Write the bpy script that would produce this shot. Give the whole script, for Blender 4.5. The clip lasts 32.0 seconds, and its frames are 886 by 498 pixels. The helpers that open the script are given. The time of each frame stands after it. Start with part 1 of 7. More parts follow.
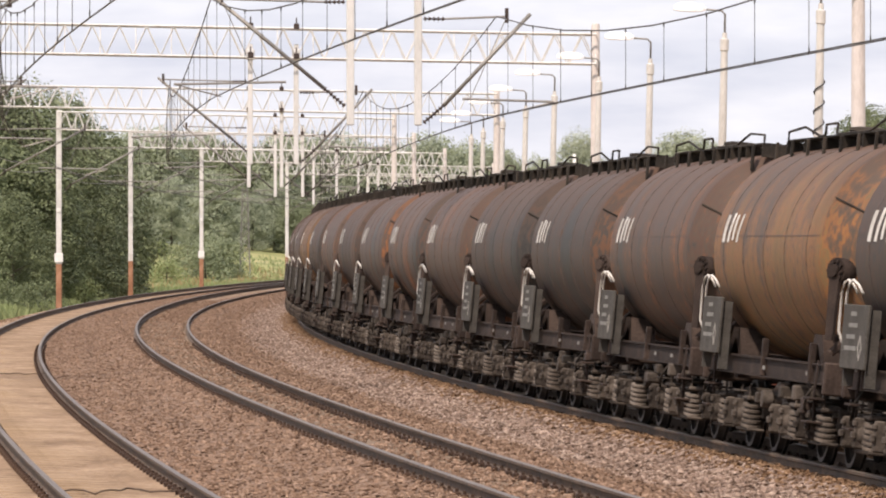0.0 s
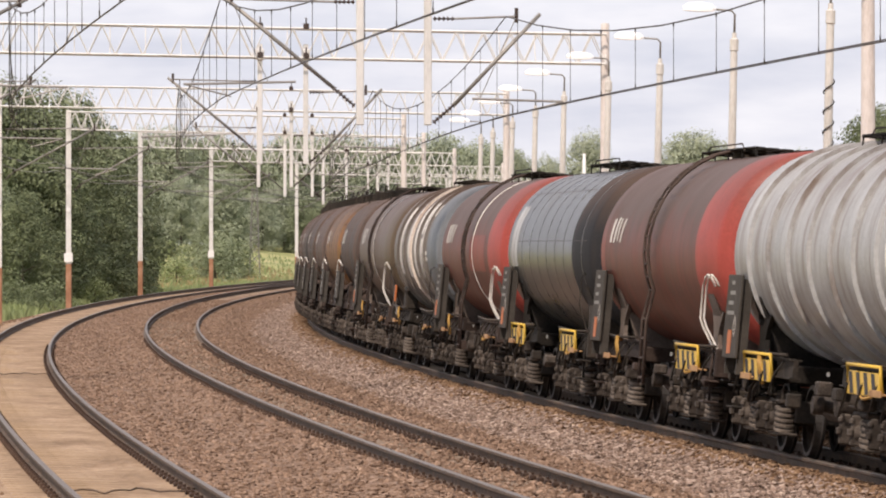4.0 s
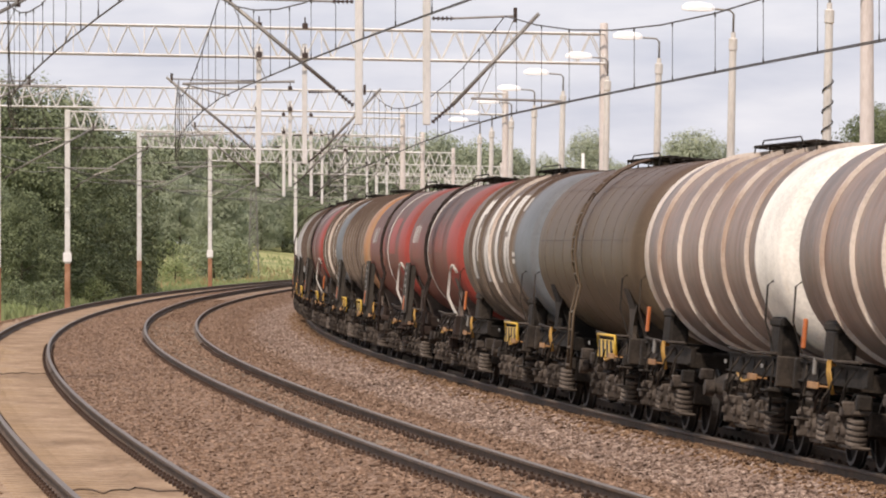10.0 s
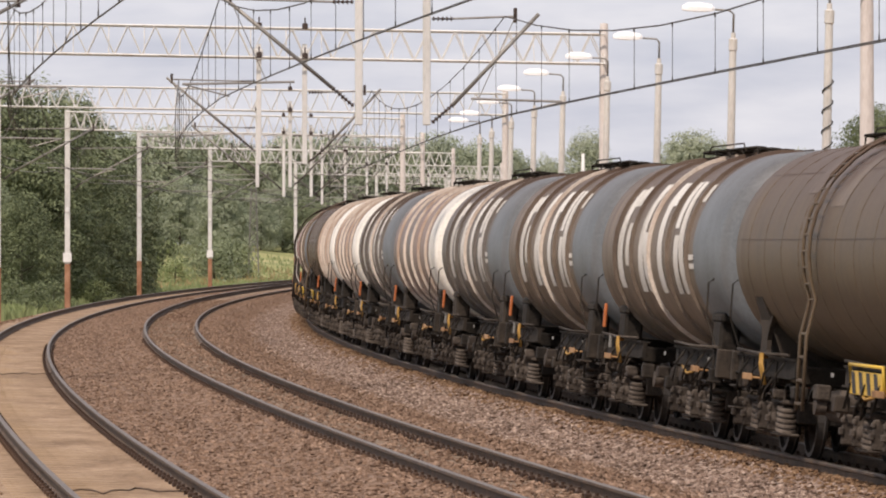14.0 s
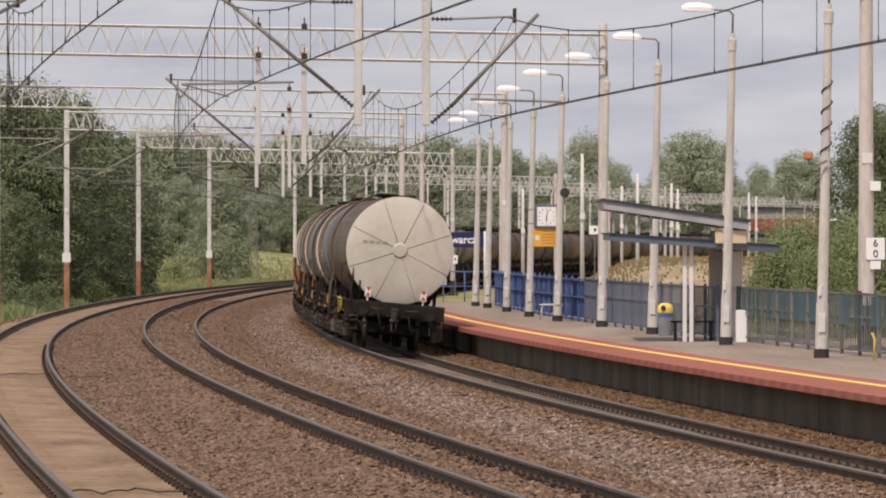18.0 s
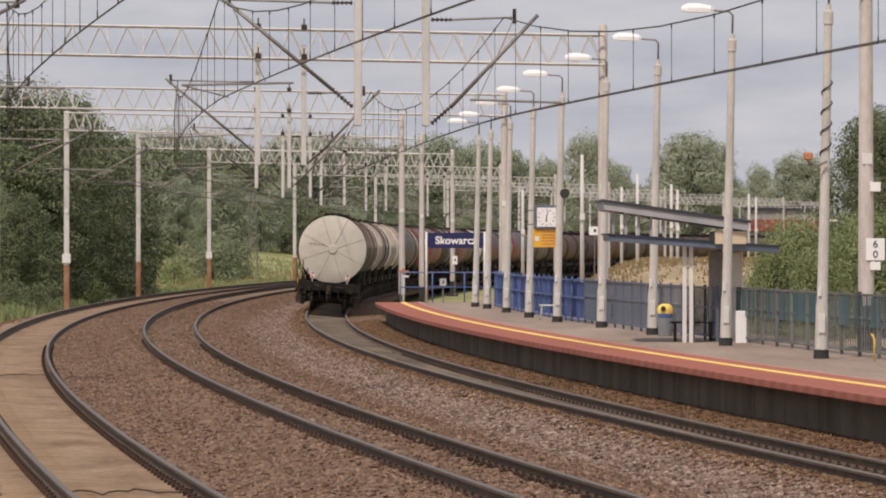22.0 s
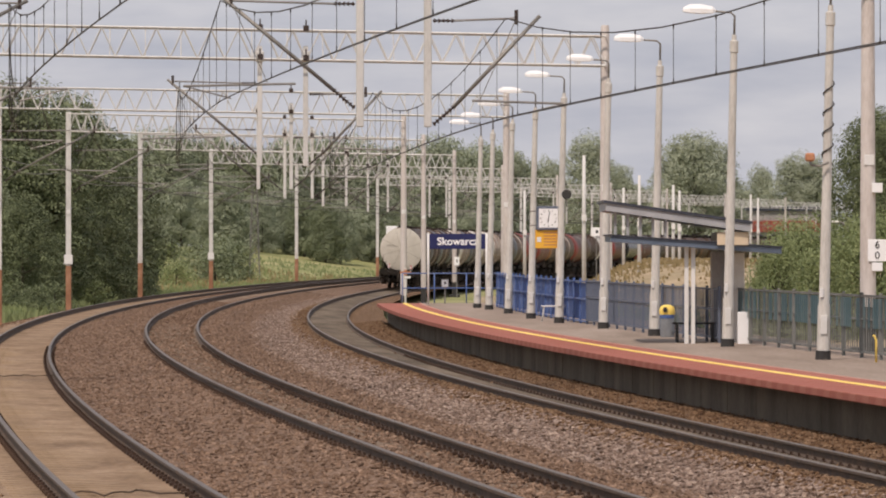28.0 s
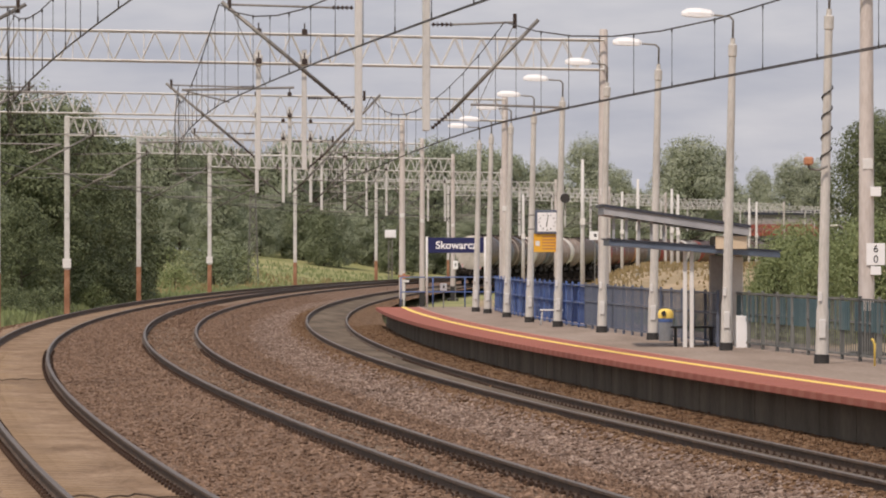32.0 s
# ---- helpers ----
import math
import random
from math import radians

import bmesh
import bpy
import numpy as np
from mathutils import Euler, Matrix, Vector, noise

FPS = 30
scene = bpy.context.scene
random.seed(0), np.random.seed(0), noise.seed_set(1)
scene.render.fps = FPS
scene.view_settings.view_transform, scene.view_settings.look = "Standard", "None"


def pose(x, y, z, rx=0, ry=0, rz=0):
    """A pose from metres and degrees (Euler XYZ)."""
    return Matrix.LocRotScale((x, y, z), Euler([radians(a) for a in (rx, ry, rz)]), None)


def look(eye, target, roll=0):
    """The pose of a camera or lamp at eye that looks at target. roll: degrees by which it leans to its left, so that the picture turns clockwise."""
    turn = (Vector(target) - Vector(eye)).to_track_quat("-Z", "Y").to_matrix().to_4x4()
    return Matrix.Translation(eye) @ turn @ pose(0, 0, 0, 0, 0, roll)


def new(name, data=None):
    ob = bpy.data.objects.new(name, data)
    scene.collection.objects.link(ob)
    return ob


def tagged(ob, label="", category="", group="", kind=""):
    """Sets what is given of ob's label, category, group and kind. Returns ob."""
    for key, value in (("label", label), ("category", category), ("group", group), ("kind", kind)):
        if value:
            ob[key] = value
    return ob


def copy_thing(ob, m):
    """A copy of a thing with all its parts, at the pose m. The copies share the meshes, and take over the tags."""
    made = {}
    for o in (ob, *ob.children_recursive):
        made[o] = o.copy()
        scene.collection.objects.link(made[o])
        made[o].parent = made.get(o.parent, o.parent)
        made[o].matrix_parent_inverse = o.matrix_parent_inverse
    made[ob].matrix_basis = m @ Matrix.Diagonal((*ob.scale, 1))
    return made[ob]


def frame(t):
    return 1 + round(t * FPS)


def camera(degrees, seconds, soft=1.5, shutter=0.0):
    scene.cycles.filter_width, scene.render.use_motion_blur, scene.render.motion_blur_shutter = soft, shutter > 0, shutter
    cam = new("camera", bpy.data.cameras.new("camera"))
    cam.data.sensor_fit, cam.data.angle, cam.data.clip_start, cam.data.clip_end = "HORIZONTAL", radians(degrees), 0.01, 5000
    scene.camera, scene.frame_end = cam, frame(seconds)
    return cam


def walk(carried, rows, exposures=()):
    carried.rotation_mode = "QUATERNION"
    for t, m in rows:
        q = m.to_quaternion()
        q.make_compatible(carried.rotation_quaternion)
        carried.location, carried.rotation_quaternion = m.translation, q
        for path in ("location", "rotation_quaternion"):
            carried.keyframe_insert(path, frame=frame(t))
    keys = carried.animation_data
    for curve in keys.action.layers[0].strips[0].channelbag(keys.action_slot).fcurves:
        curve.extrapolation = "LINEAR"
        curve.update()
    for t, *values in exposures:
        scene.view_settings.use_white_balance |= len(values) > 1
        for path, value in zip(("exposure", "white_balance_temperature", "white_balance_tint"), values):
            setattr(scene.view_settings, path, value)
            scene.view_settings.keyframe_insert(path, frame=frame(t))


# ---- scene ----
cam = camera(9.435, 32.0, soft=2.0, shutter=0.08)
EYE_Z = 2.383
F_PIX = 9500.0
# small sway of the tripod head: seconds, sideways and up/down swing in 1/9500 radian
SWAY = [(0.0, -13.4, -10.7), (0.5, -9.8, -10.7), (1.0, -6.7, -10.7), (1.5, -3.7, -10.6), (2.0, -2.2, -10.6), (2.5, 0.4, -10.7), (3.0, 2.5, -10.8),
        (3.5, 3.6, -10.9), (5.5, 3.8, -10.8), (6.0, 2.7, -10.9), (6.5, 1.3, -11.3), (7.0, 1.8, -11.5), (8.0, 1.7, -11.8), (9.0, 1.7, -11.7),
        (10.0, 1.7, -11.5), (11.0, 1.9, -11.3), (12.0, 1.7, -10.9), (13.0, 1.4, -10.7), (14.0, 1.7, -10.9), (14.5, 1.6, -10.9), (16.5, 1.1, -10.7),
        (17.0, 1.2, -10.7), (17.5, 0.5, -10.5), (18.0, 0.4, -10.5), (18.5, 0.1, -9.4), (19.0, -0.9, -9.3), (19.5, -0.4, -9.9), (20.0, 0.2, -9.4),
        (20.5, 0.6, -9.9), (21.0, 0.6, -9.4), (22.0, 0.1, -9.2), (22.5, 0.0, -9.2), (23.0, -0.9, -8.6), (23.5, 0.2, -9.1), (24.0, -0.7, -9.0),
        (24.5, 0.2, -9.0), (25.0, -0.4, -9.0), (25.5, 0.5, -8.2), (27.5, 2.0, -7.5), (28.0, 3.5, -7.5), (28.5, 3.3, -7.1), (29.0, 3.4, -6.0),
        (29.5, 2.2, -2.9), (30.0, 3.4, -1.4), (30.5, 4.7, -1.3), (31.0, 3.5, -1.2), (31.5, 0.3, -0.1), (32.0, 0.9, -0.7)]
walk(cam, [(t, look((0, 0, EYE_Z), (-dx / F_PIX * 100, 100, EYE_Z + (4.1 + dy) / F_PIX * 100))) for t, dx, dy in SWAY],
     exposures=[(0, 0.68, 6950, 20), (3, 0.64, 6950, 20), (6, 0.54, 6950, 20), (7, 0.54, 6950, 20), (9, 0.48, 6950, 20), (10, 0.47, 6950, 20), (11, 0.24, 6950, 20), (12, 0.28, 6950, 20), (14, 0.35, 6950, 20), (17, 0.1, 6950, 20), (18, 0.02, 6950, 20), (19, -0.15, 6950, 20), (20, -0.55, 6950, 20), (21, -0.2, 6950, 20), (24, -0.02, 6950, 20), (28, -0.03, 6950, 20), (32, -0.06, 6950, 20)])

# ---- light: bright cloud cover, sun behind and to the left of the camera ----
SUN_EL, SUN_AZ = radians(55), radians(206)
world = bpy.data.worlds.new("sky")
scene.world = world
world.use_nodes = True
wn, wl = world.node_tree.nodes, world.node_tree.links
wn.clear()
w_out = wn.new("ShaderNodeOutputWorld")
w_bg = wn.new("ShaderNodeBackground")
w_sky = wn.new("ShaderNodeTexSky")
w_sky.sky_type = "NISHITA"
w_sky.sun_disc = False
w_sky.sun_elevation, w_sky.sun_rotation = SUN_EL, SUN_AZ
w_sky.dust_density, w_sky.air_density = 2.0, 1.0
w_co = wn.new("ShaderNodeTexCoord")
w_map = wn.new("ShaderNodeMapping")
w_map.inputs["Scale"].default_value = (5.0, 5.0, 22.0)
w_noise = wn.new("ShaderNodeTexNoise")
w_noise.inputs["Scale"].default_value = 3.2
w_noise.inputs["Detail"].default_value = 7
w_noise.inputs["Roughness"].default_value = 0.55
w_ramp = wn.new("ShaderNodeValToRGB")
w_ramp.color_ramp.elements[0].position, w_ramp.color_ramp.elements[1].position = 0.3, 0.66
w_cloud = wn.new("ShaderNodeMix")
w_cloud.data_type = "RGBA"
w_cloud.inputs[6].default_value = (4.2, 4.85, 5.85, 1)
w_cloud.inputs[7].default_value = (6.6, 7.15, 7.65, 1)
w_mix = wn.new("ShaderNodeMix")
w_mix.data_type = "RGBA"
w_mix.inputs[0].default_value = 0.86
wl.new(w_co.outputs["Generated"], w_map.inputs["Vector"])
wl.new(w_map.outputs["Vector"], w_noise.inputs["Vector"])
wl.new(w_noise.outputs["Fac"], w_ramp.inputs["Fac"])
wl.new(w_ramp.outputs["Color"], w_cloud.inputs[0])
wl.new(w_sky.outputs["Color"], w_mix.inputs[6])
wl.new(w_cloud.outputs[2], w_mix.inputs[7])
wl.new(w_mix.outputs[2], w_bg.inputs["Color"])
w_bg.inputs["Strength"].default_value = 0.1
wl.new(w_bg.outputs["Background"], w_out.inputs["Surface"])

sun = new("sun", bpy.data.lights.new("sun", "SUN"))
sun.data.energy, sun.data.angle, sun.data.color = 2.9, radians(3), (1.0, 0.93, 0.82)
sun.matrix_basis = look((0, 0, 0), (-math.sin(SUN_AZ) * math.cos(SUN_EL), -math.cos(SUN_AZ) * math.cos(SUN_EL), -math.sin(SUN_EL)))


# ---- materials ----
def material(name, colors, rough=0.8, metal=0.0, scale=3.0, fine=40.0, bump=0.3, fine_bump=0.3, stretch=(1, 1, 1), dist=0.02, spread=0.0, coat=0.0, stain=None, stain_at=(0.55, 0.7), gloss=0.5, own=False):
    """Two scales of variation between the colours, with relief; stain: a colour laid on in streaks."""
    m = bpy.data.materials.new(name)
    m.use_nodes = True
    n, l = m.node_tree.nodes, m.node_tree.links
    b = n["Principled BSDF"]
    co = n.new("ShaderNodeTexCoord")
    mp = n.new("ShaderNodeMapping")
    mp.inputs["Scale"].default_value = stretch
    l.new(co.outputs["Object"], mp.inputs["Vector"])
    vec = mp.outputs["Vector"]
    if own:
        # each object its own pattern
        inf = n.new("ShaderNodeObjectInfo")
        big = n.new("ShaderNodeVectorMath")
        big.operation = "SCALE"
        big.inputs[0].default_value = (17.0, 43.0, 29.0)
        l.new(inf.outputs["Random"], big.inputs["Scale"])
        sm = n.new("ShaderNodeVectorMath")
        l.new(vec, sm.inputs[0])
        l.new(big.outputs["Vector"], sm.inputs[1])
        vec = sm.outputs["Vector"]
    n1 = n.new("ShaderNodeTexNoise")
    n1.inputs["Scale"].default_value, n1.inputs["Detail"].default_value, n1.inputs["Roughness"].default_value = scale, 6, 0.6
    n2 = n.new("ShaderNodeTexNoise")
    n2.inputs["Scale"].default_value, n2.inputs["Detail"].default_value = fine, 3
    l.new(vec, n1.inputs["Vector"])
    l.new(vec, n2.inputs["Vector"])
    add = n.new("ShaderNodeMath")
    add.operation = "MULTIPLY_ADD"
    add.inputs[1].default_value = 0.45
    l.new(n2.outputs["Fac"], add.inputs[0])
    sub = n.new("ShaderNodeMath")
    sub.operation = "ADD"
    sub.inputs[1].default_value = -0.225
    l.new(n1.outputs["Fac"], sub.inputs[0])
    l.new(sub.outputs[0], add.inputs[2])
    last = add.outputs[0]
    if spread:
        info = n.new("ShaderNodeObjectInfo")
        rnd = n.new("ShaderNodeMath")
        rnd.operation = "MULTIPLY_ADD"
        rnd.inputs[1].default_value = spread
        l.new(info.outputs["Random"], rnd.inputs[0])
        l.new(last, rnd.inputs[2])
        off = n.new("ShaderNodeMath")
        off.operation = "ADD"
        off.inputs[1].default_value = -spread / 2
        l.new(rnd.outputs[0], off.inputs[0])
        last = off.outputs[0]
    r = n.new("ShaderNodeValToRGB")
    e = r.color_ramp.elements
    e0, e1 = (0.37, 0.63) if own else (0.3, 0.7)
    e[0].position, e[1].position = e0, e1
    e[0].color, e[1].color = (*colors[0], 1), (*colors[-1], 1)
    for i, c in enumerate(colors[1:-1]):
        mid = e.new(e0 + (e1 - e0) * (i + 1) / (len(colors) - 1))
        mid.color = (*c, 1)
    l.new(last, r.inputs["Fac"])
    color = r.outputs["Color"]
    if stain:
        ms = n.new("ShaderNodeMapping")
        ms.inputs["Scale"].default_value = (1.0, 2.4, 0.22)
        l.new(co.outputs["Object"], ms.inputs["Vector"])
        ns = n.new("ShaderNodeTexNoise")
        ns.inputs["Scale"].default_value, ns.inputs["Detail"].default_value, ns.inputs["Roughness"].default_value = 1.5, 7, 0.65
        l.new(ms.outputs["Vector"], ns.inputs["Vector"])
        rs = n.new("ShaderNodeMapRange")
        rs.inputs["From Min"].default_value, rs.inputs["From Max"].default_value = stain_at
        l.new(ns.outputs["Fac"], rs.inputs["Value"])
        mx = n.new("ShaderNodeMix")
        mx.data_type = "RGBA"
        mx.inputs[7].default_value = (*stain, 1)
        l.new(rs.outputs["Result"], mx.inputs[0])
        l.new(color, mx.inputs[6])
        color = mx.outputs[2]
    l.new(color, b.inputs["Base Color"])
    b.inputs["Metallic"].default_value = metal
    b.inputs["Specular IOR Level"].default_value = gloss
    b.inputs["Coat Weight"].default_value = coat
    rr = n.new("ShaderNodeMapRange")
    rr.inputs["To Min"].default_value, rr.inputs["To Max"].default_value = max(0.05, rough - 0.12), min(1, rough + 0.12)
    l.new(n1.outputs["Fac"], rr.inputs["Value"])
    l.new(rr.outputs["Result"], b.inputs["Roughness"])
    if bump or fine_bump:
        h = n.new("ShaderNodeMath")
        h.operation = "MULTIPLY_ADD"
        h.inputs[1].default_value = fine_bump
        l.new(n2.outputs["Fac"], h.inputs[0])
        h2 = n.new("ShaderNodeMath")
        h2.operation = "MULTIPLY"
        h2.inputs[1].default_value = bump
        l.new(n1.outputs["Fac"], h2.inputs[0])
        l.new(h2.outputs[0], h.inputs[2])
        bp = n.new("ShaderNodeBump")
        bp.inputs["Distance"].default_value = dist
        l.new(h.outputs[0], bp.inputs["Height"])
        l.new(bp.outputs["Normal"], b.inputs["Normal"])
    return m


def stones(name, colors, size=14.0, dist=0.08):
    """Broken stone: cells with a colour each, rounded in relief, with larger patches of dirt."""
    m = bpy.data.materials.new(name)
    m.use_nodes = True
    n, l = m.node_tree.nodes, m.node_tree.links
    b = n["Principled BSDF"]
    co = n.new("ShaderNodeTexCoord")
    v = n.new("ShaderNodeTexVoronoi")
    v.inputs["Scale"].default_value = size
    l.new(co.outputs["Object"], v.inputs["Vector"])
    big = n.new("ShaderNodeTexNoise")
    big.inputs["Scale"].default_value, big.inputs["Detail"].default_value = 0.5, 6
    l.new(co.outputs["Object"], big.inputs["Vector"])
    sep = n.new("ShaderNodeSeparateColor")
    l.new(v.outputs["Color"], sep.inputs["Color"])
    mid = n.new("ShaderNodeMath")
    mid.operation = "MULTIPLY_ADD"
    mid.inputs[1].default_value = 0.8
    l.new(sep.outputs[0], mid.inputs[0])
    half = n.new("ShaderNodeMath")
    half.operation = "MULTIPLY"
    half.inputs[1].default_value = 0.22
    l.new(big.outputs["Fac"], half.inputs[0])
    l.new(half.outputs[0], mid.inputs[2])
    r = n.new("ShaderNodeValToRGB")
    e = r.color_ramp.elements
    e[0].position, e[1].position = 0.12, 0.88
    e[0].color, e[1].color = (*colors[0], 1), (*colors[-1], 1)
    for i, c in enumerate(colors[1:-1]):
        k = e.new(0.12 + 0.76 * (i + 1) / (len(colors) - 1))
        k.color = (*c, 1)
    l.new(mid.outputs[0], r.inputs["Fac"])
    l.new(r.outputs["Color"], b.inputs["Base Color"])
    b.inputs["Roughness"].default_value = 0.95
    b.inputs["Specular IOR Level"].default_value = 0.15
    inv = n.new("ShaderNodeMath")
    inv.operation = "SUBTRACT"
    inv.inputs[0].default_value = 1.0
    l.new(v.outputs["Distance"], inv.inputs[1])
    bp = n.new("ShaderNodeBump")
    bp.inputs["Distance"].default_value = dist
    l.new(inv.outputs[0], bp.inputs["Height"])
    l.new(bp.outputs["Normal"], b.inputs["Normal"])
    return m


def leafy(name, dark, light, warm=0.0):
    m = bpy.data.materials.new(name)
    m.use_nodes = True
    n, l = m.node_tree.nodes, m.node_tree.links
    b = n["Principled BSDF"]
    g = n.new("ShaderNodeNewGeometry")
    co = n.new("ShaderNodeTexCoord")
    no = n.new("ShaderNodeTexNoise")
    no.inputs["Scale"].default_value, no.inputs["Detail"].default_value = 0.9, 4
    l.new(co.outputs["Object"], no.inputs["Vector"])
    mx = n.new("ShaderNodeMath")
    mx.operation = "MULTIPLY_ADD"
    mx.inputs[1].default_value = 0.32
    l.new(g.outputs["Random Per Island"], mx.inputs[0])
    hf = n.new("ShaderNodeMath")
    hf.operation = "MULTIPLY"
    hf.inputs[1].default_value = 0.6
    l.new(no.outputs["Fac"], hf.inputs[0])
    l.new(hf.outputs[0], mx.inputs[2])
    r = n.new("ShaderNodeValToRGB")
    r.color_ramp.elements[0].position, r.color_ramp.elements[1].position = 0.2, 0.85
    r.color_ramp.elements[0].color, r.color_ramp.elements[1].color = (*dark, 1), (*light, 1)
    l.new(mx.outputs[0], r.inputs["Fac"])
    l.new(r.outputs["Color"], b.inputs["Base Color"])
    b.inputs["Roughness"].default_value = 0.65
    tr = n.new("ShaderNodeBsdfTranslucent")
    l.new(r.outputs["Color"], tr.inputs["Color"])
    sh = n.new("ShaderNodeMixShader")
    sh.inputs["Fac"].default_value = 0.3
    l.new(b.outputs["BSDF"], sh.inputs[1])
    l.new(tr.outputs["BSDF"], sh.inputs[2])
    l.new(sh.outputs["Shader"], n["Material Output"].inputs["Surface"])
    return m


M = {}
M["grass"] = material("meadow_grass", [(0.16, 0.18, 0.062), (0.27, 0.275, 0.105), (0.38, 0.335, 0.17)], 0.95, scale=0.12, fine=9, bump=1, fine_bump=1, dist=0.08)
M["ballast_brown"] = stones("brown_ballast", [(0.135, 0.083, 0.055), (0.21, 0.134, 0.091), (0.26, 0.168, 0.115), (0.35, 0.243, 0.175)], 12, 0.1)
M["ballast_grey"] = stones("grey_ballast", [(0.12, 0.08, 0.06), (0.23, 0.16, 0.122), (0.295, 0.21, 0.165), (0.48, 0.375, 0.305)], 12, 0.1)
M["ballast_rust"] = stones("rusty_ballast", [(0.075, 0.041, 0.023), (0.165, 0.096, 0.054), (0.225, 0.137, 0.08), (0.31, 0.205, 0.128)], 12, 0.1)
M["drygrass"] = material("dry_tan_grass", [(0.24, 0.2, 0.105), (0.36, 0.275, 0.165), (0.47, 0.355, 0.235)], 0.95, scale=0.2, fine=7, bump=1, fine_bump=1, dist=0.08)
M["ballast_tan"] = material("tan_fine_infill", [(0.18, 0.12, 0.08), (0.245, 0.172, 0.12), (0.32, 0.238, 0.175)], 0.95, 0, 1.5, 12, 0.6, 1.0, dist=0.04, gloss=0.15, stretch=(1, 0.2, 1))
M["oily"] = material("oil_darkened_ballast", [(0.085, 0.064, 0.044), (0.145, 0.112, 0.08), (0.215, 0.17, 0.124)], 0.92, 0, 1.2, 14, 0.8, 1.0, dist=0.04, gloss=0.15, stretch=(1, 0.15, 1))
M["beige"] = material("beige_mast_paint", [(0.42, 0.37, 0.335), (0.53, 0.48, 0.445), (0.61, 0.565, 0.53)], 0.75, 0, 1.5, 25, 0.1, 0.15, stretch=(1, 1, 0.25))
M["sand"] = material("sandy_infill", [(0.17, 0.11, 0.067), (0.26, 0.176, 0.112), (0.35, 0.25, 0.167)], 0.95, scale=1.3, fine=9, bump=0.8, fine_bump=1.2, dist=0.05, gloss=0.15, stretch=(1, 0.45, 1), stain=(0.15, 0.1, 0.066), stain_at=(0.56, 0.72))
M["rail_side"] = material("rusty_rail_side", [(0.055, 0.038, 0.027), (0.092, 0.063, 0.044), (0.145, 0.096, 0.064)], 0.8, 0.2, 4, 40)
M["rail_head"] = material("worn_rail_head", [(0.12, 0.095, 0.076), (0.185, 0.152, 0.125)], 0.5, 0.4, 3, 60, bump=0, fine_bump=0.1, gloss=0.3)
M["sleeper"] = material("concrete_sleeper", [(0.115, 0.08, 0.057), (0.165, 0.12, 0.087), (0.23, 0.175, 0.132)], 0.92, scale=2, fine=30, spread=0.12, gloss=0.15)
M["sandy_sleeper"] = material("sandy_sleeper_top", [(0.2, 0.138, 0.085), (0.285, 0.2, 0.128), (0.36, 0.265, 0.18)], 0.95, scale=2, fine=30, spread=0.15, gloss=0.15)
M["clip"] = material("rusty_fastening", [(0.04, 0.022, 0.014), (0.09, 0.05, 0.03)], 0.85, 0.3, 8, 50)
M["mast"] = material("pale_grey_mast_paint", [(0.5, 0.49, 0.465), (0.61, 0.6, 0.575), (0.69, 0.68, 0.655)], 0.7, 0.0, 1.5, 25, bump=0.1, fine_bump=0.15, stretch=(1, 1, 0.25), stain=(0.3, 0.22, 0.15), stain_at=(0.58, 0.8))
M["mast_rust"] = material("red_brown_mast_foot", [(0.25, 0.115, 0.06), (0.33, 0.165, 0.092), (0.4, 0.22, 0.14)], 0.85, 0.0, 2, 30)
M["concrete"] = material("weathered_pole_concrete", [(0.42, 0.4, 0.365), (0.55, 0.53, 0.49), (0.65, 0.63, 0.59)], 0.88, scale=1.6, fine=30, stretch=(1, 1, 0.2), bump=0.2, fine_bump=0.3)
M["wire"] = material("dark_copper_wire", [(0.05, 0.045, 0.04), (0.09, 0.08, 0.07)], 0.6, 0.6, 5, 50, 0, 0)
M["steel_grey"] = material("galvanised_grey_steel", [(0.2, 0.19, 0.175), (0.3, 0.285, 0.26)], 0.55, 0.5, 5, 50, 0.1, 0.1)
M["insulator"] = material("brown_porcelain", [(0.035, 0.022, 0.018), (0.06, 0.04, 0.03)], 0.3, 0, 5, 50, 0, 0)
M["black"] = material("black_base_paint", [(0.02, 0.02, 0.02), (0.045, 0.042, 0.04)], 0.75, 0, 4, 40)
M["white"] = material("white_paint", [(0.68, 0.67, 0.64), (0.78, 0.77, 0.75)], 0.6, 0, 2, 30, 0.05, 0.1)
M["lamp_white"] = material("white_lamp_housing", [(0.84, 0.85, 0.85), (0.9, 0.9, 0.9)], 0.35, 0, 2, 30, 0, 0.05)
M["platform_wall"] = material("stained_platform_wall", [(0.085, 0.072, 0.053), (0.13, 0.111, 0.084), (0.19, 0.16, 0.12)], 0.95, 0, 0.8, 25, stretch=(1, 1, 0.35), gloss=0.15)
M["coping"] = material("red_painted_coping", [(0.29, 0.09, 0.064), (0.35, 0.122, 0.088), (0.4, 0.16, 0.12)], 0.9, 0, 1.2, 30, spread=0.06, gloss=0.2)
M["yellow"] = material("yellow_safety_line", [(0.85, 0.58, 0.1), (0.92, 0.7, 0.2)], 0.75, 0, 2, 30, 0.05, 0.1)
M["orange_line"] = material("faded_pink_edge", [(0.46, 0.2, 0.15), (0.55, 0.28, 0.21)], 0.8, 0, 2, 30, 0.05, 0.1)
M["asphalt"] = material("grey_platform_asphalt", [(0.235, 0.182, 0.142), (0.3, 0.237, 0.19), (0.355, 0.287, 0.236)], 0.95, 0, 0.8, 14, gloss=0.15, stretch=(1, 0.12, 1))
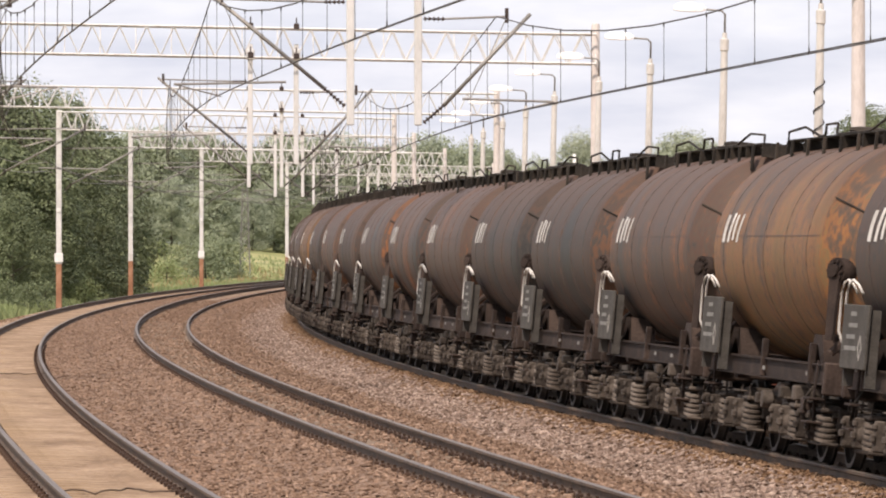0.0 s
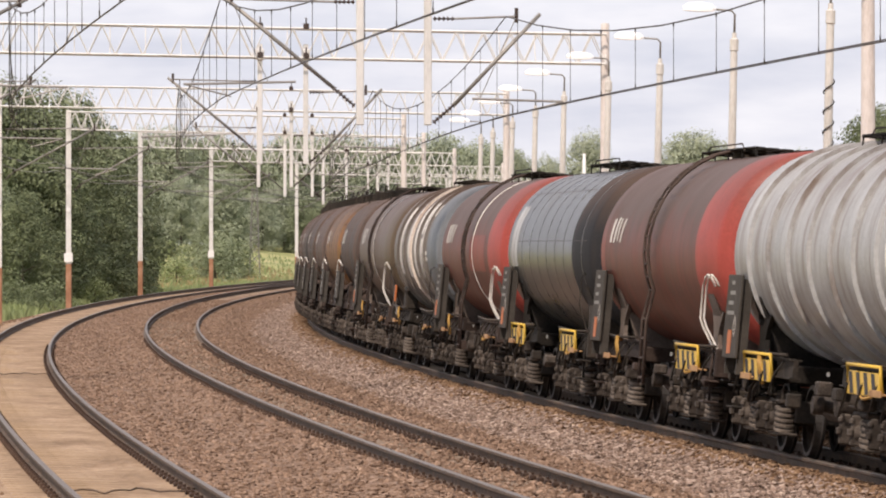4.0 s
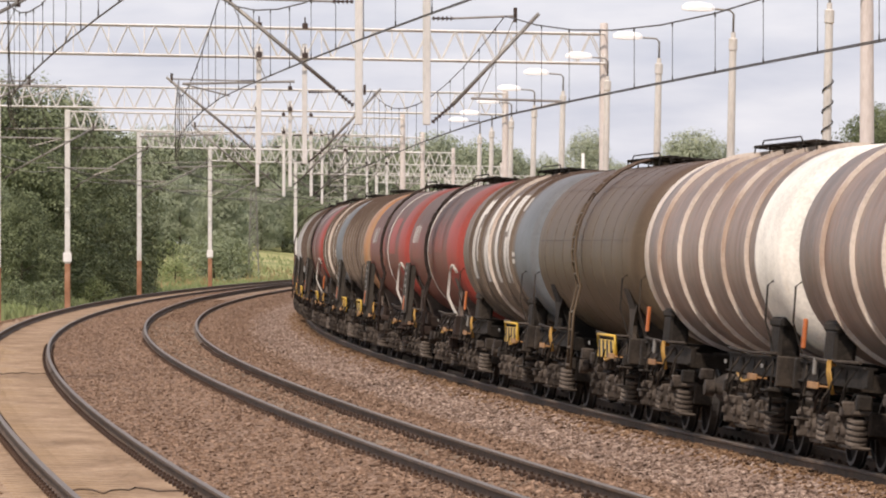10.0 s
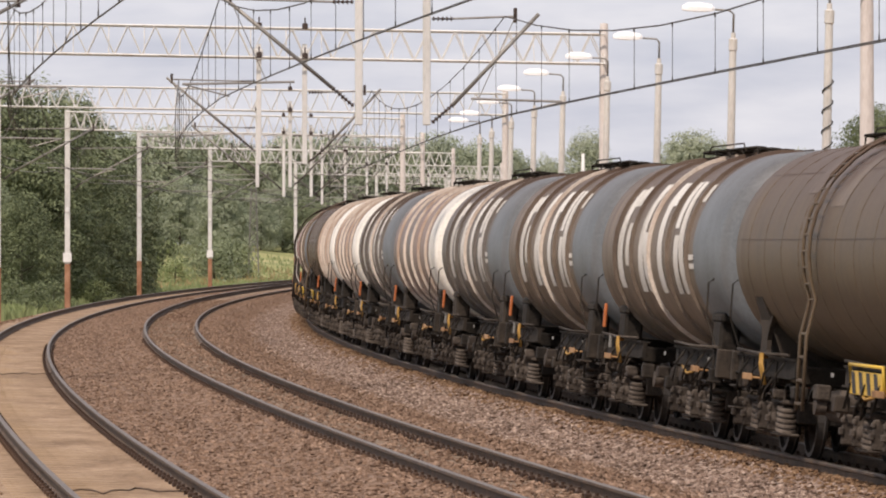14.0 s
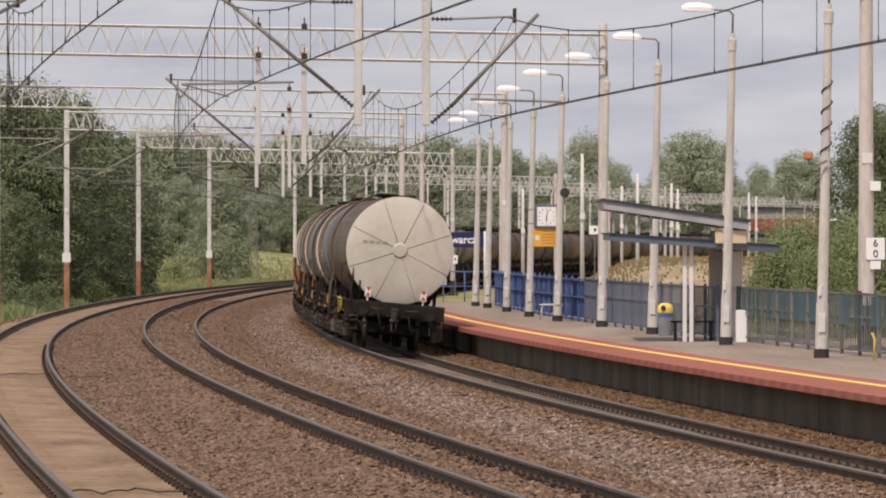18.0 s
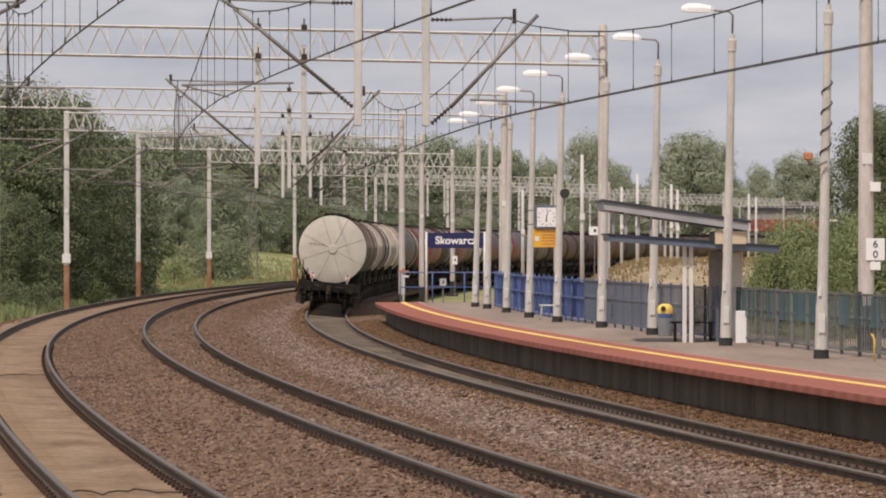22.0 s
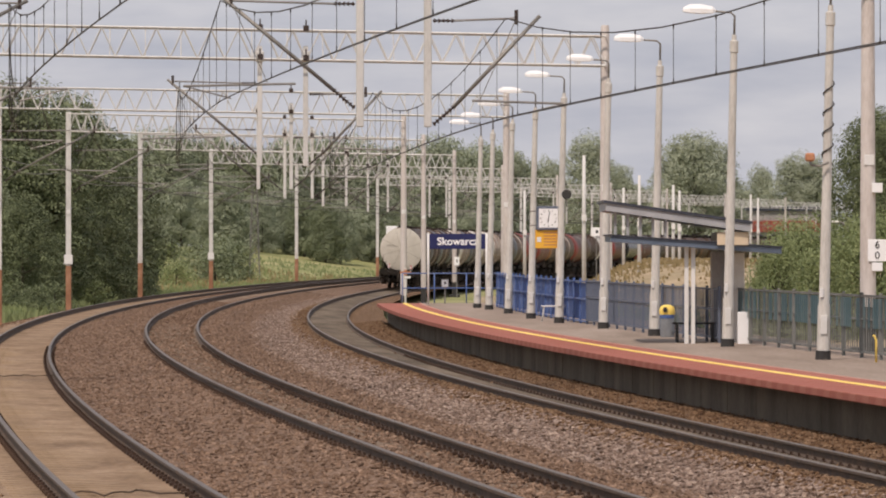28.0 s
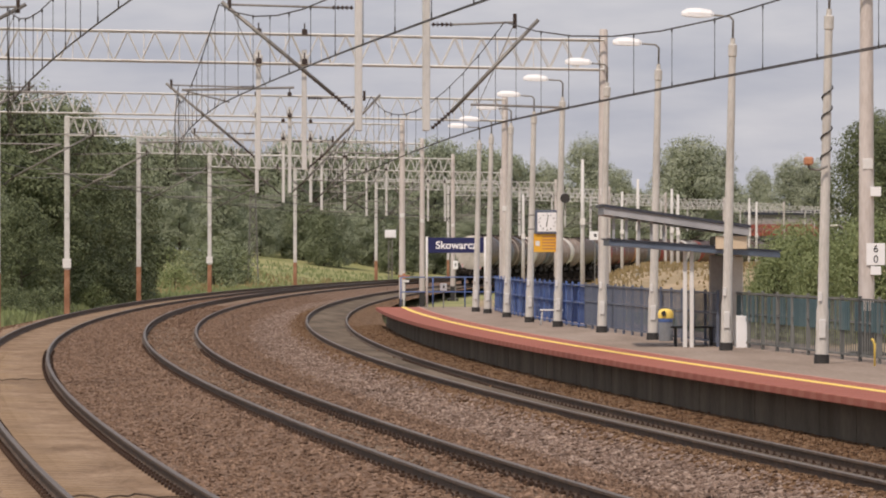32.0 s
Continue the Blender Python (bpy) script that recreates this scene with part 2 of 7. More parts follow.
M["bark"] = material("rough_bark", [(0.05, 0.04, 0.03), (0.1, 0.08, 0.06)], 0.95, 0, 3, 20, 0.8, 0.8, stretch=(1, 1, 0.3))
M["leaf_a"] = leafy("mid_green_leaves", (0.042, 0.06, 0.027), (0.29, 0.34, 0.17))
M["leaf_b"] = leafy("grey_green_leaves", (0.11, 0.138, 0.076), (0.35, 0.395, 0.23))
# distance haze is mixed into the colour of the next two leaf materials
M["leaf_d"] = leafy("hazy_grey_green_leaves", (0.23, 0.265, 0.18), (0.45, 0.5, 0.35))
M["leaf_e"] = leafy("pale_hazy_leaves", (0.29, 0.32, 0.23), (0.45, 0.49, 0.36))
M["straw"] = leafy("dry_straw_blades", (0.2, 0.15, 0.06), (0.46, 0.36, 0.2))
M["leaf_c"] = leafy("yellow_green_leaves", (0.13, 0.175, 0.068), (0.4, 0.45, 0.21))


# ---- mesh helpers ----
def finish(ob, bm, mats, smooth=False):
    mats = mats if isinstance(mats, (list, tuple)) else [mats]
    for m in mats:
        ob.data.materials.append(m)
    if smooth:
        for f in bm.faces:
            f.smooth = True
    bm.normal_update()
    bm.to_mesh(ob.data)
    bm.free()
    return ob


def part(name, bm, mats, parent=None, label="", smooth=False, m=None):
    ob = new(name, bpy.data.meshes.new(name))
    finish(ob, bm, mats, smooth)
    if parent is not None:
        ob.parent = parent
    if m is not None:
        ob.matrix_basis = m
    if label:
        tagged(ob, label)
    return ob


def empty(name, m=None, **tags):
    ob = new(name)
    ob.empty_display_size = 0.3
    if m is not None:
        ob.matrix_basis = m
    return tagged(ob, **tags)


def again(ob, parent=None, m=None, name=None):
    """One more object on the same mesh."""
    o = new(name or ob.name.split(".")[0], ob.data)
    o.parent = parent if parent is not None else ob.parent
    if m is not None:
        o.matrix_basis = m
    if "label" in ob:
        o["label"] = ob["label"]
    return o


def box(bm, x0, x1, y0, y1, z0, z1, mi=0, bevel=0.0):
    """A box, with its upright and level edges chamfered by bevel."""
    b = min(bevel, 0.45 * min(x1 - x0, y1 - y0, z1 - z0))
    if b <= 0:
        vs = [bm.verts.new((x, y, z)) for z in (z0, z1) for x, y in ((x0, y0), (x1, y0), (x1, y1), (x0, y1))]
        fs = [(3, 2, 1, 0), (4, 5, 6, 7), (0, 1, 5, 4), (1, 2, 6, 5), (2, 3, 7, 6), (3, 0, 4, 7)]
    else:
        rings = []
        for z, i in ((z0, b), (z0 + b, 0), (z1 - b, 0), (z1, b)):
            rings.append([bm.verts.new((x, y, z)) for x, y in ((x0 + i + b * (i == 0), y0 + i), (x1 - i - b * (i == 0), y0 + i), (x1 - i, y0 + i + b * (i == 0)), (x1 - i, y1 - i - b * (i == 0)),
                                                              (x1 - i - b * (i == 0), y1 - i), (x0 + i + b * (i == 0), y1 - i), (x0 + i, y1 - i - b * (i == 0)), (x0 + i, y0 + i + b * (i == 0)))])
        for a, c in zip(rings, rings[1:]):
            for k in range(8):
                try:
                    f = bm.faces.new((a[k], a[(k + 1) % 8], c[(k + 1) % 8], c[k]))
                    f.material_index = mi
                except ValueError:
                    pass
        for ring, flip in ((rings[0], True), (rings[-1], False)):
            f = bm.faces.new(ring[::-1] if flip else ring)
            f.material_index = mi
        return
    for f in fs:
        face = bm.faces.new([vs[i] for i in f])
        face.material_index = mi


def rod(bm, a, b, r=0.02, seg=6, mi=0, r2=None, caps=True):
    """A straight bar between two points."""
    a, b = Vector(a), Vector(b)
    r2 = r if r2 is None else r2
    d = (b - a).normalized()
    s = d.orthogonal().normalized()
    t = d.cross(s)
    ra, rb = [], []
    for i in range(seg):
        w = 2 * math.pi * (i + 0.5) / seg
        v = s * math.cos(w) + t * math.sin(w)
        ra.append(bm.verts.new(a + v * r))
        rb.append(bm.verts.new(b + v * r2))
    for i in range(seg):
        f = bm.faces.new((ra[i], ra[(i + 1) % seg], rb[(i + 1) % seg], rb[i]))
        f.material_index = mi
        f.smooth = seg > 6
    if caps:
        bm.faces.new(ra[::-1]).material_index = mi
        bm.faces.new(rb).material_index = mi


def pipe(bm, pts, r=0.02, seg=6, mi=0):
    """A bar along a line of points."""
    pts = [Vector(p) for p in pts]
    rings = []
    for i, p in enumerate(pts):
        d = (pts[min(i + 1, len(pts) - 1)] - pts[max(i - 1, 0)]).normalized()
        up = Vector((0, 0, 1)) if abs(d.z) < 0.9 else Vector((1, 0, 0))
        s = d.cross(up).normalized()
        t = s.cross(d)
        rings.append([bm.verts.new(p + (s * math.cos(2 * math.pi * k / seg) + t * math.sin(2 * math.pi * k / seg)) * r) for k in range(seg)])
    for a, b in zip(rings, rings[1:]):
        for k in range(seg):
            f = bm.faces.new((a[k], a[(k + 1) % seg], b[(k + 1) % seg], b[k]))
            f.material_index = mi
            f.smooth = True
    bm.faces.new(rings[0][::-1]).material_index = mi
    bm.faces.new(rings[-1]).material_index = mi


def lathe(bm, prof, seg=24, axis="Z", at=(0, 0, 0), mi=None):
    """Turn a profile of (along, radius) about an axis; mi: a material index for each stretch."""
    at = Vector(at)

    def circle(h, r):
        ring = []
        for k in range(seg):
            w = 2 * math.pi * k / seg
            c, s = r * math.cos(w), r * math.sin(w)
            ring.append(bm.verts.new(at + Vector({"Z": (c, s, h), "Y": (s, h, c), "X": (h, c, s)}[axis])))
        return ring

    low, before = None, None
    for i, (p, q) in enumerate(zip(prof, prof[1:])):
        d = math.atan2(q[1] - p[1], q[0] - p[0])
        if low is None or abs(d - before) > 0.75:
            low = circle(*p)
        high = circle(*q)
        for k in range(seg):
            f = bm.faces.new((low[k], low[(k + 1) % seg], high[(k + 1) % seg], high[k]))
            f.smooth = True
            if mi:
                f.material_index = mi[i]
        low, before = high, d
    f = bm.faces.new(circle(*prof[0])[::-1])
    f.material_index = mi[0] if mi else 0
    f = bm.faces.new(circle(*prof[-1]))
    f.material_index = mi[-1] if mi else 0


# ---- the line: three tracks on one easy curve, stations u in metres along the middle track ----
U = np.arange(-340.0, 1500.0, 1.0)
K = np.interp(U, [0, 80, 135, 200, 290, 410, 600, 1000], [0.00071, 0.0006, 0.00073, 0.00061, 0.00041, 0.00048, 0.00047, 0.0005])
TH = np.concatenate([[0], np.cumsum((K[1:] + K[:-1]) / 2)])
TH += -0.02507 - np.interp(197, U, TH)
MIDTH = (TH[1:] + TH[:-1]) / 2
PX = np.concatenate([[0], np.cumsum(np.sin(MIDTH))])
PY = np.concatenate([[0], np.cumsum(np.cos(MIDTH))])
PX += -9.493 - np.interp(197, U, PX)
PY += 197 - np.interp(197, U, PY)
OFF = {"A": -3.99, "B": 0.0, "C": 5.22}
TOP = {"A": -0.06, "B": 0.0, "C": -0.22}
CANT = {"A": 0.05, "B": 0.113, "C": 0.14}
# overhead line: offset of each wire, and the level from which its height is counted
WIRE_OFF = {"A": -3.99, "B": 0.0, "C": 5.435}
WIRE_TOP = {"A": -0.06, "B": 0.0, "C": -0.314}


def at(u, off=0.0, z=0.0):
    th = np.interp(u, U, TH)
    return Vector((float(np.interp(u, U, PX) + off * math.cos(th)), float(np.interp(u, U, PY) - off * math.sin(th)), z))


def heading(u):
    return float(np.interp(u, U, TH))


def stand(u, off=0.0, z=0.0, turn=0.0, lean=0.0):
    """A pose beside the line: local y runs along it, x to its right."""
    return Matrix.Translation(at(u, off, z)) @ Euler((0, 0, -heading(u) + radians(turn))).to_matrix().to_4x4() @ Euler((0, radians(lean), 0)).to_matrix().to_4x4()


def sweep(bm, prof, us, mi=None, closed=False, smooth=False):
    """Sweep a cross-section of (off, z) along the line."""
    rings = []
    for u in us:
        th = float(np.interp(u, U, TH))
        x, y, c, s = float(np.interp(u, U, PX)), float(np.interp(u, U, PY)), math.cos(th), math.sin(th)
        rings.append([bm.verts.new((x + o * c, y - o * s, z)) for o, z in prof])
    n = len(prof)
    for a, b in zip(rings, rings[1:]):
        for k in range(n if closed else n - 1):
            f = bm.faces.new((a[k], a[(k + 1) % n], b[(k + 1) % n], b[k])[::-1])
            f.smooth = smooth
            if mi:
                f.material_index = mi[k]
    if closed:
        bm.faces.new(rings[0])
        bm.faces.new(rings[-1][::-1])


def stations(a, b, step):
    return [a + (b - a) * i / max(1, round((b - a) / step)) for i in range(max(1, round((b - a) / step)) + 1)]


# ---- ground, ballast, rails ----
def smooth(a, b, v):
    k = min(1.0, max(0.0, (v - a) / (b - a)))
    return k * k * (3 - 2 * k)


def lie(x, y):
    """Height of the land: level at the line, rising to the wood and to a bank beyond the platform."""
    off = x - float(np.interp(y, PY, PX))
    z = -0.86 + 3.3 * smooth(-11, -45, off) * smooth(330, 600, y)
    z += 2.45 * smooth(13.5, 21, off) * smooth(200, 245, y) * (1 - 0.35 * smooth(330, 520, y))
    z += 0.5 * smooth(13.2, 16, off) * (1 - smooth(190, 215, y))
    return z + 0.12 * noise.noise((x * 0.15, y * 0.1, 0)) * smooth(9, 14, abs(off))


BED = [(-9.4, -0.9), (-7.6, -0.72), (-6.2, -0.34), (-5.6, -0.21), (-4.7, -0.2), (-4.62, -0.225), (-3.36, -0.245), (-3.24, -0.22), (-2.45, -0.22), (-1.8, -0.18), (-1.35, -0.07), (-0.9, -0.08), (-0.7, -0.145), (-0.36, -0.185), (0.4, -0.235), (0.7, -0.235), (0.9, -0.19),
       (1.4, -0.2), (1.85, -0.3), (2.3, -0.37), (2.8, -0.44), (3.3, -0.4), (3.78, -0.34), (4.08, -0.25), (4.33, -0.255), (4.53, -0.315), (5.9, -0.445), (6.13, -0.4), (6.5, -0.37), (6.9, -0.345), (7.4, -0.33)]


def build_ground():
    bm = bmesh.new()
    xs = [-2500, -900, -400] + list(range(-220, 260, 6)) + [320, 600, 1200, 2500]
    ys = [-400, 0] + list(range(30, 700, 8)) + [760, 850, 1000, 1800, 4500]
    grid = [[bm.verts.new((x, y, lie(x, y))) for x in xs] for y in ys]
    for a, b in zip(grid, grid[1:]):
        for k in range(len(xs) - 1):
            f = bm.faces.new((a[k], a[k + 1], b[k + 1], b[k]))
            f.smooth = True
            c = f.calc_center_median()
            f.material_index = int(c.x - float(np.interp(c.y, PY, PX)) > 12.5 and c.y < 620)
    tagged(part("ground", bm, [M["grass"], M["drygrass"]]), "summer grassland rising to a wood beside the railway", "ground", kind="structure")
    # ballast bed: one formation, with different stone across it
    mi = [3, 3, 1, 2, 2, 2, 2, 0, 0, 0, 0, 0, 4, 0, 4, 0, 0, 0, 0, 0, 1, 1, 1, 3, 3, 5, 3, 3, 3, 3]
    bm = bmesh.new()
    sweep(bm, BED, stations(-20, 700, 4), mi)
    tagged(part("ballast_bed", bm, [M["ballast_brown"], M["ballast_grey"], M["sand"], M["ballast_rust"], M["ballast_tan"], M["oily"]]), "brown and grey crushed-stone ballast", "ballast", kind="structure")


def rail_section(c, top):
    """Vignole rail: head, web and foot."""
    return [(c + o, top + z) for o, z in ((-0.033, -0.008), (-0.024, 0.0), (0.024, 0.0), (0.033, -0.008), (0.035, -0.036), (0.009, -0.05), (0.009, -0.125), (0.072, -0.142), (0.072, -0.158),
                                          (-0.072, -0.158), (-0.072, -0.142), (-0.009, -0.125), (-0.009, -0.05), (-0.035, -0.036))]


def build_tracks():
    for t in "ABC":
        track = empty("track", label="ballasted railway track with worn steel rails on sleepers", category="railway track", group="tracks", kind="structure")
        for side in (-1, 1):
            bm = bmesh.new()
            c, z = OFF[t] + side * 0.753, TOP[t] - side * CANT[t] / 2
            mi = [1, 1, 1] + [0] * 11
            sweep(bm, rail_section(c, z), stations(-15, 650, 3), mi, closed=True)
            part("rail", bm, [M["rail_side"], M["rail_head"]], track, "rusty steel rail with a polished head")


def build_sleepers():
    """Concrete sleepers, those nearby one by one, with their clips."""
    tilt = {t: -math.atan(CANT[t] / 1.506) for t in "ABC"}
    bm = bmesh.new()
    box(bm, -1.25, 1.25, -0.13, 0.13, -0.2, 0.0, bevel=0.025)
    proto = bpy.data.meshes.new("sleeper")
    for m in (M["sleeper"], M["ballast_brown"]):
        proto.materials.append(m)
    for f in bm.faces:
        f.normal_update()
        f.material_index = int(f.normal.z < 0.5)
    bm.to_mesh(proto)
    bm.free()
    bm = bmesh.new()
    for s in (-1, 1):
        for d in (-0.1, 0.1):
            box(bm, s * 0.753 + d - 0.035, s * 0.753 + d + 0.035, -0.07, 0.07, 0.0, 0.06, bevel=0.012)
            rod(bm, (s * 0.753 + d, 0, 0.0), (s * 0.753 + d, 0, 0.09), 0.02, 6)
    clips = bpy.data.meshes.new("rail_fastening")
    clips.materials.append(M["clip"])
    bm.to_mesh(clips)
    bm.free()
    sandy = proto.copy()
    sandy.materials[0], sandy.materials[1] = M["sandy_sleeper"], M["ballast_rust"]
    tracks = [o for o in scene.objects if o.name.split(".")[0] == "track"]
    for t, tr in zip("ABC", tracks):
        for i in range({"A": 150, "B": 215, "C": 215}[t]):
            u = 46 + i * 0.62
            m = stand(u, OFF[t], TOP[t] - {"A": 0.174, "B": 0.175, "C": 0.2}[t] + 0.004 * math.sin(i * 12.9898)) @ Matrix.Rotation(-tilt[t], 4, "Y")
            o = new("sleeper", sandy if t == "A" else proto)
            o.parent, o.matrix_basis = tr, m
            if i < 150:
                o = new("rail_fastening", clips)
                o.parent, o.matrix_basis = tr, m


def build_loose_stones():
    """Proud stones on the ballast, thinning out into the distance."""
    rng = np.random.default_rng(4)
    shapes = []
    for i in range(6):
        b = bmesh.new()
        bmesh.ops.create_icosphere(b, subdivisions=1, radius=1.0)
        for v in b.verts:
            v.co *= rng.uniform(0.7, 1.15)
        shapes.append(np.array([v.co[:] for v in b.verts]))
        face = np.array([[w.index for w in f.verts] for f in b.faces])
        b.free()
    shapes = np.array(shapes)
    po, pz = np.array(BED).T
    rails = np.array([OFF[t] + s * 0.753 for t in "ABC" for s in (-1, 1)])
    for lo, hi, mat, n, far in ((-0.6, 0.6, M["ballast_brown"], 9000, 200), (-3.12, 2.65, M["ballast_brown"], 42000, 260), (2.45, 3.9, M["ballast_grey"], 18000, 260), (3.8, 4.36, M["ballast_rust"], 6000, 200), (6.03, 7.25, M["ballast_rust"], 9000, 150), (-8.4, -5.4, M["ballast_rust"], 6000, 150)):
        u = 48 + far * rng.random(n) ** 1.75
        # ragged borders
        off = rng.uniform(lo, hi, n) + rng.normal(0, 0.09, n)
        keep = np.abs(off[:, None] - rails[None, :]).min(1) > 0.09
        keep &= ((np.abs(off) > 0.72) | (lo > -1)) & (np.abs(off - OFF["A"]) > 0.85)
        u, off = u[keep], off[keep]
        n = len(u)
        th = np.interp(u, U, TH)
        pos = np.stack([np.interp(u, U, PX) + off * np.cos(th), np.interp(u, U, PY) - off * np.sin(th), np.interp(off, po, pz) + (0.035 if lo == -0.6 else 0.004)], 1)
        w = rng.uniform(0, 6.28, n)
        size = rng.uniform(0.018, 0.042, n) * (1 + 0.35 * (rng.random(n) ** 6))
        p = shapes[rng.integers(0, 6, n)] * (size[:, None] * np.stack([np.ones(n), rng.uniform(0.7, 1.2, n), rng.uniform(0.45, 0.85, n)], 1))[:, None, :]
        c, s = np.cos(w)[:, None], np.sin(w)[:, None]
        q = np.stack([p[:, :, 0] * c - p[:, :, 1] * s, p[:, :, 0] * s + p[:, :, 1] * c, p[:, :, 2]], 2) + pos[:, None, :]
        f = face[None] + (np.arange(n) * 12)[:, None, None]
        me = bpy.data.meshes.new("ballast_stones")
        me.from_pydata(q.reshape(-1, 3).tolist(), [], f.reshape(-1, 3).tolist())
        me.materials.append(mat)
        tagged(new("ballast_stones", me), "loose crushed stones on the track bed", "ballast", kind="stuff")


build_ground()
build_tracks()


# ---- trees and bushes ----
def leaf_cloud(rng, blobs, per, size, wild=1.0):
    """Small leaf blades in loose clumps: points on and inside each blob."""
    verts, faces = [], []
    for c, r in blobs:
        n = int(per * r[0] * r[2] * 4)
        d = rng.normal(size=(n, 3))
        d /= np.linalg.norm(d, axis=1)[:, None]
        rad = rng.uniform(0.55, 1.08, n) ** 0.7
        # uneven outline
        lump = 1 + 0.22 * wild * np.sin(d[:, 0] * 5 + c[0]) * np.cos(d[:, 2] * 4 + c[1]) + rng.normal(0, 0.05, n)
        p = np.array(c) + d * np.array(r) * (rad * lump)[:, None]
        # blades face outward and up, so that each clump has a lit and a shaded side
        nrm = d + np.array([0, 0, 0.5]) + rng.normal(0, 0.42, (n, 3))
        nrm /= np.linalg.norm(nrm, axis=1)[:, None]
        a = np.cross(nrm, rng.normal(size=(n, 3)))
        a /= np.linalg.norm(a, axis=1)[:, None] + 1e-9
        b = np.cross(nrm, a)
        s = size * rng.uniform(0.6, 1.4, n)[:, None]
        base = len(verts)
        quad = np.stack([p - a * s, p + b * s * 0.6, p + a * s, p - b * s * 0.6], 1).reshape(-1, 3)
        verts.extend(quad.tolist())
        faces.extend([[base + 4 * i, base + 4 * i + 1, base + 4 * i + 2, base + 4 * i + 3] for i in range(n)])
    return verts, faces


def make_tree(name, label, seed, height, spread, leaf, trunk_share=0.25, blobs=16, per=150, size=0.088, bush=False):
    rng = np.random.default_rng(seed)
    tree = empty(name, label=label, category="bush" if bush else "tree")
    bm = bmesh.new()
    th = height * trunk_share
    rod(bm, (0, 0, -0.3), (0.1, 0.05, th), 0.035 * height ** 0.85, 9, r2=0.024 * height ** 0.85)
    rod(bm, (0.1, 0.05, th), (-0.1, 0.1, height * 0.8), 0.024 * height ** 0.85, 7, r2=0.02)
    bl = []
    for i in range(blobs):
        w = i * 2.4 + rng.uniform(-0.4, 0.4)
        k = (i + 0.5) / blobs
        z = th * (0.45 if bush else 0.8) + (height - th * 0.7) * k * 0.93
        rr = spread * (0.5 + 0.55 * math.sin(math.pi * min(1, 0.18 + k * 0.85))) * rng.uniform(0.45, 0.85) * (1 - 0.45 * k)
        c = (math.cos(w) * rr, math.sin(w) * rr, z)
        r = spread * rng.uniform(0.28, 0.5)
        bl.append((c, (r, r, r * rng.uniform(0.65, 0.95))))
        rod(bm, (0, 0.03, min(z * 0.75, height * 0.75)), c, 0.011 * height ** 0.8, 5, r2=0.012)
    part("trunk", bm, M["bark"], tree, "grey-brown bark")
    v, f = leaf_cloud(rng, bl, per, size)
    me = bpy.data.meshes.new("crown")
    me.from_pydata(v, [], f)
    me.materials.append(leaf)
    o = new("crown", me)
    o.parent = tree
    return tree


def plant(proto, x, y, z, scale=1.0, turn=0.0, sx=1.0):
    t = copy_thing(proto, pose(x, y, z, 0, 0, turn))
    t.scale = (scale * sx, scale * sx, scale)
    return t


def spot(px, depth):
    """World x of what stands at a bearing, given as sideways reach at 9500 m, and depth."""
    return (px - 784) / F_PIX * depth


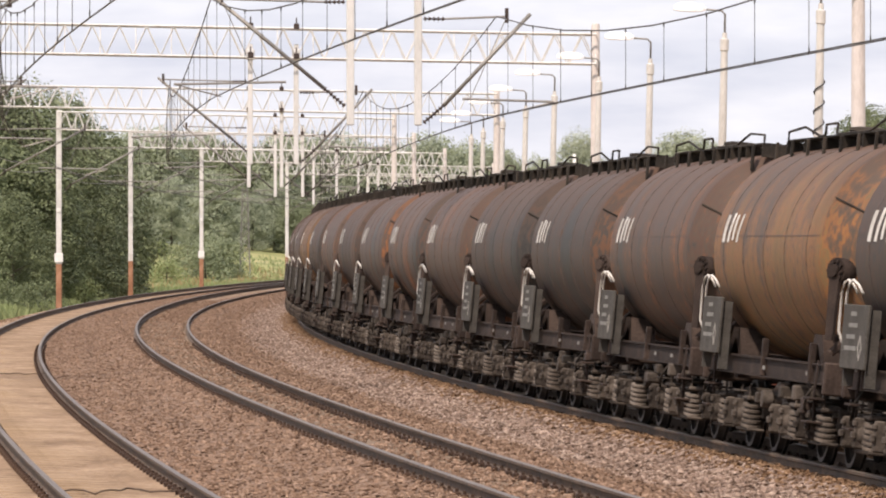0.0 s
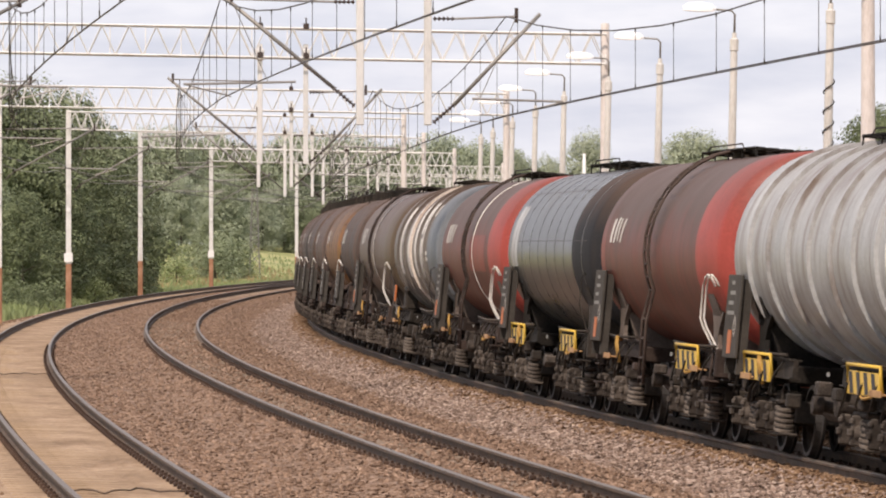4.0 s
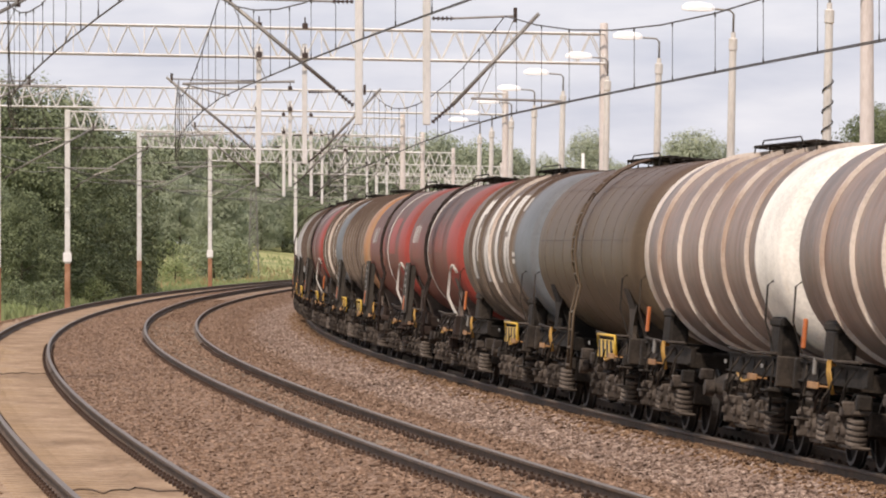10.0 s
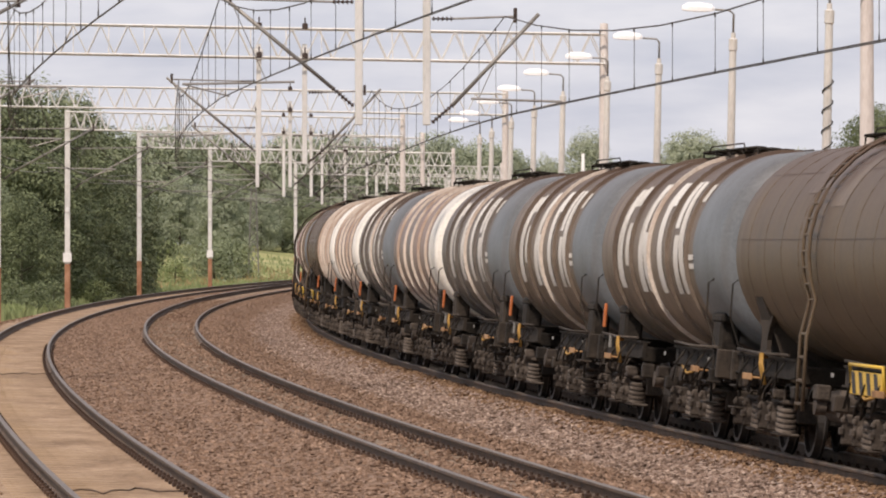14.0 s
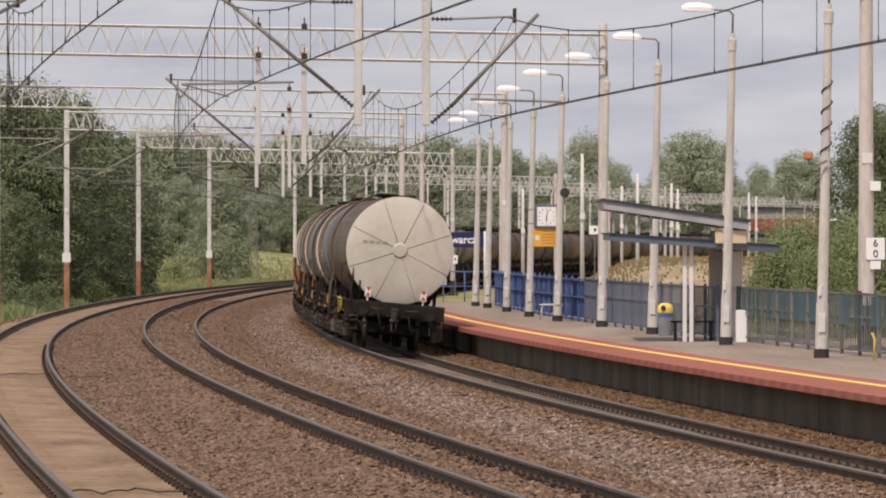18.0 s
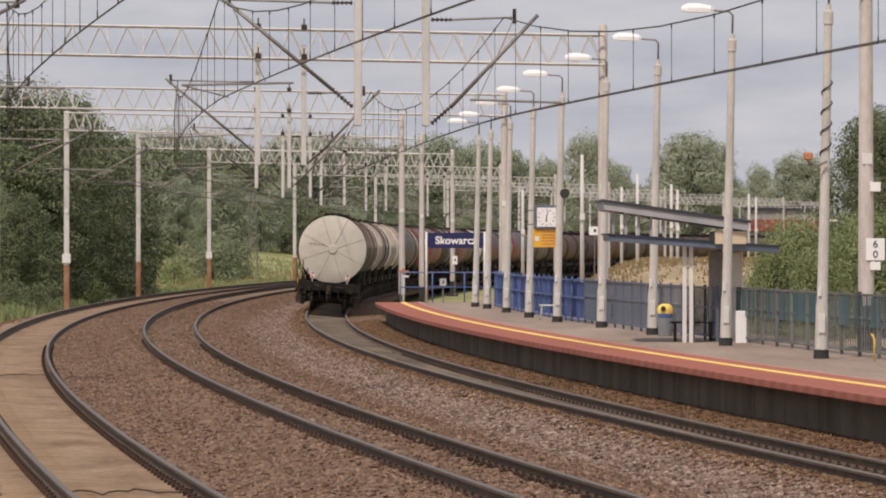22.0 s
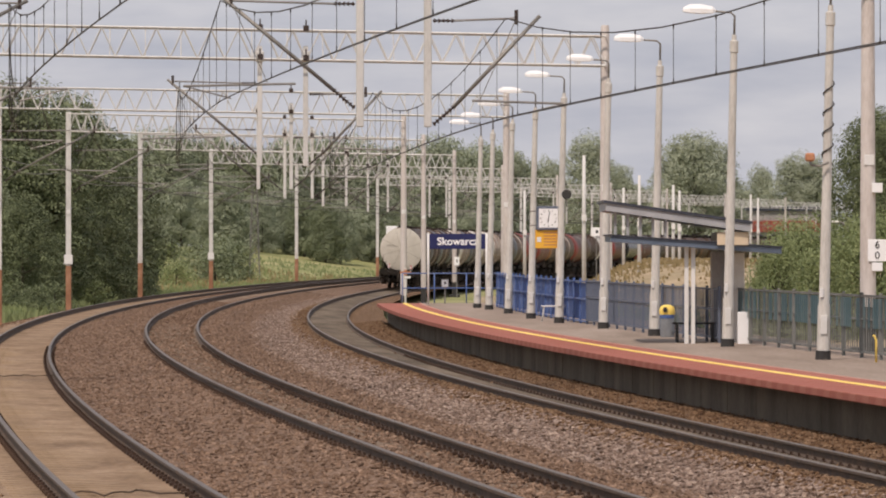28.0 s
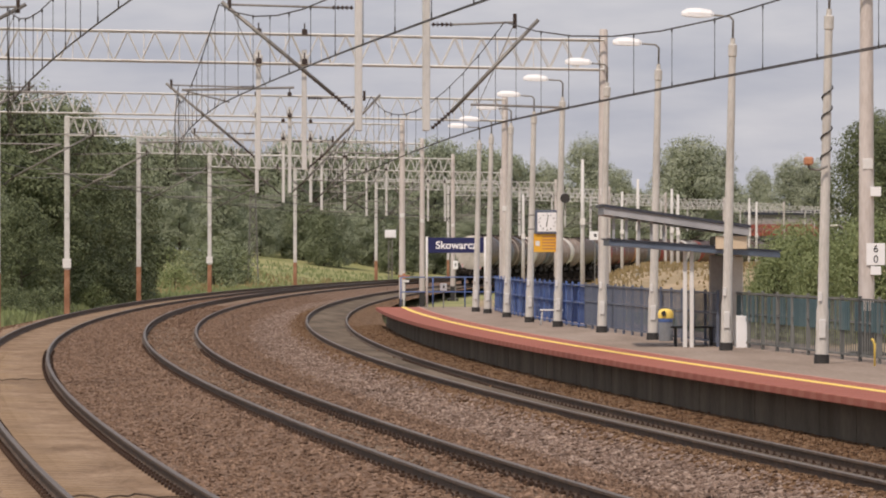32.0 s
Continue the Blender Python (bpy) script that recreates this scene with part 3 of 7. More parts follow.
def build_trees():
    protos = [make_tree("tree", "tall leafy green tree in summer leaf", 1, 10, 3.4, M["leaf_a"], 0.16, 20),
              make_tree("tree", "broad grey-green willow-like tree", 2, 10, 4.2, M["leaf_b"], 0.12, 22),
              make_tree("tree", "dark green bushy tree at the wood's edge", 3, 9, 3.8, M["leaf_a"], 0.1, 20),
              make_tree("tree", "pale green leafy tree", 5, 9, 3.0, M["leaf_b"], 0.2, 16)]
    # first two of the wood have the air's haze in their leaf colour
    wood = [make_tree("tree", "green tree of the distant wood with haze tinted into its leaves", 21, 10, 3.6, M["leaf_d"], 0.1, 24, 130, 0.105), make_tree("tree", "green tree of the distant wood with haze tinted into its leaves", 22, 10, 3.2, M["leaf_d"], 0.12, 22, 130, 0.105),
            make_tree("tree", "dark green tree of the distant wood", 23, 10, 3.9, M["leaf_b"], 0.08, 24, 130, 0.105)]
    bush = [make_tree("bush", "dense low green bush", 7, 3, 2.0, M["leaf_c"], 0.1, 12, 110, 0.085, True),
            make_tree("bush", "rounded grey-green willow bush", 8, 3, 2.2, M["leaf_b"], 0.1, 12, 110, 0.085, True)]
    bush.append(make_tree("bush", "feathery yellow-green shrub behind the railing", 11, 3, 1.6, M["leaf_c"], 0.1, 22, 420, 0.04, True))
    bush.append(make_tree("bush", "dark green bush at the foot of the trees", 9, 3, 2.0, M["leaf_a"], 0.1, 12, 110, 0.085, True))
    # leaves paled further to stand for haze at this depth
    pale = [make_tree("tree", "tree beyond the station with leaf colour paled for haze", 24 + i, 10, 3.5, M["leaf_e"], 0.1, 26, 190, 0.085) for i in range(2)]
    for i, p in enumerate(protos + bush + wood + pale):
        p.matrix_basis = pose(-420 - 30 * i, 900 + 20 * i, -0.9)
    rng = np.random.default_rng(12)
    # (bearing, top, depth, kind, width)
    near = [(40, 165, 300, 0, 1.25), (110, 170, 310, 1, 1.0), (165, 215, 318, 2, 1.05), (-40, 160, 300, 1, 1.2), (10, 250, 285, 2, 1.0), (80, 270, 285, 2, 1.0), (150, 290, 300, 0, 1.1),
            (205, 260, 330, 3, 1.0), (-20, 330, 275, 1, 1.0), (35, 350, 272, 2, 0.9), (215, 330, 330, 2, 0.9)]
    for px, top, d, k, sx in near:
        h = (445 - top) / F_PIX * d + EYE_Z - lie(spot(px, d), d)
        plant(protos[k], spot(px, d), d, lie(spot(px, d), d) - 0.1, h / (10, 10, 9, 9)[k] / 1.02, rng.uniform(0, 360), sx)
    # wood behind
    px = 190
    while px < 930:
        d = rng.uniform(600, 680)
        top = float(np.interp(px, [190, 260, 350, 480, 560, 700, 790, 870, 930], [270, 252, 248, 262, 262, 268, 258, 270, 300])) + rng.uniform(-9, 14)
        h = (445 - top) / F_PIX * d + EYE_Z - lie(spot(px, d), d)
        k = int(rng.integers(0, 3))
        plant(wood[k], spot(px, d), d, lie(spot(px, d), d) - 0.1, h / 10, rng.uniform(0, 360), rng.uniform(0.8, 1.1))
        px += rng.uniform(18, 30)
    px = 180
    while px < 900:
        d = rng.uniform(570, 600)
        h = rng.uniform(5.0, 8.0)
        k = int(rng.integers(0, 3))
        plant(wood[k], spot(px, d), d, lie(spot(px, d), d) - 0.1, h / 10, rng.uniform(0, 360), rng.uniform(0.9, 1.3))
        px += rng.uniform(26, 40)
    # trees beyond the station
    for px, top, d, k, sx in ((905, 280, 900, 3, 1.0), (970, 292, 880, 0, 0.9), (1040, 250, 820, 0, 1.0), (1095, 300, 900, 3, 0.8), (1225, 245, 760, 1, 1.05), (1195, 262, 770, 3, 0.9), (1260, 262, 770, 3, 0.95), (1400, 285, 900, 2, 1.1), (1345, 305, 930, 0, 0.9),
                              (1440, 290, 900, 2, 1.0), (1535, 205, 420, 2, 0.8), (1565, 215, 410, 0, 0.9), (1600, 200, 420, 2, 1.0), (1000, 330, 950, 2, 1.5), (1120, 335, 950, 2, 1.6), (1180, 340, 950, 0, 1.6), (1300, 335, 950, 2, 1.6)):
        h = (445 - top) / F_PIX * d + EYE_Z - lie(spot(px, d), d)
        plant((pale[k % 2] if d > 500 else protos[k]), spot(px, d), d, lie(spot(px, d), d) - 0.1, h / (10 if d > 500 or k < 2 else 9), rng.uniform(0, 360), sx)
    # bushes: below the wood, beside the line, behind the platform fence
    for px, top, d, k in ((300, 436, 520, 0), (345, 432, 500, 1), (395, 428, 480, 1), (265, 450, 470, 0), (310, 468, 430, 0), (375, 440, 450, 1), (405, 436, 470, 1), (20, 505, 262, 3), (60, 510, 258, 3), (-20, 500, 265, 3),
                          (95, 505, 268, 3), (140, 480, 290, 3), (180, 470, 300, 3), (215, 470, 310, 3), (165, 500, 285, 0), (235, 480, 330, 0),
                          (1392, 395, 165, 2), (1425, 385, 160, 2), (1352, 470, 170, 2), (1375, 425, 158, 2), (1470, 420, 162, 2), (1505, 385, 165, 2), (1545, 375, 160, 2), (1335, 500, 168, 2), (1448, 440, 155, 2), (1590, 380, 160, 2)):
        z = lie(spot(px, d), d) - 0.1
        h = (445 - top) / F_PIX * d + EYE_Z - z
        plant(bush[k], spot(px, d), d, z, h / 3.1, rng.uniform(0, 360), 0.75 if d < 200 else 1.2)


def build_verge():
    """Tall weeds beside the line, past counting."""
    rng = np.random.default_rng(31)
    for mat, lo, hi, u0, u1, n, h, lab in ((M["leaf_c"], -12.5, -8.6, 225, 440, 9000, 0.32, "tall green weeds along the outer track"), (M["leaf_c"], 12.6, 15.5, 150, 260, 7000, 0.6, "weeds and tall grass behind the platform fence"), (M["leaf_c"], 14.0, 17.0, 195, 330, 1500, 0.22, "green weeds on the bank"),
                                           (M["leaf_c"], -46.0, -13.0, 330, 560, 9000, 0.26, "tall green grass and weeds of the meadow"), (M["straw"], -30.0, -11.0, 300, 520, 3500, 0.3, "dry grass heads in the meadow"), (M["straw"], 14.0, 32.0, 205, 380, 5000, 0.1, "dry tan grass on the bank")):
        verts, faces = [], []
        for i in range(n):
            u, off = rng.uniform(u0, u1), rng.uniform(lo, hi)
            p = at(u, off)
            z = lie(p.x, p.y)
            hh = h * rng.uniform(0.5, 1.5) * (0.6 + 0.8 * abs(math.sin(u * 0.21 + off)))
            w, lean = rng.uniform(0, 3.14), rng.uniform(-0.25, 0.25)
            dx, dy = 0.07 * math.cos(w), 0.07 * math.sin(w)
            b = len(verts)
            verts += [(p.x - dx, p.y - dy, z - 0.05), (p.x + dx, p.y + dy, z - 0.05), (p.x + dx * 0.8 + lean * hh, p.y + dy, z + hh * 0.6), (p.x + lean * hh * 1.6, p.y, z + hh)]
            faces += [(b, b + 1, b + 2, b + 3)]
        me = bpy.data.meshes.new("weeds")
        me.from_pydata(verts, [], faces)
        me.materials.append(mat)
        tagged(new("weeds", me), lab, "weeds", kind="stuff")


build_trees()
build_verge()


def build_cables():
    """Two thin cables laid across the outer track."""
    for u in (56.5, 108.0):
        bm = bmesh.new()
        pipe(bm, [at(u + 0.35 * math.sin(k * 0.9) + 0.2 * math.sin(k * 2.3), -4.75 + 0.1 * k, -0.195 + 0.012 * math.sin(k * 2.1)) for k in range(16)], 0.011, 6)
        tagged(part("cable", bm, M["rail_side"]), "thin dark cable laid across the track bed", "cable")


build_cables()
# ---- overhead line: portals across the tracks, arms, wires ----
BEAM_TOP, BEAM_LOW = 8.33, 7.5
PORTALS = [101.5, 151, 211, 253, 299, 348, 410, 470, 524, 578, 632, 686, 740, 794, 848, 905]


def insulator(bm, a, b, r=0.055, n=7):
    a, b = Vector(a), Vector(b)
    rod(bm, a, b, 0.018, 6)
    for i in range(n):
        c = a.lerp(b, (i + 0.5) / n)
        d = (b - a).normalized() * 0.022
        rod(bm, c - d, c + d, r, 9, r2=r * 0.45)


def make_portal(right):
    p = empty("catenary_portal", label="white lattice portal carrying the overhead line over three tracks", category="catenary portal", group="catenary portals")
    for x, wide in ((-7.75, 0.12), (right, 0.14)):
        bm = bmesh.new()
        z0 = -0.8 if x < 0 or right < 10 else 0.34
        if x < 0:
            # rolled H section with cleats
            for q in (-1, 1):
                box(bm, x - wide, x + wide, q * 0.1 - 0.012, q * 0.1 + 0.012, z0 + 2.3, 8.75)
            box(bm, x - 0.02, x + 0.02, -0.1, 0.1, z0 + 2.3, 8.75)
            for i in range(6):
                box(bm, x - wide - 0.012, x + wide + 0.012, -0.125, 0.125, z0 + 3.0 + i, z0 + 3.06 + i)
        else:
            lathe(bm, [(z0 + 0.9, wide * 1.15), (z0 + 1.0, wide * 1.12), (8.6, wide * 0.85), (8.65, wide * 0.7)], 12, "Z", (x, 0, 0))
        mast = part("mast", bm, M["mast"] if x < 0 else M["beige"], p)
        bm = bmesh.new()
        box(bm, x - wide - 0.012, x + wide + 0.012, -0.114, 0.114, z0, z0 + (2.3 if x < 0 else 0.95), bevel=0.02)
        box(bm, x - 0.35, x + 0.35, -0.3, 0.3, z0 - 0.3, z0 + 0.12, bevel=0.05)
        part("mast_foot", bm, M["mast_rust"] if x < 0 else M["black"], mast, "rust-red mast foot" if x < 0 else "black-painted mast foot")
        bm = bmesh.new()
        box(bm, x - 0.1, x + 0.1, -0.15, -0.125, 3.95, 4.15, bevel=0.005)
        part("number_plate", bm, M["white"], mast, "small white enamel plate")
    # lattice beam, a little higher over the outer track
    x0, x1, d = -7.75, right, 0.33
    lift = lambda x: 0.34 * (right - x) / (right + 7.75)
    for y in (-d, d):
        for z in (BEAM_TOP, BEAM_LOW):
            bm = bmesh.new()
            box_pts = [(x0, y, z + lift(x0)), (x1, y, z + lift(x1))]
            rod(bm, *box_pts, 0.032, 4)
            part("chord", bm, M["mast"], p)
        bm = bmesh.new()
        n = 26
        for i in range(n):
            xa, xb, xm = x0 + (x1 - x0) * i / n, x0 + (x1 - x0) * (i + 1) / n, x0 + (x1 - x0) * (i + 0.5) / n
            rod(bm, (xa, y, BEAM_LOW + lift(xa)), (xm, y, BEAM_TOP + lift(xm)), 0.017, 4)
            rod(bm, (xm, y, BEAM_TOP + lift(xm)), (xb, y, BEAM_LOW + lift(xb)), 0.017, 4)
        part("lattice_bracing", bm, M["mast"], p)
    for i in range(21):
        x = x0 + (x1 - x0) * i / 20
        bm = bmesh.new()
        for z in (BEAM_TOP, BEAM_LOW):
            rod(bm, (x, -d, z + lift(x)), (x, d, z + lift(x)), 0.02, 4)
        rod(bm, (x, -d, BEAM_LOW + lift(x)), (x, d, BEAM_TOP + lift(x)), 0.016, 4)
        part("cross_frame", bm, M["mast"], p)
    # hanging posts with an arm each; the left mast carries the arm of the outer track
    arms = [(2.45, WIRE_OFF["B"], WIRE_TOP["B"]), (3.74, WIRE_OFF["C"], WIRE_TOP["C"]), (-7.6, WIRE_OFF["A"], WIRE_TOP["A"])]
    for k, (xp, xt, zr) in enumerate(arms):
        if xp > 0:
            bm = bmesh.new()
            box(bm, xp - 0.07, xp + 0.07, -0.08, 0.08, 4.66, 8.05, bevel=0.015)
            box(bm, xp - 0.12, xp + 0.12, -0.12, 0.12, 7.6, 7.9, bevel=0.02)
            post = part("hanging_post", bm, M["mast"], p, "white post hanging from the beam")
            for zz in (BEAM_LOW, BEAM_TOP):
                bm = bmesh.new()
                box(bm, xp - 0.08, xp + 0.08, -0.42, -0.38, zz - 0.02 + lift(xp), zz + 0.14 + lift(xp), bevel=0.01)
                rod(bm, (xp, -0.4, zz + 0.1 + lift(xp)), (xp, -0.4, zz + 0.3 + lift(xp)), 0.022, 6)
                part("beam_clamp", bm, M["insulator"], post, "dark beam clamp")
        s = 1 if xt > xp else -1
        e = xp + s * 0.1
        za, zb = zr + 5.02, zr + 7.05
        bm = bmesh.new()
        insulator(bm, (e, 0, za), (e + s * 0.42, 0, za + 0.36))
        part("insulator", bm, M["insulator"], p, "brown ribbed insulator")
        bm = bmesh.new()
        insulator(bm, (e, 0, zb - 0.05), (e + s * 0.42, 0, zb - 0.05), 0.05, 5)
        part("insulator", bm, M["insulator"], p, "brown ribbed insulator")
        bm = bmesh.new()
        rod(bm, (e + s * 0.4, 0, za + 0.34), (xt + s * (0.45 if k == 1 else 0.15), 0, zb + 0.05), 0.038, 7)
        part("cantilever_tube", bm, M["steel_grey"], p)
        bm = bmesh.new()
        rod(bm, (e + s * 0.4, 0, zb - 0.05), (xt, 0, zb), 0.022, 6)
        part("tie_rod", bm, M["steel_grey"], p)
        bm = bmesh.new()
        zc = zr + 5.48
        xc = xp + (xt - xp) * 0.5
        rod(bm, (xc, 0, zc), (xt + s * 0.9, 0, zc - 0.05), 0.024, 6)
        rod(bm, (xt + s * 0.9, 0, zc - 0.05), (xt, 0, zc - 0.28), 0.015, 5)
        rod(bm, (xt, 0, zb), (xt - s * 0.7, 0, zc), 0.008, 4)
        part("registration_arm", bm, M["steel_grey"], p)
        bm = bmesh.new()
        rod(bm, (xt, 0, zb - 0.12), (xt, 0, zb + 0.16), 0.04, 6)
        part("wire_clamp", bm, M["insulator"], p)
    return p


def build_wires():
    """Messenger, contact wire and droppers of each track, span by span."""
    sup = [-5, 50] + PORTALS
    for t in "ABC":
        run = empty("overhead_wire", label="dark catenary wires with thin droppers over a track", category="overhead wire", group="overhead wires")
        zc, zm = WIRE_TOP[t] + 5.15, WIRE_TOP[t] + 7.05
        drop = {"C": 0.17}.get(t, 0.0)
        for k, (a, b) in enumerate(zip(sup, sup[1:])):
            bm = bmesh.new()
            n = 10
            sway = 0.2 if k % 2 else -0.2
            mess = lambda s: at(a + (b - a) * s, WIRE_OFF[t] + sway * (1 - 2 * s), zm - 4 * 1.05 * s * (1 - s))
            cont = lambda s: at(a + (b - a) * s, WIRE_OFF[t] + sway * (1 - 2 * s), zc - drop * smooth(100, 150, a + (b - a) * s))
            pipe(bm, [mess(i / n) for i in range(n + 1)], 0.012, 4)
            part("messenger_wire", bm, M["wire"], run)
            bm = bmesh.new()
            pipe(bm, [cont(i / n) for i in range(n + 1)], 0.0095, 4)
            pipe(bm, [cont(i / n) + Vector((0.05, 0, 0.03)) for i in range(n + 1)], 0.0095, 4)
            part("contact_wire", bm, M["wire"], run)
            nd = 13 if k < 3 else 9
            for i in range(nd):
                bm = bmesh.new()
                s = (i + 0.5) / nd
                rod(bm, mess(s), cont(s), 0.005, 4)
                rod(bm, cont(s) + Vector((0, 0, 0.08)), cont(s) - Vector((0, 0, 0.01)), 0.01, 5)
                rod(bm, mess(s) + Vector((0, 0, 0.02)), mess(s) - Vector((0, 0, 0.05)), 0.013, 5)
                part("dropper", bm, M["wire"], run)
    # feeder along the left masts, guy wires
    bm = bmesh.new()
    for z, off in ((6.3, -8.3), (5.9, -8.3)):
        pipe(bm, [at(a + (b - a) * s / 6, off, z - 1.2 * (s / 6) * (1 - s / 6)) for a, b in zip(PORTALS[:-1], PORTALS[1:]) for s in range(6)], 0.012, 4)
    tagged(part("feeder_wire", bm, M["steel_grey"]), "thin feeder wires along the masts", "wire")


for right_, us_ in ((12.2, PORTALS[:3]), (8.05, PORTALS[3:])):
    portal = make_portal(right_)
    portal.matrix_basis = stand(us_[0])
    for u_ in us_[1:]:
        copy_thing(portal, stand(u_))
build_wires()
for u_ in (253, 348):
    bm_ = bmesh.new()
    box(bm_, -0.2, 0.2, -0.02, 0.02, -0.22, 0.22, bevel=0.008)
    tagged(part("mast_plate", bm_, M["white"], None, m=stand(u_, -7.75, 1.8) @ pose(0, -0.14, 0)), "white square plate on the mast", "sign")
# ---- platform ----
PLAT_Z, PLAT_END = 0.36, 194.0
EDGE = 6.95
PK = 0.937
BLUE = material("bright_blue_fence_paint", [(0.05, 0.1, 0.27), (0.08, 0.15, 0.36), (0.17, 0.22, 0.37)], 0.65, 0, 1.1, 25, 0.1, 0.1, spread=0.2)
GREYBLUE = material("grey_blue_fence_paint", [(0.085, 0.105, 0.15), (0.13, 0.15, 0.195)], 0.6, 0, 1.5, 25, 0.1, 0.1, spread=0.2)
TEAL = material("teal_fence_paint", [(0.03, 0.085, 0.1), (0.055, 0.12, 0.135), (0.1, 0.15, 0.155)], 0.6, 0, 1.5, 25, 0.1, 0.1, spread=0.3)
NAVY = material("navy_sign_face", [(0.014, 0.018, 0.085), (0.018, 0.024, 0.105)], 0.4, 0, 2, 25, 0, 0.05)
SIGNYELLOW = material("orange_yellow_notice", [(0.75, 0.38, 0.03), (0.82, 0.45, 0.05)], 0.5, 0, 2, 25, 0, 0.05)
GLASSY = material("slate_blue_canopy_edge", [(0.09, 0.125, 0.18), (0.14, 0.18, 0.24)], 0.45, 0, 2, 25, 0, 0.05)
BARGREY = material("dark_grey_brown_bar_paint", [(0.1, 0.105, 0.1), (0.15, 0.155, 0.145), (0.2, 0.2, 0.185)], 0.75, 0, 1.5, 25, 0.1, 0.1, spread=0.3)
CANOPY = material("pale_grey_canopy", [(0.3, 0.31, 0.33), (0.42, 0.43, 0.45)], 0.5, 0, 2, 25, 0, 0.05)
DARKROOF = material("dark_roof_edge", [(0.03, 0.035, 0.05), (0.05, 0.055, 0.075)], 0.5, 0, 2, 25, 0, 0.05)
CREAM = material("cream_render", [(0.6, 0.48, 0.34), (0.7, 0.58, 0.43)], 0.8, 0, 2, 25, 0.1, 0.1)
CONC = material("smooth_grey_concrete", [(0.27, 0.26, 0.25), (0.36, 0.345, 0.33), (0.42, 0.4, 0.38)], 0.85, 0, 1.5, 25, 0.15, 0.2)
# paler than the concrete: light on the pillar's right face put into colour
LITFACE = material("pale_grey_render", [(0.6, 0.57, 0.52), (0.7, 0.67, 0.62), (0.76, 0.73, 0.69)], 0.85, 0, 1.5, 25, 0.15, 0.2)
GREYBIN = material("grey_metal_bin", [(0.16, 0.17, 0.18), (0.22, 0.23, 0.24)], 0.5, 0, 2, 25, 0, 0.05)
DIALBLACK = material("black_dial_print", [(0.015, 0.015, 0.015), (0.025, 0.025, 0.025)], 0.5, 0, 2, 25, 0, 0)
ORANGEBOX = material("orange_brown_housing", [(0.4, 0.16, 0.08), (0.5, 0.23, 0.12)], 0.6, 0, 2, 25, 0, 0.05)


def build_platform():
    plat = empty("platform", label="curved station platform with red coping and yellow line", category="platform", kind="structure")
    us = stations(25, PLAT_END, 3)
    bm = bmesh.new()
    sweep(bm, [(EDGE + 0.4, -0.9), (EDGE + 0.4, PLAT_Z - 0.12), (EDGE + 0.6, PLAT_Z - 0.12), (EDGE + 0.6, -0.9)], us, closed=True)
    part("platform_wall", bm, M["platform_wall"], plat, "dark stained concrete retaining wall")
    bm = bmesh.new()
    box(bm, 0.394, 0.402, -0.004, 0.004, -1.1, -0.125)
    joint = part("wall_joint", bm, M["platform_wall"], plat, "", m=stand(30, EDGE, PLAT_Z))
    for i in range(1, 54):
        again(joint, plat, stand(30 + 3 * i, EDGE, PLAT_Z))
    bm = bmesh.new()
    sweep(bm, [(EDGE + 1.59, PLAT_Z - 0.3), (EDGE + 1.59, PLAT_Z), (EDGE + 5.9, PLAT_Z + 0.02), (EDGE + 5.9, -0.9), (EDGE + 5.7, -0.9)], us, closed=True)
    part("platform_surface", bm, M["asphalt"], plat, "grey asphalt surface")
    bm = bmesh.new()
    sweep(bm, [(EDGE + 0.9, PLAT_Z - 0.02), (EDGE + 0.9, PLAT_Z + 0.006), (EDGE + 1.08, PLAT_Z + 0.006), (EDGE + 1.08, PLAT_Z - 0.02)], us, closed=True)
    part("yellow_line", bm, M["yellow"], plat, "bright yellow safety line")
    bm = bmesh.new()
    sweep(bm, [(EDGE + 1.5, PLAT_Z - 0.02), (EDGE + 1.5, PLAT_Z + 0.008), (EDGE + 1.585, PLAT_Z + 0.008), (EDGE + 1.585, PLAT_Z - 0.02)], us, closed=True)
    part("edge_strip", bm, M["orange_line"], plat, "faded pink border strip")
    bm = bmesh.new()
    box(bm, 0.0, 1.5, -0.498, 0.498, -0.12, 0.0, bevel=0.012)
    slab = part("coping_slab", bm, M["coping"], plat, "", m=stand(25.5, EDGE, PLAT_Z))
    for i in range(1, 168):
        again(slab, plat, stand(25.5 + i, EDGE, PLAT_Z))


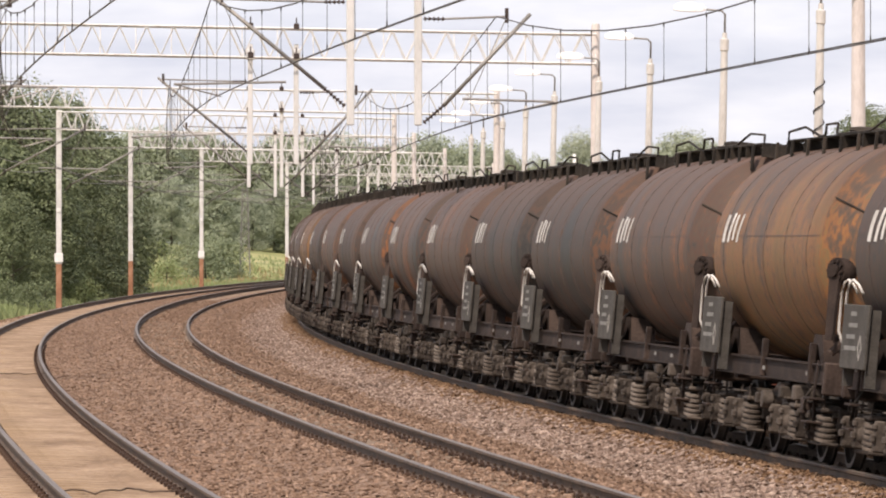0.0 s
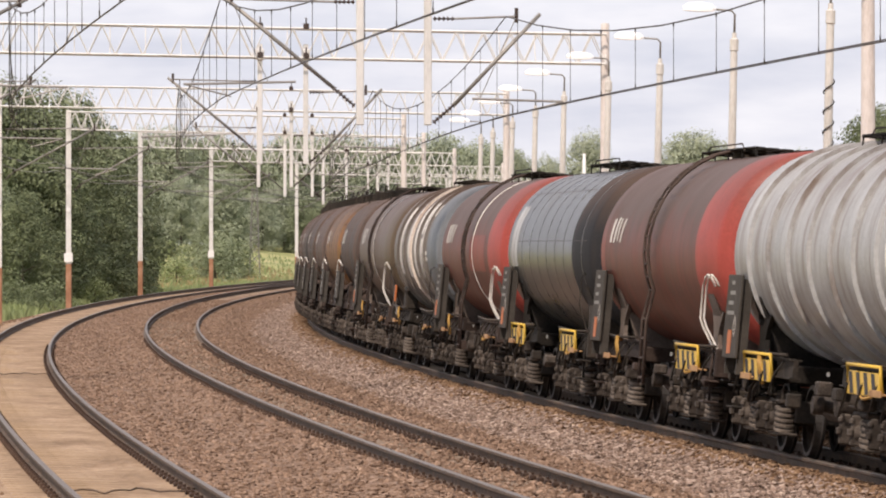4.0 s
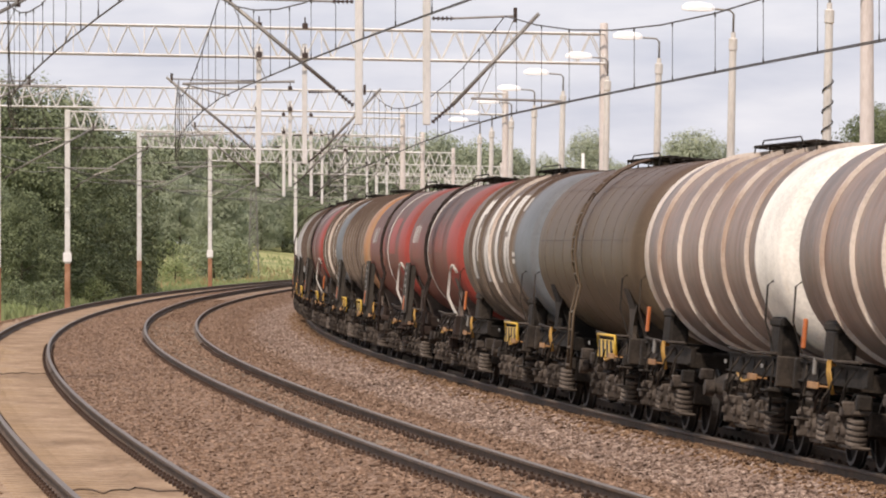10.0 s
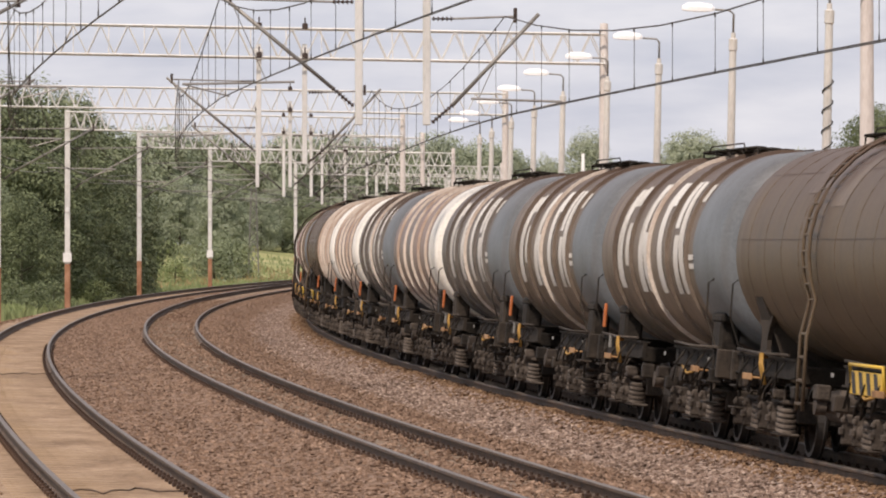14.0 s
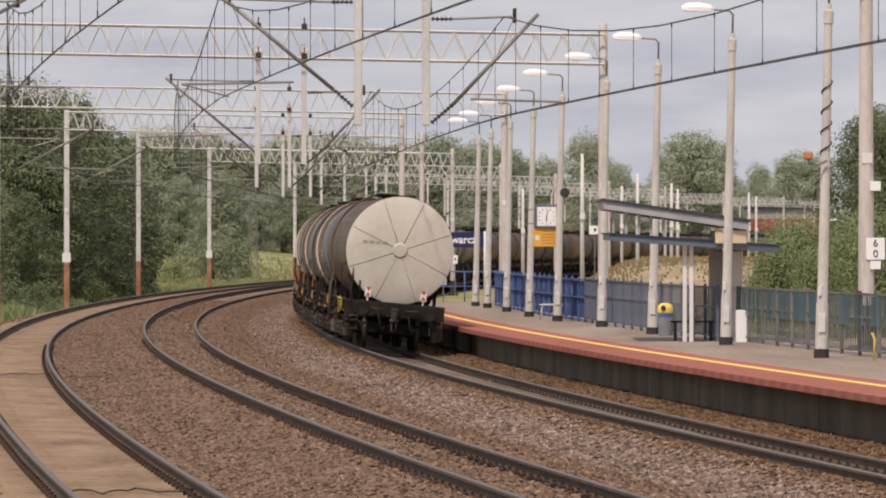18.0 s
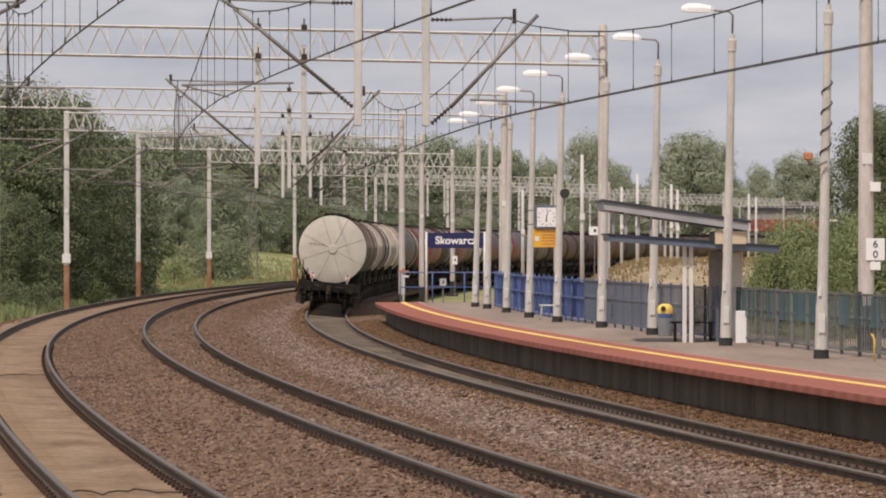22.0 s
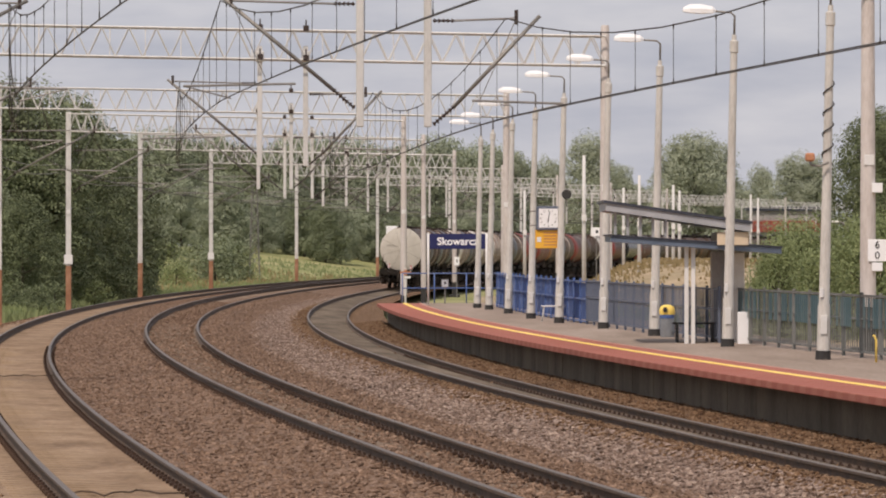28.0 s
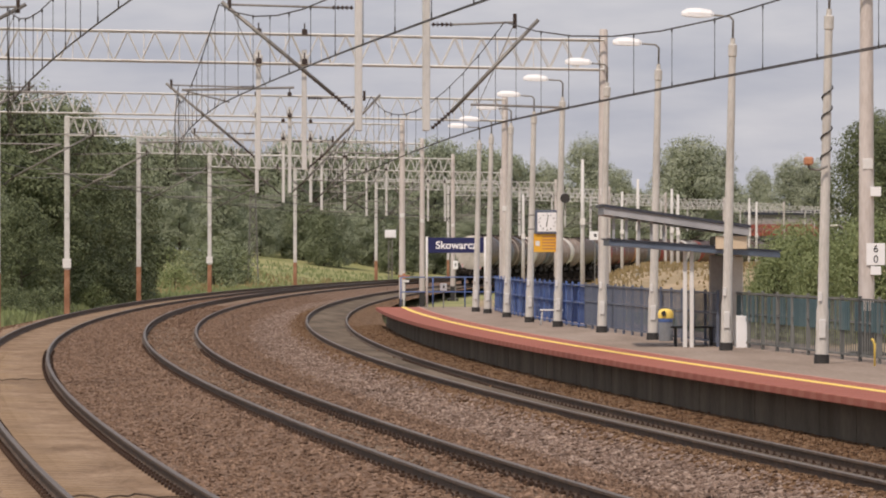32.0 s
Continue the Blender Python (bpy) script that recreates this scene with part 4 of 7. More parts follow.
def make_lamp():
    lamp = empty("platform_lamp", label="tall concrete platform lamp post with white lamp head", category="lamp post", group="platform lamps")
    bm = bmesh.new()
    lathe(bm, [(0.16, 0.128), (1.02, 0.122), (1.1, 0.105), (6.4, 0.076), (6.42, 0.095), (6.66, 0.095), (6.68, 0.055), (6.8, 0.05)], 14, "Z")
    part("pole", bm, M["concrete"], lamp, "tapered grey concrete pole")
    bm = bmesh.new()
    lathe(bm, [(-0.05, 0.15), (0.02, 0.15), (0.18, 0.145), (0.182, 0.135)], 14, "Z")
    part("base", bm, M["black"], lamp, "black-painted base")
    bm = bmesh.new()
    pipe(bm, [(0, 0, 6.8), (0, 0, 7.2), (-0.08, 0, 7.28), (-0.5, 0, 7.3)], 0.025, 6)
    part("arm", bm, M["steel_grey"], lamp)
    bm = bmesh.new()
    rings = []
    for x, w, h0, h1 in ((-0.42, 0.06, 7.27, 7.34), (-0.5, 0.13, 7.25, 7.4), (-0.75, 0.16, 7.24, 7.44), (-1.0, 0.14, 7.25, 7.43), (-1.13, 0.06, 7.27, 7.36)):
        rings.append([bm.verts.new(p) for p in ((x, -w, h0), (x, w, h0), (x, w, (h0 + h1) / 2), (x, w * 0.6, h1), (x, -w * 0.6, h1), (x, -w, (h0 + h1) / 2))])
    for a, b in zip(rings, rings[1:]):
        for k in range(6):
            bm.faces.new((a[k], a[(k + 1) % 6], b[(k + 1) % 6], b[k]))
    bm.faces.new(rings[0][::-1])
    bm.faces.new(rings[-1])
    bmesh.ops.recalc_face_normals(bm, faces=bm.faces)
    part("lamp_head", bm, M["lamp_white"], lamp, "white lamp head")
    bm = bmesh.new()
    box(bm, -0.085, 0.04, -0.15, -0.125, 0.5, 0.86, bevel=0.005)
    part("white_plate", bm, M["white"], lamp, "white painted plate")
    bm = bmesh.new()
    box(bm, -0.11, -0.04, -0.125, -0.1, 1.2, 1.38, bevel=0.005)
    part("white_plate", bm, M["white"], lamp, "small white plate")
    return lamp


def build_fence():
    """Railing behind the platform: panels of posts, rails and bars."""
    for kind, u0, u1, mat, solid, fo in (("teal", 90.3, 112.3, TEAL, False, 11.2), ("grey", 111.6, 139.6, GREYBLUE, False, 10.72), ("blue", 139.6, 179.6, BLUE, True, 10.72)):
        n = round((u1 - u0) / 2)
        lab = {"teal": "teal-painted steel bar railing", "grey": "grey-blue steel bar railing", "blue": "bright blue sheet-panel railing"}[kind]
        fence = empty("fence", label=lab + " behind the platform", category="fence", group="platform railings")
        meshes = {}
        bm = bmesh.new()
        box(bm, -0.03, 0.03, -0.03, 0.03, -0.1, 1.2, bevel=0.006)
        meshes["post"] = bm
        bm = bmesh.new()
        box(bm, -0.02, 0.02, -1.0, 1.0, -0.02, 0.02)
        meshes["rail"] = bm
        bm = bmesh.new()
        if solid:
            x, pts = 0.0, []
            for k in range(20):
                pts.append((0.004 if k % 2 else -0.004, -0.97 + 1.94 * k / 19))
            lo = [bm.verts.new((a, b, 0.12)) for a, b in pts]
            hi = [bm.verts.new((a, b, 1.08)) for a, b in pts]
            for k in range(19):
                bm.faces.new((lo[k], lo[k + 1], hi[k + 1], hi[k]))
            bmesh.ops.solidify(bm, geom=bm.faces[:], thickness=0.006)
        else:
            box(bm, -0.011, 0.011, -0.011, 0.011, 0.1, 1.12)
        meshes["panel" if solid else "bar"] = bm
        bm = bmesh.new()
        box(bm, -0.004, 0.004, -0.1, 0.1, 0.56, 1.1)
        meshes["slat"] = bm
        data = {}
        rng = random.Random(9)
        for k, b in meshes.items():
            me = bpy.data.meshes.new(k)
            me.materials.append(BARGREY if k in ("bar", "rail", "post") and kind == "teal" else mat)
            b.to_mesh(me)
            b.free()
            data[k] = me
        for i in range(n + 1):
            u = u0 + 2 * i
            o = new("post", data["post"])
            o.parent, o.matrix_basis = fence, stand(u, fo, PLAT_Z)
            if i == n:
                break
            for z in ((0.12, 0.72, 1.14) if not solid else (0.08, 0.66, 1.12)):
                o = new("rail", data["rail"])
                o.parent, o.matrix_basis = fence, stand(u + 1, fo - (0.03 if solid else 0), PLAT_Z + z)
            if solid:
                o = new("panel", data["panel"])
                o.parent, o.matrix_basis = fence, stand(u + 1, fo, PLAT_Z)
            else:
                for k in range(1, 8):
                    o = new("bar", data["bar"])
                    o.parent, o.matrix_basis = fence, stand(u + 2 * k / 8, fo, PLAT_Z)
                for k in range(8 if kind == "teal" else 0):
                    if rng.random() < 0.6:
                        o = new("slat", data["slat"])
                        o.parent, o.matrix_basis = fence, stand(u + 2 * (k + 0.5) / 8, fo - 0.022, PLAT_Z)
    # blue hoop railing across the platform's end
    rail = empty("end_railing", label="blue tubular railing at the platform end", category="railing")
    for k in range(4):
        bm = bmesh.new()
        p = at(192.6, EDGE + 0.9 + k * 1.15, PLAT_Z)
        rod(bm, p, p + Vector((0, 0, 1.1)), 0.025, 7)
        part("post", bm, BLUE, rail)
    for z in (0.55, 1.08):
        bm = bmesh.new()
        rod(bm, at(192.6, EDGE + 0.9, PLAT_Z + z), at(192.6, EDGE + 4.4, PLAT_Z + z), 0.022, 7)
        part("rail", bm, BLUE, rail)


def lettered(name, text, size, mat, parent, m, label="", depth=0.004, bold=0.0):
    cu = bpy.data.curves.new(name, "FONT")
    cu.body, cu.size, cu.extrude, cu.offset = text, size, depth, bold
    cu.align_x, cu.align_y = "CENTER", "CENTER"
    ob = bpy.data.objects.new(name, cu)
    me = bpy.data.meshes.new_from_object(ob)
    bpy.data.objects.remove(ob)
    me.materials.append(mat)
    o = new(name, me)
    o.parent, o.matrix_basis = parent, m
    return tagged(o, label) if label else o


def facing(px, py, depth):
    """Pose upright at a bearing and depth, face turned back along the view."""
    k = PK if depth < 210 and abs(depth - 102.6) > 0.1 else 1.0
    d = depth * k
    return pose((px - 784) / F_PIX * d, d, EYE_Z + (445.1 - py) / F_PIX * d) @ Matrix.Scale(k, 4)


def build_signs():
    # station name board
    m = facing(806, 435, 203)
    sign = empty("station_sign", m, label="dark blue station name board on two white posts", category="station sign")
    bm = bmesh.new()
    box(bm, -1.06, 1.06, -0.03, 0.03, -0.29, 0.29, bevel=0.01)
    board = part("board", bm, NAVY, sign)
    lettered("lettering", "Skowarcz", 0.4, M["lamp_white"], board, pose(0.01, -0.036, -0.01, 90), "white station name", bold=0.009)
    for s in (-1, 1):
        bm = bmesh.new()
        rod(bm, (s * 1.1, 0, -2.38), (s * 1.1, 0, 0.32), 0.045, 8)
        part("post", bm, M["white"], sign)
    # clock and yellow notice between two lamp posts
    m = facing(967, 394, 152.2)
    clock = empty("platform_clock", m, label="square white-faced station clock in a grey case", category="clock")
    bm = bmesh.new()
    box(bm, -0.34, 0.34, -0.08, 0.1, -0.34, 0.34, bevel=0.02)
    part("case", bm, GREYBLUE, clock)
    bm = bmesh.new()
    box(bm, -0.27, 0.27, -0.09, -0.075, -0.27, 0.27, bevel=0.005)
    face = part("dial", bm, M["lamp_white"], clock, "white clock face")
    for k in range(12):
        bm = bmesh.new()
        a = 2 * math.pi * k / 12
        rod(bm, (0.2 * math.sin(a), -0.094, 0.2 * math.cos(a)), (0.24 * math.sin(a), -0.094, 0.24 * math.cos(a)), 0.01, 4)
        part("hour_mark", bm, DIALBLACK, face)
    for a, l, r in ((186, 0.13, 0.014), (12, 0.2, 0.01)):
        bm = bmesh.new()
        rod(bm, (0, -0.098, 0), (l * math.sin(radians(a)), -0.098, l * math.cos(radians(a))), r, 4)
        part("hand", bm, DIALBLACK, face)
    for z in (-0.2, 0.2):
        bm = bmesh.new()
        rod(bm, (-0.55, 0.0, z), (0.5, 0.0, z), 0.02, 6)
        part("bracket", bm, M["steel_grey"], clock)
    m = facing(966, 431, 152.2)
    notice = empty("notice_board", m, label="orange-yellow notice board with dark print", category="notice board")
    bm = bmesh.new()
    box(bm, -0.36, 0.36, -0.02, 0.02, -0.26, 0.26, bevel=0.006)
    b = part("board", bm, SIGNYELLOW, notice)
    for k in range(5):
        bm = bmesh.new()
        box(bm, -0.12, 0.3 - 0.05 * (k % 2), -0.024, -0.021, 0.16 - 0.085 * k, 0.19 - 0.085 * k)
        part("print_line", bm, ORANGEBOX, b, "illegible line of print")
    bm = bmesh.new()
    box(bm, -0.31, -0.19, -0.026, -0.021, -0.08, 0.06)
    part("pictogram", bm, M["white"], b)
    bm = bmesh.new()
    rod(bm, (0.0, 0.03, 0.2), (0.0, 0.03, 0.34), 0.02, 6)
    part("hanger", bm, M["steel_grey"], notice)
    # loudspeaker horn on its post
    m = facing(999, 352, 151.6)
    horn = empty("loudspeaker", m, label="dark horn loudspeaker on a lamp post", category="loudspeaker")
    bm = bmesh.new()
    lathe(bm, [(-0.16, 0.13), (-0.15, 0.14), (-0.02, 0.09), (0.12, 0.05), (0.2, 0.05)], 18, "Y")
    part("horn", bm, M["black"], horn)
    bm = bmesh.new()
    rod(bm, (0, 0.1, 0), (0.0, 0.12, -0.35), 0.02, 6)
    part("bracket", bm, M["steel_grey"], horn)
    # small pictogram signs
    for px, py, d, w, h in ((784, 509, 204, 0.13, 0.14), (1052, 418, 250, 0.26, 0.2), (805, 470, 253, 0.12, 0.2)):
        m = facing(px, py, d)
        sg = empty("small_sign", m, label="small white square sign plate", category="sign")
        bm = bmesh.new()
        box(bm, -w, w, -0.015, 0.015, -h, h, bevel=0.006)
        b = part("plate", bm, M["lamp_white"], sg)
        bm = bmesh.new()
        box(bm, -w * 0.15, w * 0.3, -0.02, -0.016, -h * 0.3, h * 0.4)
        part("symbol", bm, DIALBLACK, b)
        bm = bmesh.new()
        zp = at(d, 10)[2] + 0.1 - m.translation.z
        rod(bm, (0, 0.02, h), (0, 0.02, zp - 0.1), 0.025, 6)
        part("post", bm, M["steel_grey"], sg)
    # speed board on the near mast
    m = facing(1549, 451, 102.6)
    sp = empty("speed_board", m, label="white speed board with two black digits", category="sign")
    bm = bmesh.new()
    box(bm, -0.18, 0.18, -0.012, 0.012, -0.21, 0.21, bevel=0.004)
    b = part("plate", bm, M["lamp_white"], sp)
    lettered("digit", "6", 0.2, DIALBLACK, b, pose(0, -0.017, 0.1, 90))
    lettered("digit", "0", 0.2, DIALBLACK, b, pose(0, -0.017, -0.1, 90))
    bm = bmesh.new()
    box(bm, -0.06, 0.06, 0.012, 0.3, -0.06, 0.06)
    part("bracket", bm, M["steel_grey"], sp)
    for py, hh in ((340, 0.09), (480, 0.08)):
        m = facing(1549, py, 102.6)
        bm = bmesh.new()
        box(bm, -0.1, 0.1, -0.01, 0.3, -hh, hh, bevel=0.004)
        tagged(part("mast_plate", bm, M["lamp_white"], None, m=m), "small white plate on the mast", "sign")
    # orange-brown camera housing on the near lamp post
    m = facing(1430, 286, 102.4)
    cb = empty("camera_housing", m, label="orange-brown housing on a bent arm", category="camera")
    bm = bmesh.new()
    box(bm, -0.09, 0.09, -0.1, 0.1, -0.08, 0.08, bevel=0.03)
    part("housing", bm, ORANGEBOX, cb)
    bm = bmesh.new()
    pipe(bm, [(0, 0, -0.08), (0.02, 0, -0.15), (0.2, 0.02, -0.17), (0.36, 0.05, -0.1)], 0.025, 6)
    part("arm", bm, M["steel_grey"], cb)


def build_shelter():
    d = 121.5
    m = facing(1283, 445.1, d)
    m.translation.z = PLAT_Z
    sh = empty("platform_shelter", m, label="concrete-pillar shelter with two slanting canopies", category="shelter")
    bm = bmesh.new()
    box(bm, -0.36, 0.0, -0.3, 0.3, 0, 2.06, bevel=0.02)
    part("pillar", bm, CONC, sh, "smooth grey concrete pillar")
    # pillar's lit right face, added as a separate paler panel set forward
    bm = bmesh.new()
    box(bm, 0.004, 0.36, -0.7, 0.3, 0, 2.03, bevel=0.02)
    part("side_wall", bm, LITFACE, sh, "pale panel added for the pillar's lit right face")
    bm = bmesh.new()
    box(bm, -0.34, 0.36, -2.3, 0.3, 2.2, 2.49, bevel=0.01)
    part("pillar_head", bm, CREAM, sh, "cream rendered block")

    def slab(name, mat, x0, x1, z0, z1, y0, y1, t, label, edge=None):
        bm = bmesh.new()
        v = [bm.verts.new(p) for p in ((x0, y0, z0), (x1, y0, z1), (x1, y1, z1), (x0, y1, z0), (x0, y0, z0 + t), (x1, y0, z1 + t), (x1, y1, z1 + t), (x0, y1, z0 + t))]
        for f in ((3, 2, 1, 0), (4, 5, 6, 7), (0, 1, 5, 4), (1, 2, 6, 5), (2, 3, 7, 6), (3, 0, 4, 7)):
            bm.faces.new([v[i] for i in f])
        return part(name, bm, mat, sh, label)

    slab("lower_canopy", GLASSY, -2.7, 1.1, 2.28, 2.01, -2.2, 2.2, 0.13, "slate-blue edged canopy")
    slab("lower_roofing", DARKROOF, -2.75, 1.13, 2.415, 2.145, -2.24, 2.24, 0.03, "dark roofing felt")
    slab("upper_canopy", CANOPY, -2.82, 0.4, 2.97, 2.5, -2.4, 2.4, 0.17, "pale grey slanting canopy")
    slab("upper_roofing", DARKROOF, -2.87, 0.44, 3.145, 2.675, -2.44, 2.44, 0.06, "dark roof edge")
    for k in range(5):
        bm = bmesh.new()
        x = -2.6 + 0.28 * k
        box(bm, x - 0.03, x + 0.03, -2.2, -2.14, 2.38, 3.0 - 0.04 * k)
        part("strut", bm, CANOPY, sh)
    for x in (-1.0, -0.85):
        bm = bmesh.new()
        box(bm, x - 0.045, x + 0.045, -1.9, -1.8, 0, 2.2, bevel=0.01)
        part("post", bm, M["white"], sh, "white square post")
    bm = bmesh.new()
    box(bm, 0.12, 0.36, -2.3, -2.05, 0, 0.72, bevel=0.01)
    part("white_cabinet", bm, M["lamp_white"], sh, "small white cabinet")
    bench = empty("bench", m @ pose(-0.75, -0.4, 0), label="dark slatted bench under the shelter", category="bench")
    for k in range(3):
        bm = bmesh.new()
        box(bm, -0.5, 0.5, -0.2 + 0.14 * k, -0.08 + 0.14 * k, 0.42, 0.46, bevel=0.008)
        part("slat", bm, M["black"], bench)
    for x in (-0.4, 0.4):
        bm = bmesh.new()
        box(bm, x - 0.03, x + 0.03, -0.18, 0.18, 0, 0.42)
        part("leg", bm, M["black"], bench)


def build_furniture():
    # waste bin with a yellow lid
    m = facing(1177, 600, 128)
    m.translation.z = PLAT_Z
    b = empty("waste_bin", m, label="grey waste bin with a yellow hooded lid", category="waste bin")
    bm = bmesh.new()
    lathe(bm, [(0.0, 0.2), (0.02, 0.24), (0.62, 0.25), (0.64, 0.24)], 18, "Z")
    part("body", bm, GREYBIN, b)
    bm = bmesh.new()
    lathe(bm, [(0.64, 0.26), (0.74, 0.27), (0.76, 0.25)], 18, "Z")
    part("band", bm, BLUE, b, "blue band")
    bm = bmesh.new()
    lathe(bm, [(0.76, 0.27), (0.9, 0.29), (1.02, 0.24), (1.08, 0.12)], 18, "Z")
    lid = part("lid", bm, M["yellow"], b, "yellow hooded lid")
    bm = bmesh.new()
    lathe(bm, [(0.0, 0.09), (0.02, 0.09)], 14, "Y", (-0.08, -0.31, 0.92))
    part("slot", bm, M["black"], lid)
    b.scale = (0.62, 0.62, 0.68)
    # white bench
    m = facing(975, 590, 156)
    m.translation.z = PLAT_Z
    b = empty("bench", m, label="small white metal bench before the blue railing", category="bench")
    for k in range(3):
        bm = bmesh.new()
        box(bm, -0.34, 0.34, -0.2 + 0.14 * k, -0.09 + 0.14 * k, 0.42, 0.46, bevel=0.008)
        part("slat", bm, M["white"], b)
    for x in (-0.26, 0.26):
        bm = bmesh.new()
        pipe(bm, [(x - 0.06, -0.15, 0), (x, -0.15, 0.42), (x, 0.18, 0.42), (x - 0.06, 0.18, 0)], 0.025, 6)
        part("leg", bm, M["white"], b)
    # yellow standpipe by the near mast, concrete plinth
    m = facing(1547, 640, 100)
    m.translation.z = PLAT_Z
    b = empty("standpipe", m, label="thin yellow bent standpipe", category="pipe")
    bm = bmesh.new()
    pipe(bm, [(0, 0, 0), (0, 0, 0.42), (-0.03, 0, 0.5), (-0.06, 0, 0.52)], 0.022, 6)
    part("pipe", bm, M["yellow"], b)
    # orange cross signal and post by the ramp
    m = facing(714, 490, 232)
    b = empty("cross_sign", m, label="orange cross sign above a white plate", category="sign")
    bm = bmesh.new()
    box(bm, -0.24, 0.24, -0.02, 0.02, -0.045, 0.045)
    box(bm, -0.06, 0.06, -0.022, 0.022, -0.13, 0.13)
    part("cross", bm, ORANGEBOX, b)
    bm = bmesh.new()
    box(bm, -0.05, 0.22, -0.02, 0.02, -0.26, -0.16)
    part("plate", bm, M["white"], b)
    bm = bmesh.new()
    rod(bm, (0, 0.05, 0.2), (0, 0.05, -2.2), 0.05, 8)
    part("post", bm, M["concrete"], b)
    # signal head seen from behind, beyond the tracks
    m = facing(690, 415, 470)
    b = empty("rail_signal", m, label="white-backed signal head on a grey lattice post", category="signal")
    bm = bmesh.new()
    box(bm, -0.5, 0.5, -0.15, 0.15, -0.35, 0.35, bevel=0.05)
    part("head", bm, M["lamp_white"], b)
    bm = bmesh.new()
    for x in (-0.15, 0.15):
        rod(bm, (x, 0, -0.35), (x, 0, -4.2), 0.05, 5)
    for k in range(8):
        rod(bm, (-0.15, 0, -0.5 - 0.45 * k), (0.15, 0, -0.9 - 0.45 * k), 0.025, 4)
    for x in (-0.6, 0.6):
        rod(bm, (x, 0, 0.3), (x * 1.05, 0, 0.75), 0.03, 4)
    part("post", bm, M["steel_grey"], b)
    # slim poles beyond the fence
    for px, top, base, d in ((1030, 283, 514, 262), (1128, 318, 500, 300), (1188, 335, 492, 330), (1199, 345, 490, 335), (1325, 352, 486, 420), (1338, 358, 484, 425), (925, 345, 502, 330), (1100, 340, 490, 360)):
        m = facing(px, base, d)
        h = (base - top) / F_PIX * d
        b = empty("line_pole", m, label="slim pale pole beyond the platform fence", category="pole", group="slim poles")
        bm = bmesh.new()
        rod(bm, (0, 0, -1.0), (0, 0, h), 0.13, 8, r2=0.08)
        part("pole", bm, M["mast"], b)
        bm = bmesh.new()
        box(bm, -0.12, 0.12, -0.2, -0.17, h * 0.5, h * 0.5 + 0.3)
        part("plate", bm, M["white"], b)
    # lattice tower behind the outer track
    m = facing(447, 445, 480)
    m.translation.z = 0.8
    b = empty("lattice_mast", m, label="grey steel lattice mast at the wood's edge", category="mast")
    for sx in (-1, 1):
        for sy in (-1, 1):
            bm = bmesh.new()
            rod(bm, (sx * 0.45, sy * 0.45, -1), (sx * 0.22, sy * 0.22, 6.8), 0.05, 4)
            part("leg", bm, M["steel_grey"], b)
    bm = bmesh.new()
    for k in range(9):
        z0, z1 = 0.75 * k, 0.75 * (k + 1)
        a, c = 0.43 - 0.025 * k, 0.43 - 0.025 * (k + 1)
        for p, q in (((-a, -a, z0), (c, -c, z1)), ((a, -a, z0), (-c, -c, z1)), ((-a, a, z0), (c, c, z1)), ((-a, -a, z0), (-c, c, z1)), ((a, -a, z0), (c, c, z1))):
            rod(bm, p, q, 0.03, 4)
    part("bracing", bm, M["steel_grey"], b)
    # low building with a red fascia, far off
    d = 780
    m = facing(1385, 425, d)
    b = empty("far_building", m, label="low grey building with a red fascia", category="building")
    bm = bmesh.new()
    box(bm, -5.2, 5.2, 0, 8, -3.5, 3.6)
    part("wall", bm, CONC, b)
    bm = bmesh.new()
    box(bm, -5.3, 5.3, -0.3, 8.3, 0.55, 2.2)
    part("fascia", bm, material("dull_red_fascia", [(0.3, 0.06, 0.04), (0.38, 0.1, 0.07)], 0.7), b, "dull red fascia band")
    bm = bmesh.new()
    box(bm, -5.4, 5.4, -0.4, 8.4, 3.6, 4.2)
    part("roof", bm, DARKROOF, b)
    for k in range(4):
        bm = bmesh.new()
        box(bm, -4.2 + 2.3 * k, -2.9 + 2.3 * k, -0.05, 0.1, -1.6, 0.1)
        part("window", bm, DARKROOF, b)
    # curved street lamp among the far trees
    m = facing(1497, 500, 300)
    b = empty("street_lamp", m, label="curved grey street lamp among trees", category="street lamp")
    bm = bmesh.new()
    pipe(bm, [(0, 0, -1), (0, 0, 2.6), (-0.1, 0, 2.95), (-0.35, 0, 3.12), (-0.6, 0, 3.15)], 0.05, 7)
    part("pole", bm, M["steel_grey"], b)
    bm = bmesh.new()
    box(bm, -0.9, -0.5, -0.12, 0.12, 3.1, 3.22, bevel=0.04)
    part("lamp_head", bm, M["lamp_white"], b)


build_platform()
LAMP_TALL = (0.935, 0.93, 0.92, 0.911, 0.899, 0.877, 0.869, 0.855, 0.84)
lamp_ = make_lamp()
spots_ = [(1453, 645), (1284, 622), (1154, 603), (1064, 590), (986, 580), (936, 572), (896, 563), (862, 556), (841, 553)]
for i_, (px_, py_) in enumerate(spots_):
    d_ = F_PIX / ((py_ - 445.1) / (EYE_Z - PLAT_Z))
    m_ = pose((px_ - 784) / F_PIX * d_, d_, PLAT_Z, 0, 1.25, 6)
    post_ = lamp_ if i_ == 0 else copy_thing(lamp_, m_)
    post_.matrix_basis = m_ @ Matrix.Diagonal((PK, PK, LAMP_TALL[i_], 1))
bm_ = bmesh.new()
pipe(bm_, [((0.108 - 0.00012 * k) * math.cos(0.42 * k), (0.108 - 0.00012 * k) * math.sin(0.42 * k), 3.75 + 0.026 * k) for k in range(64)], 0.014, 5)
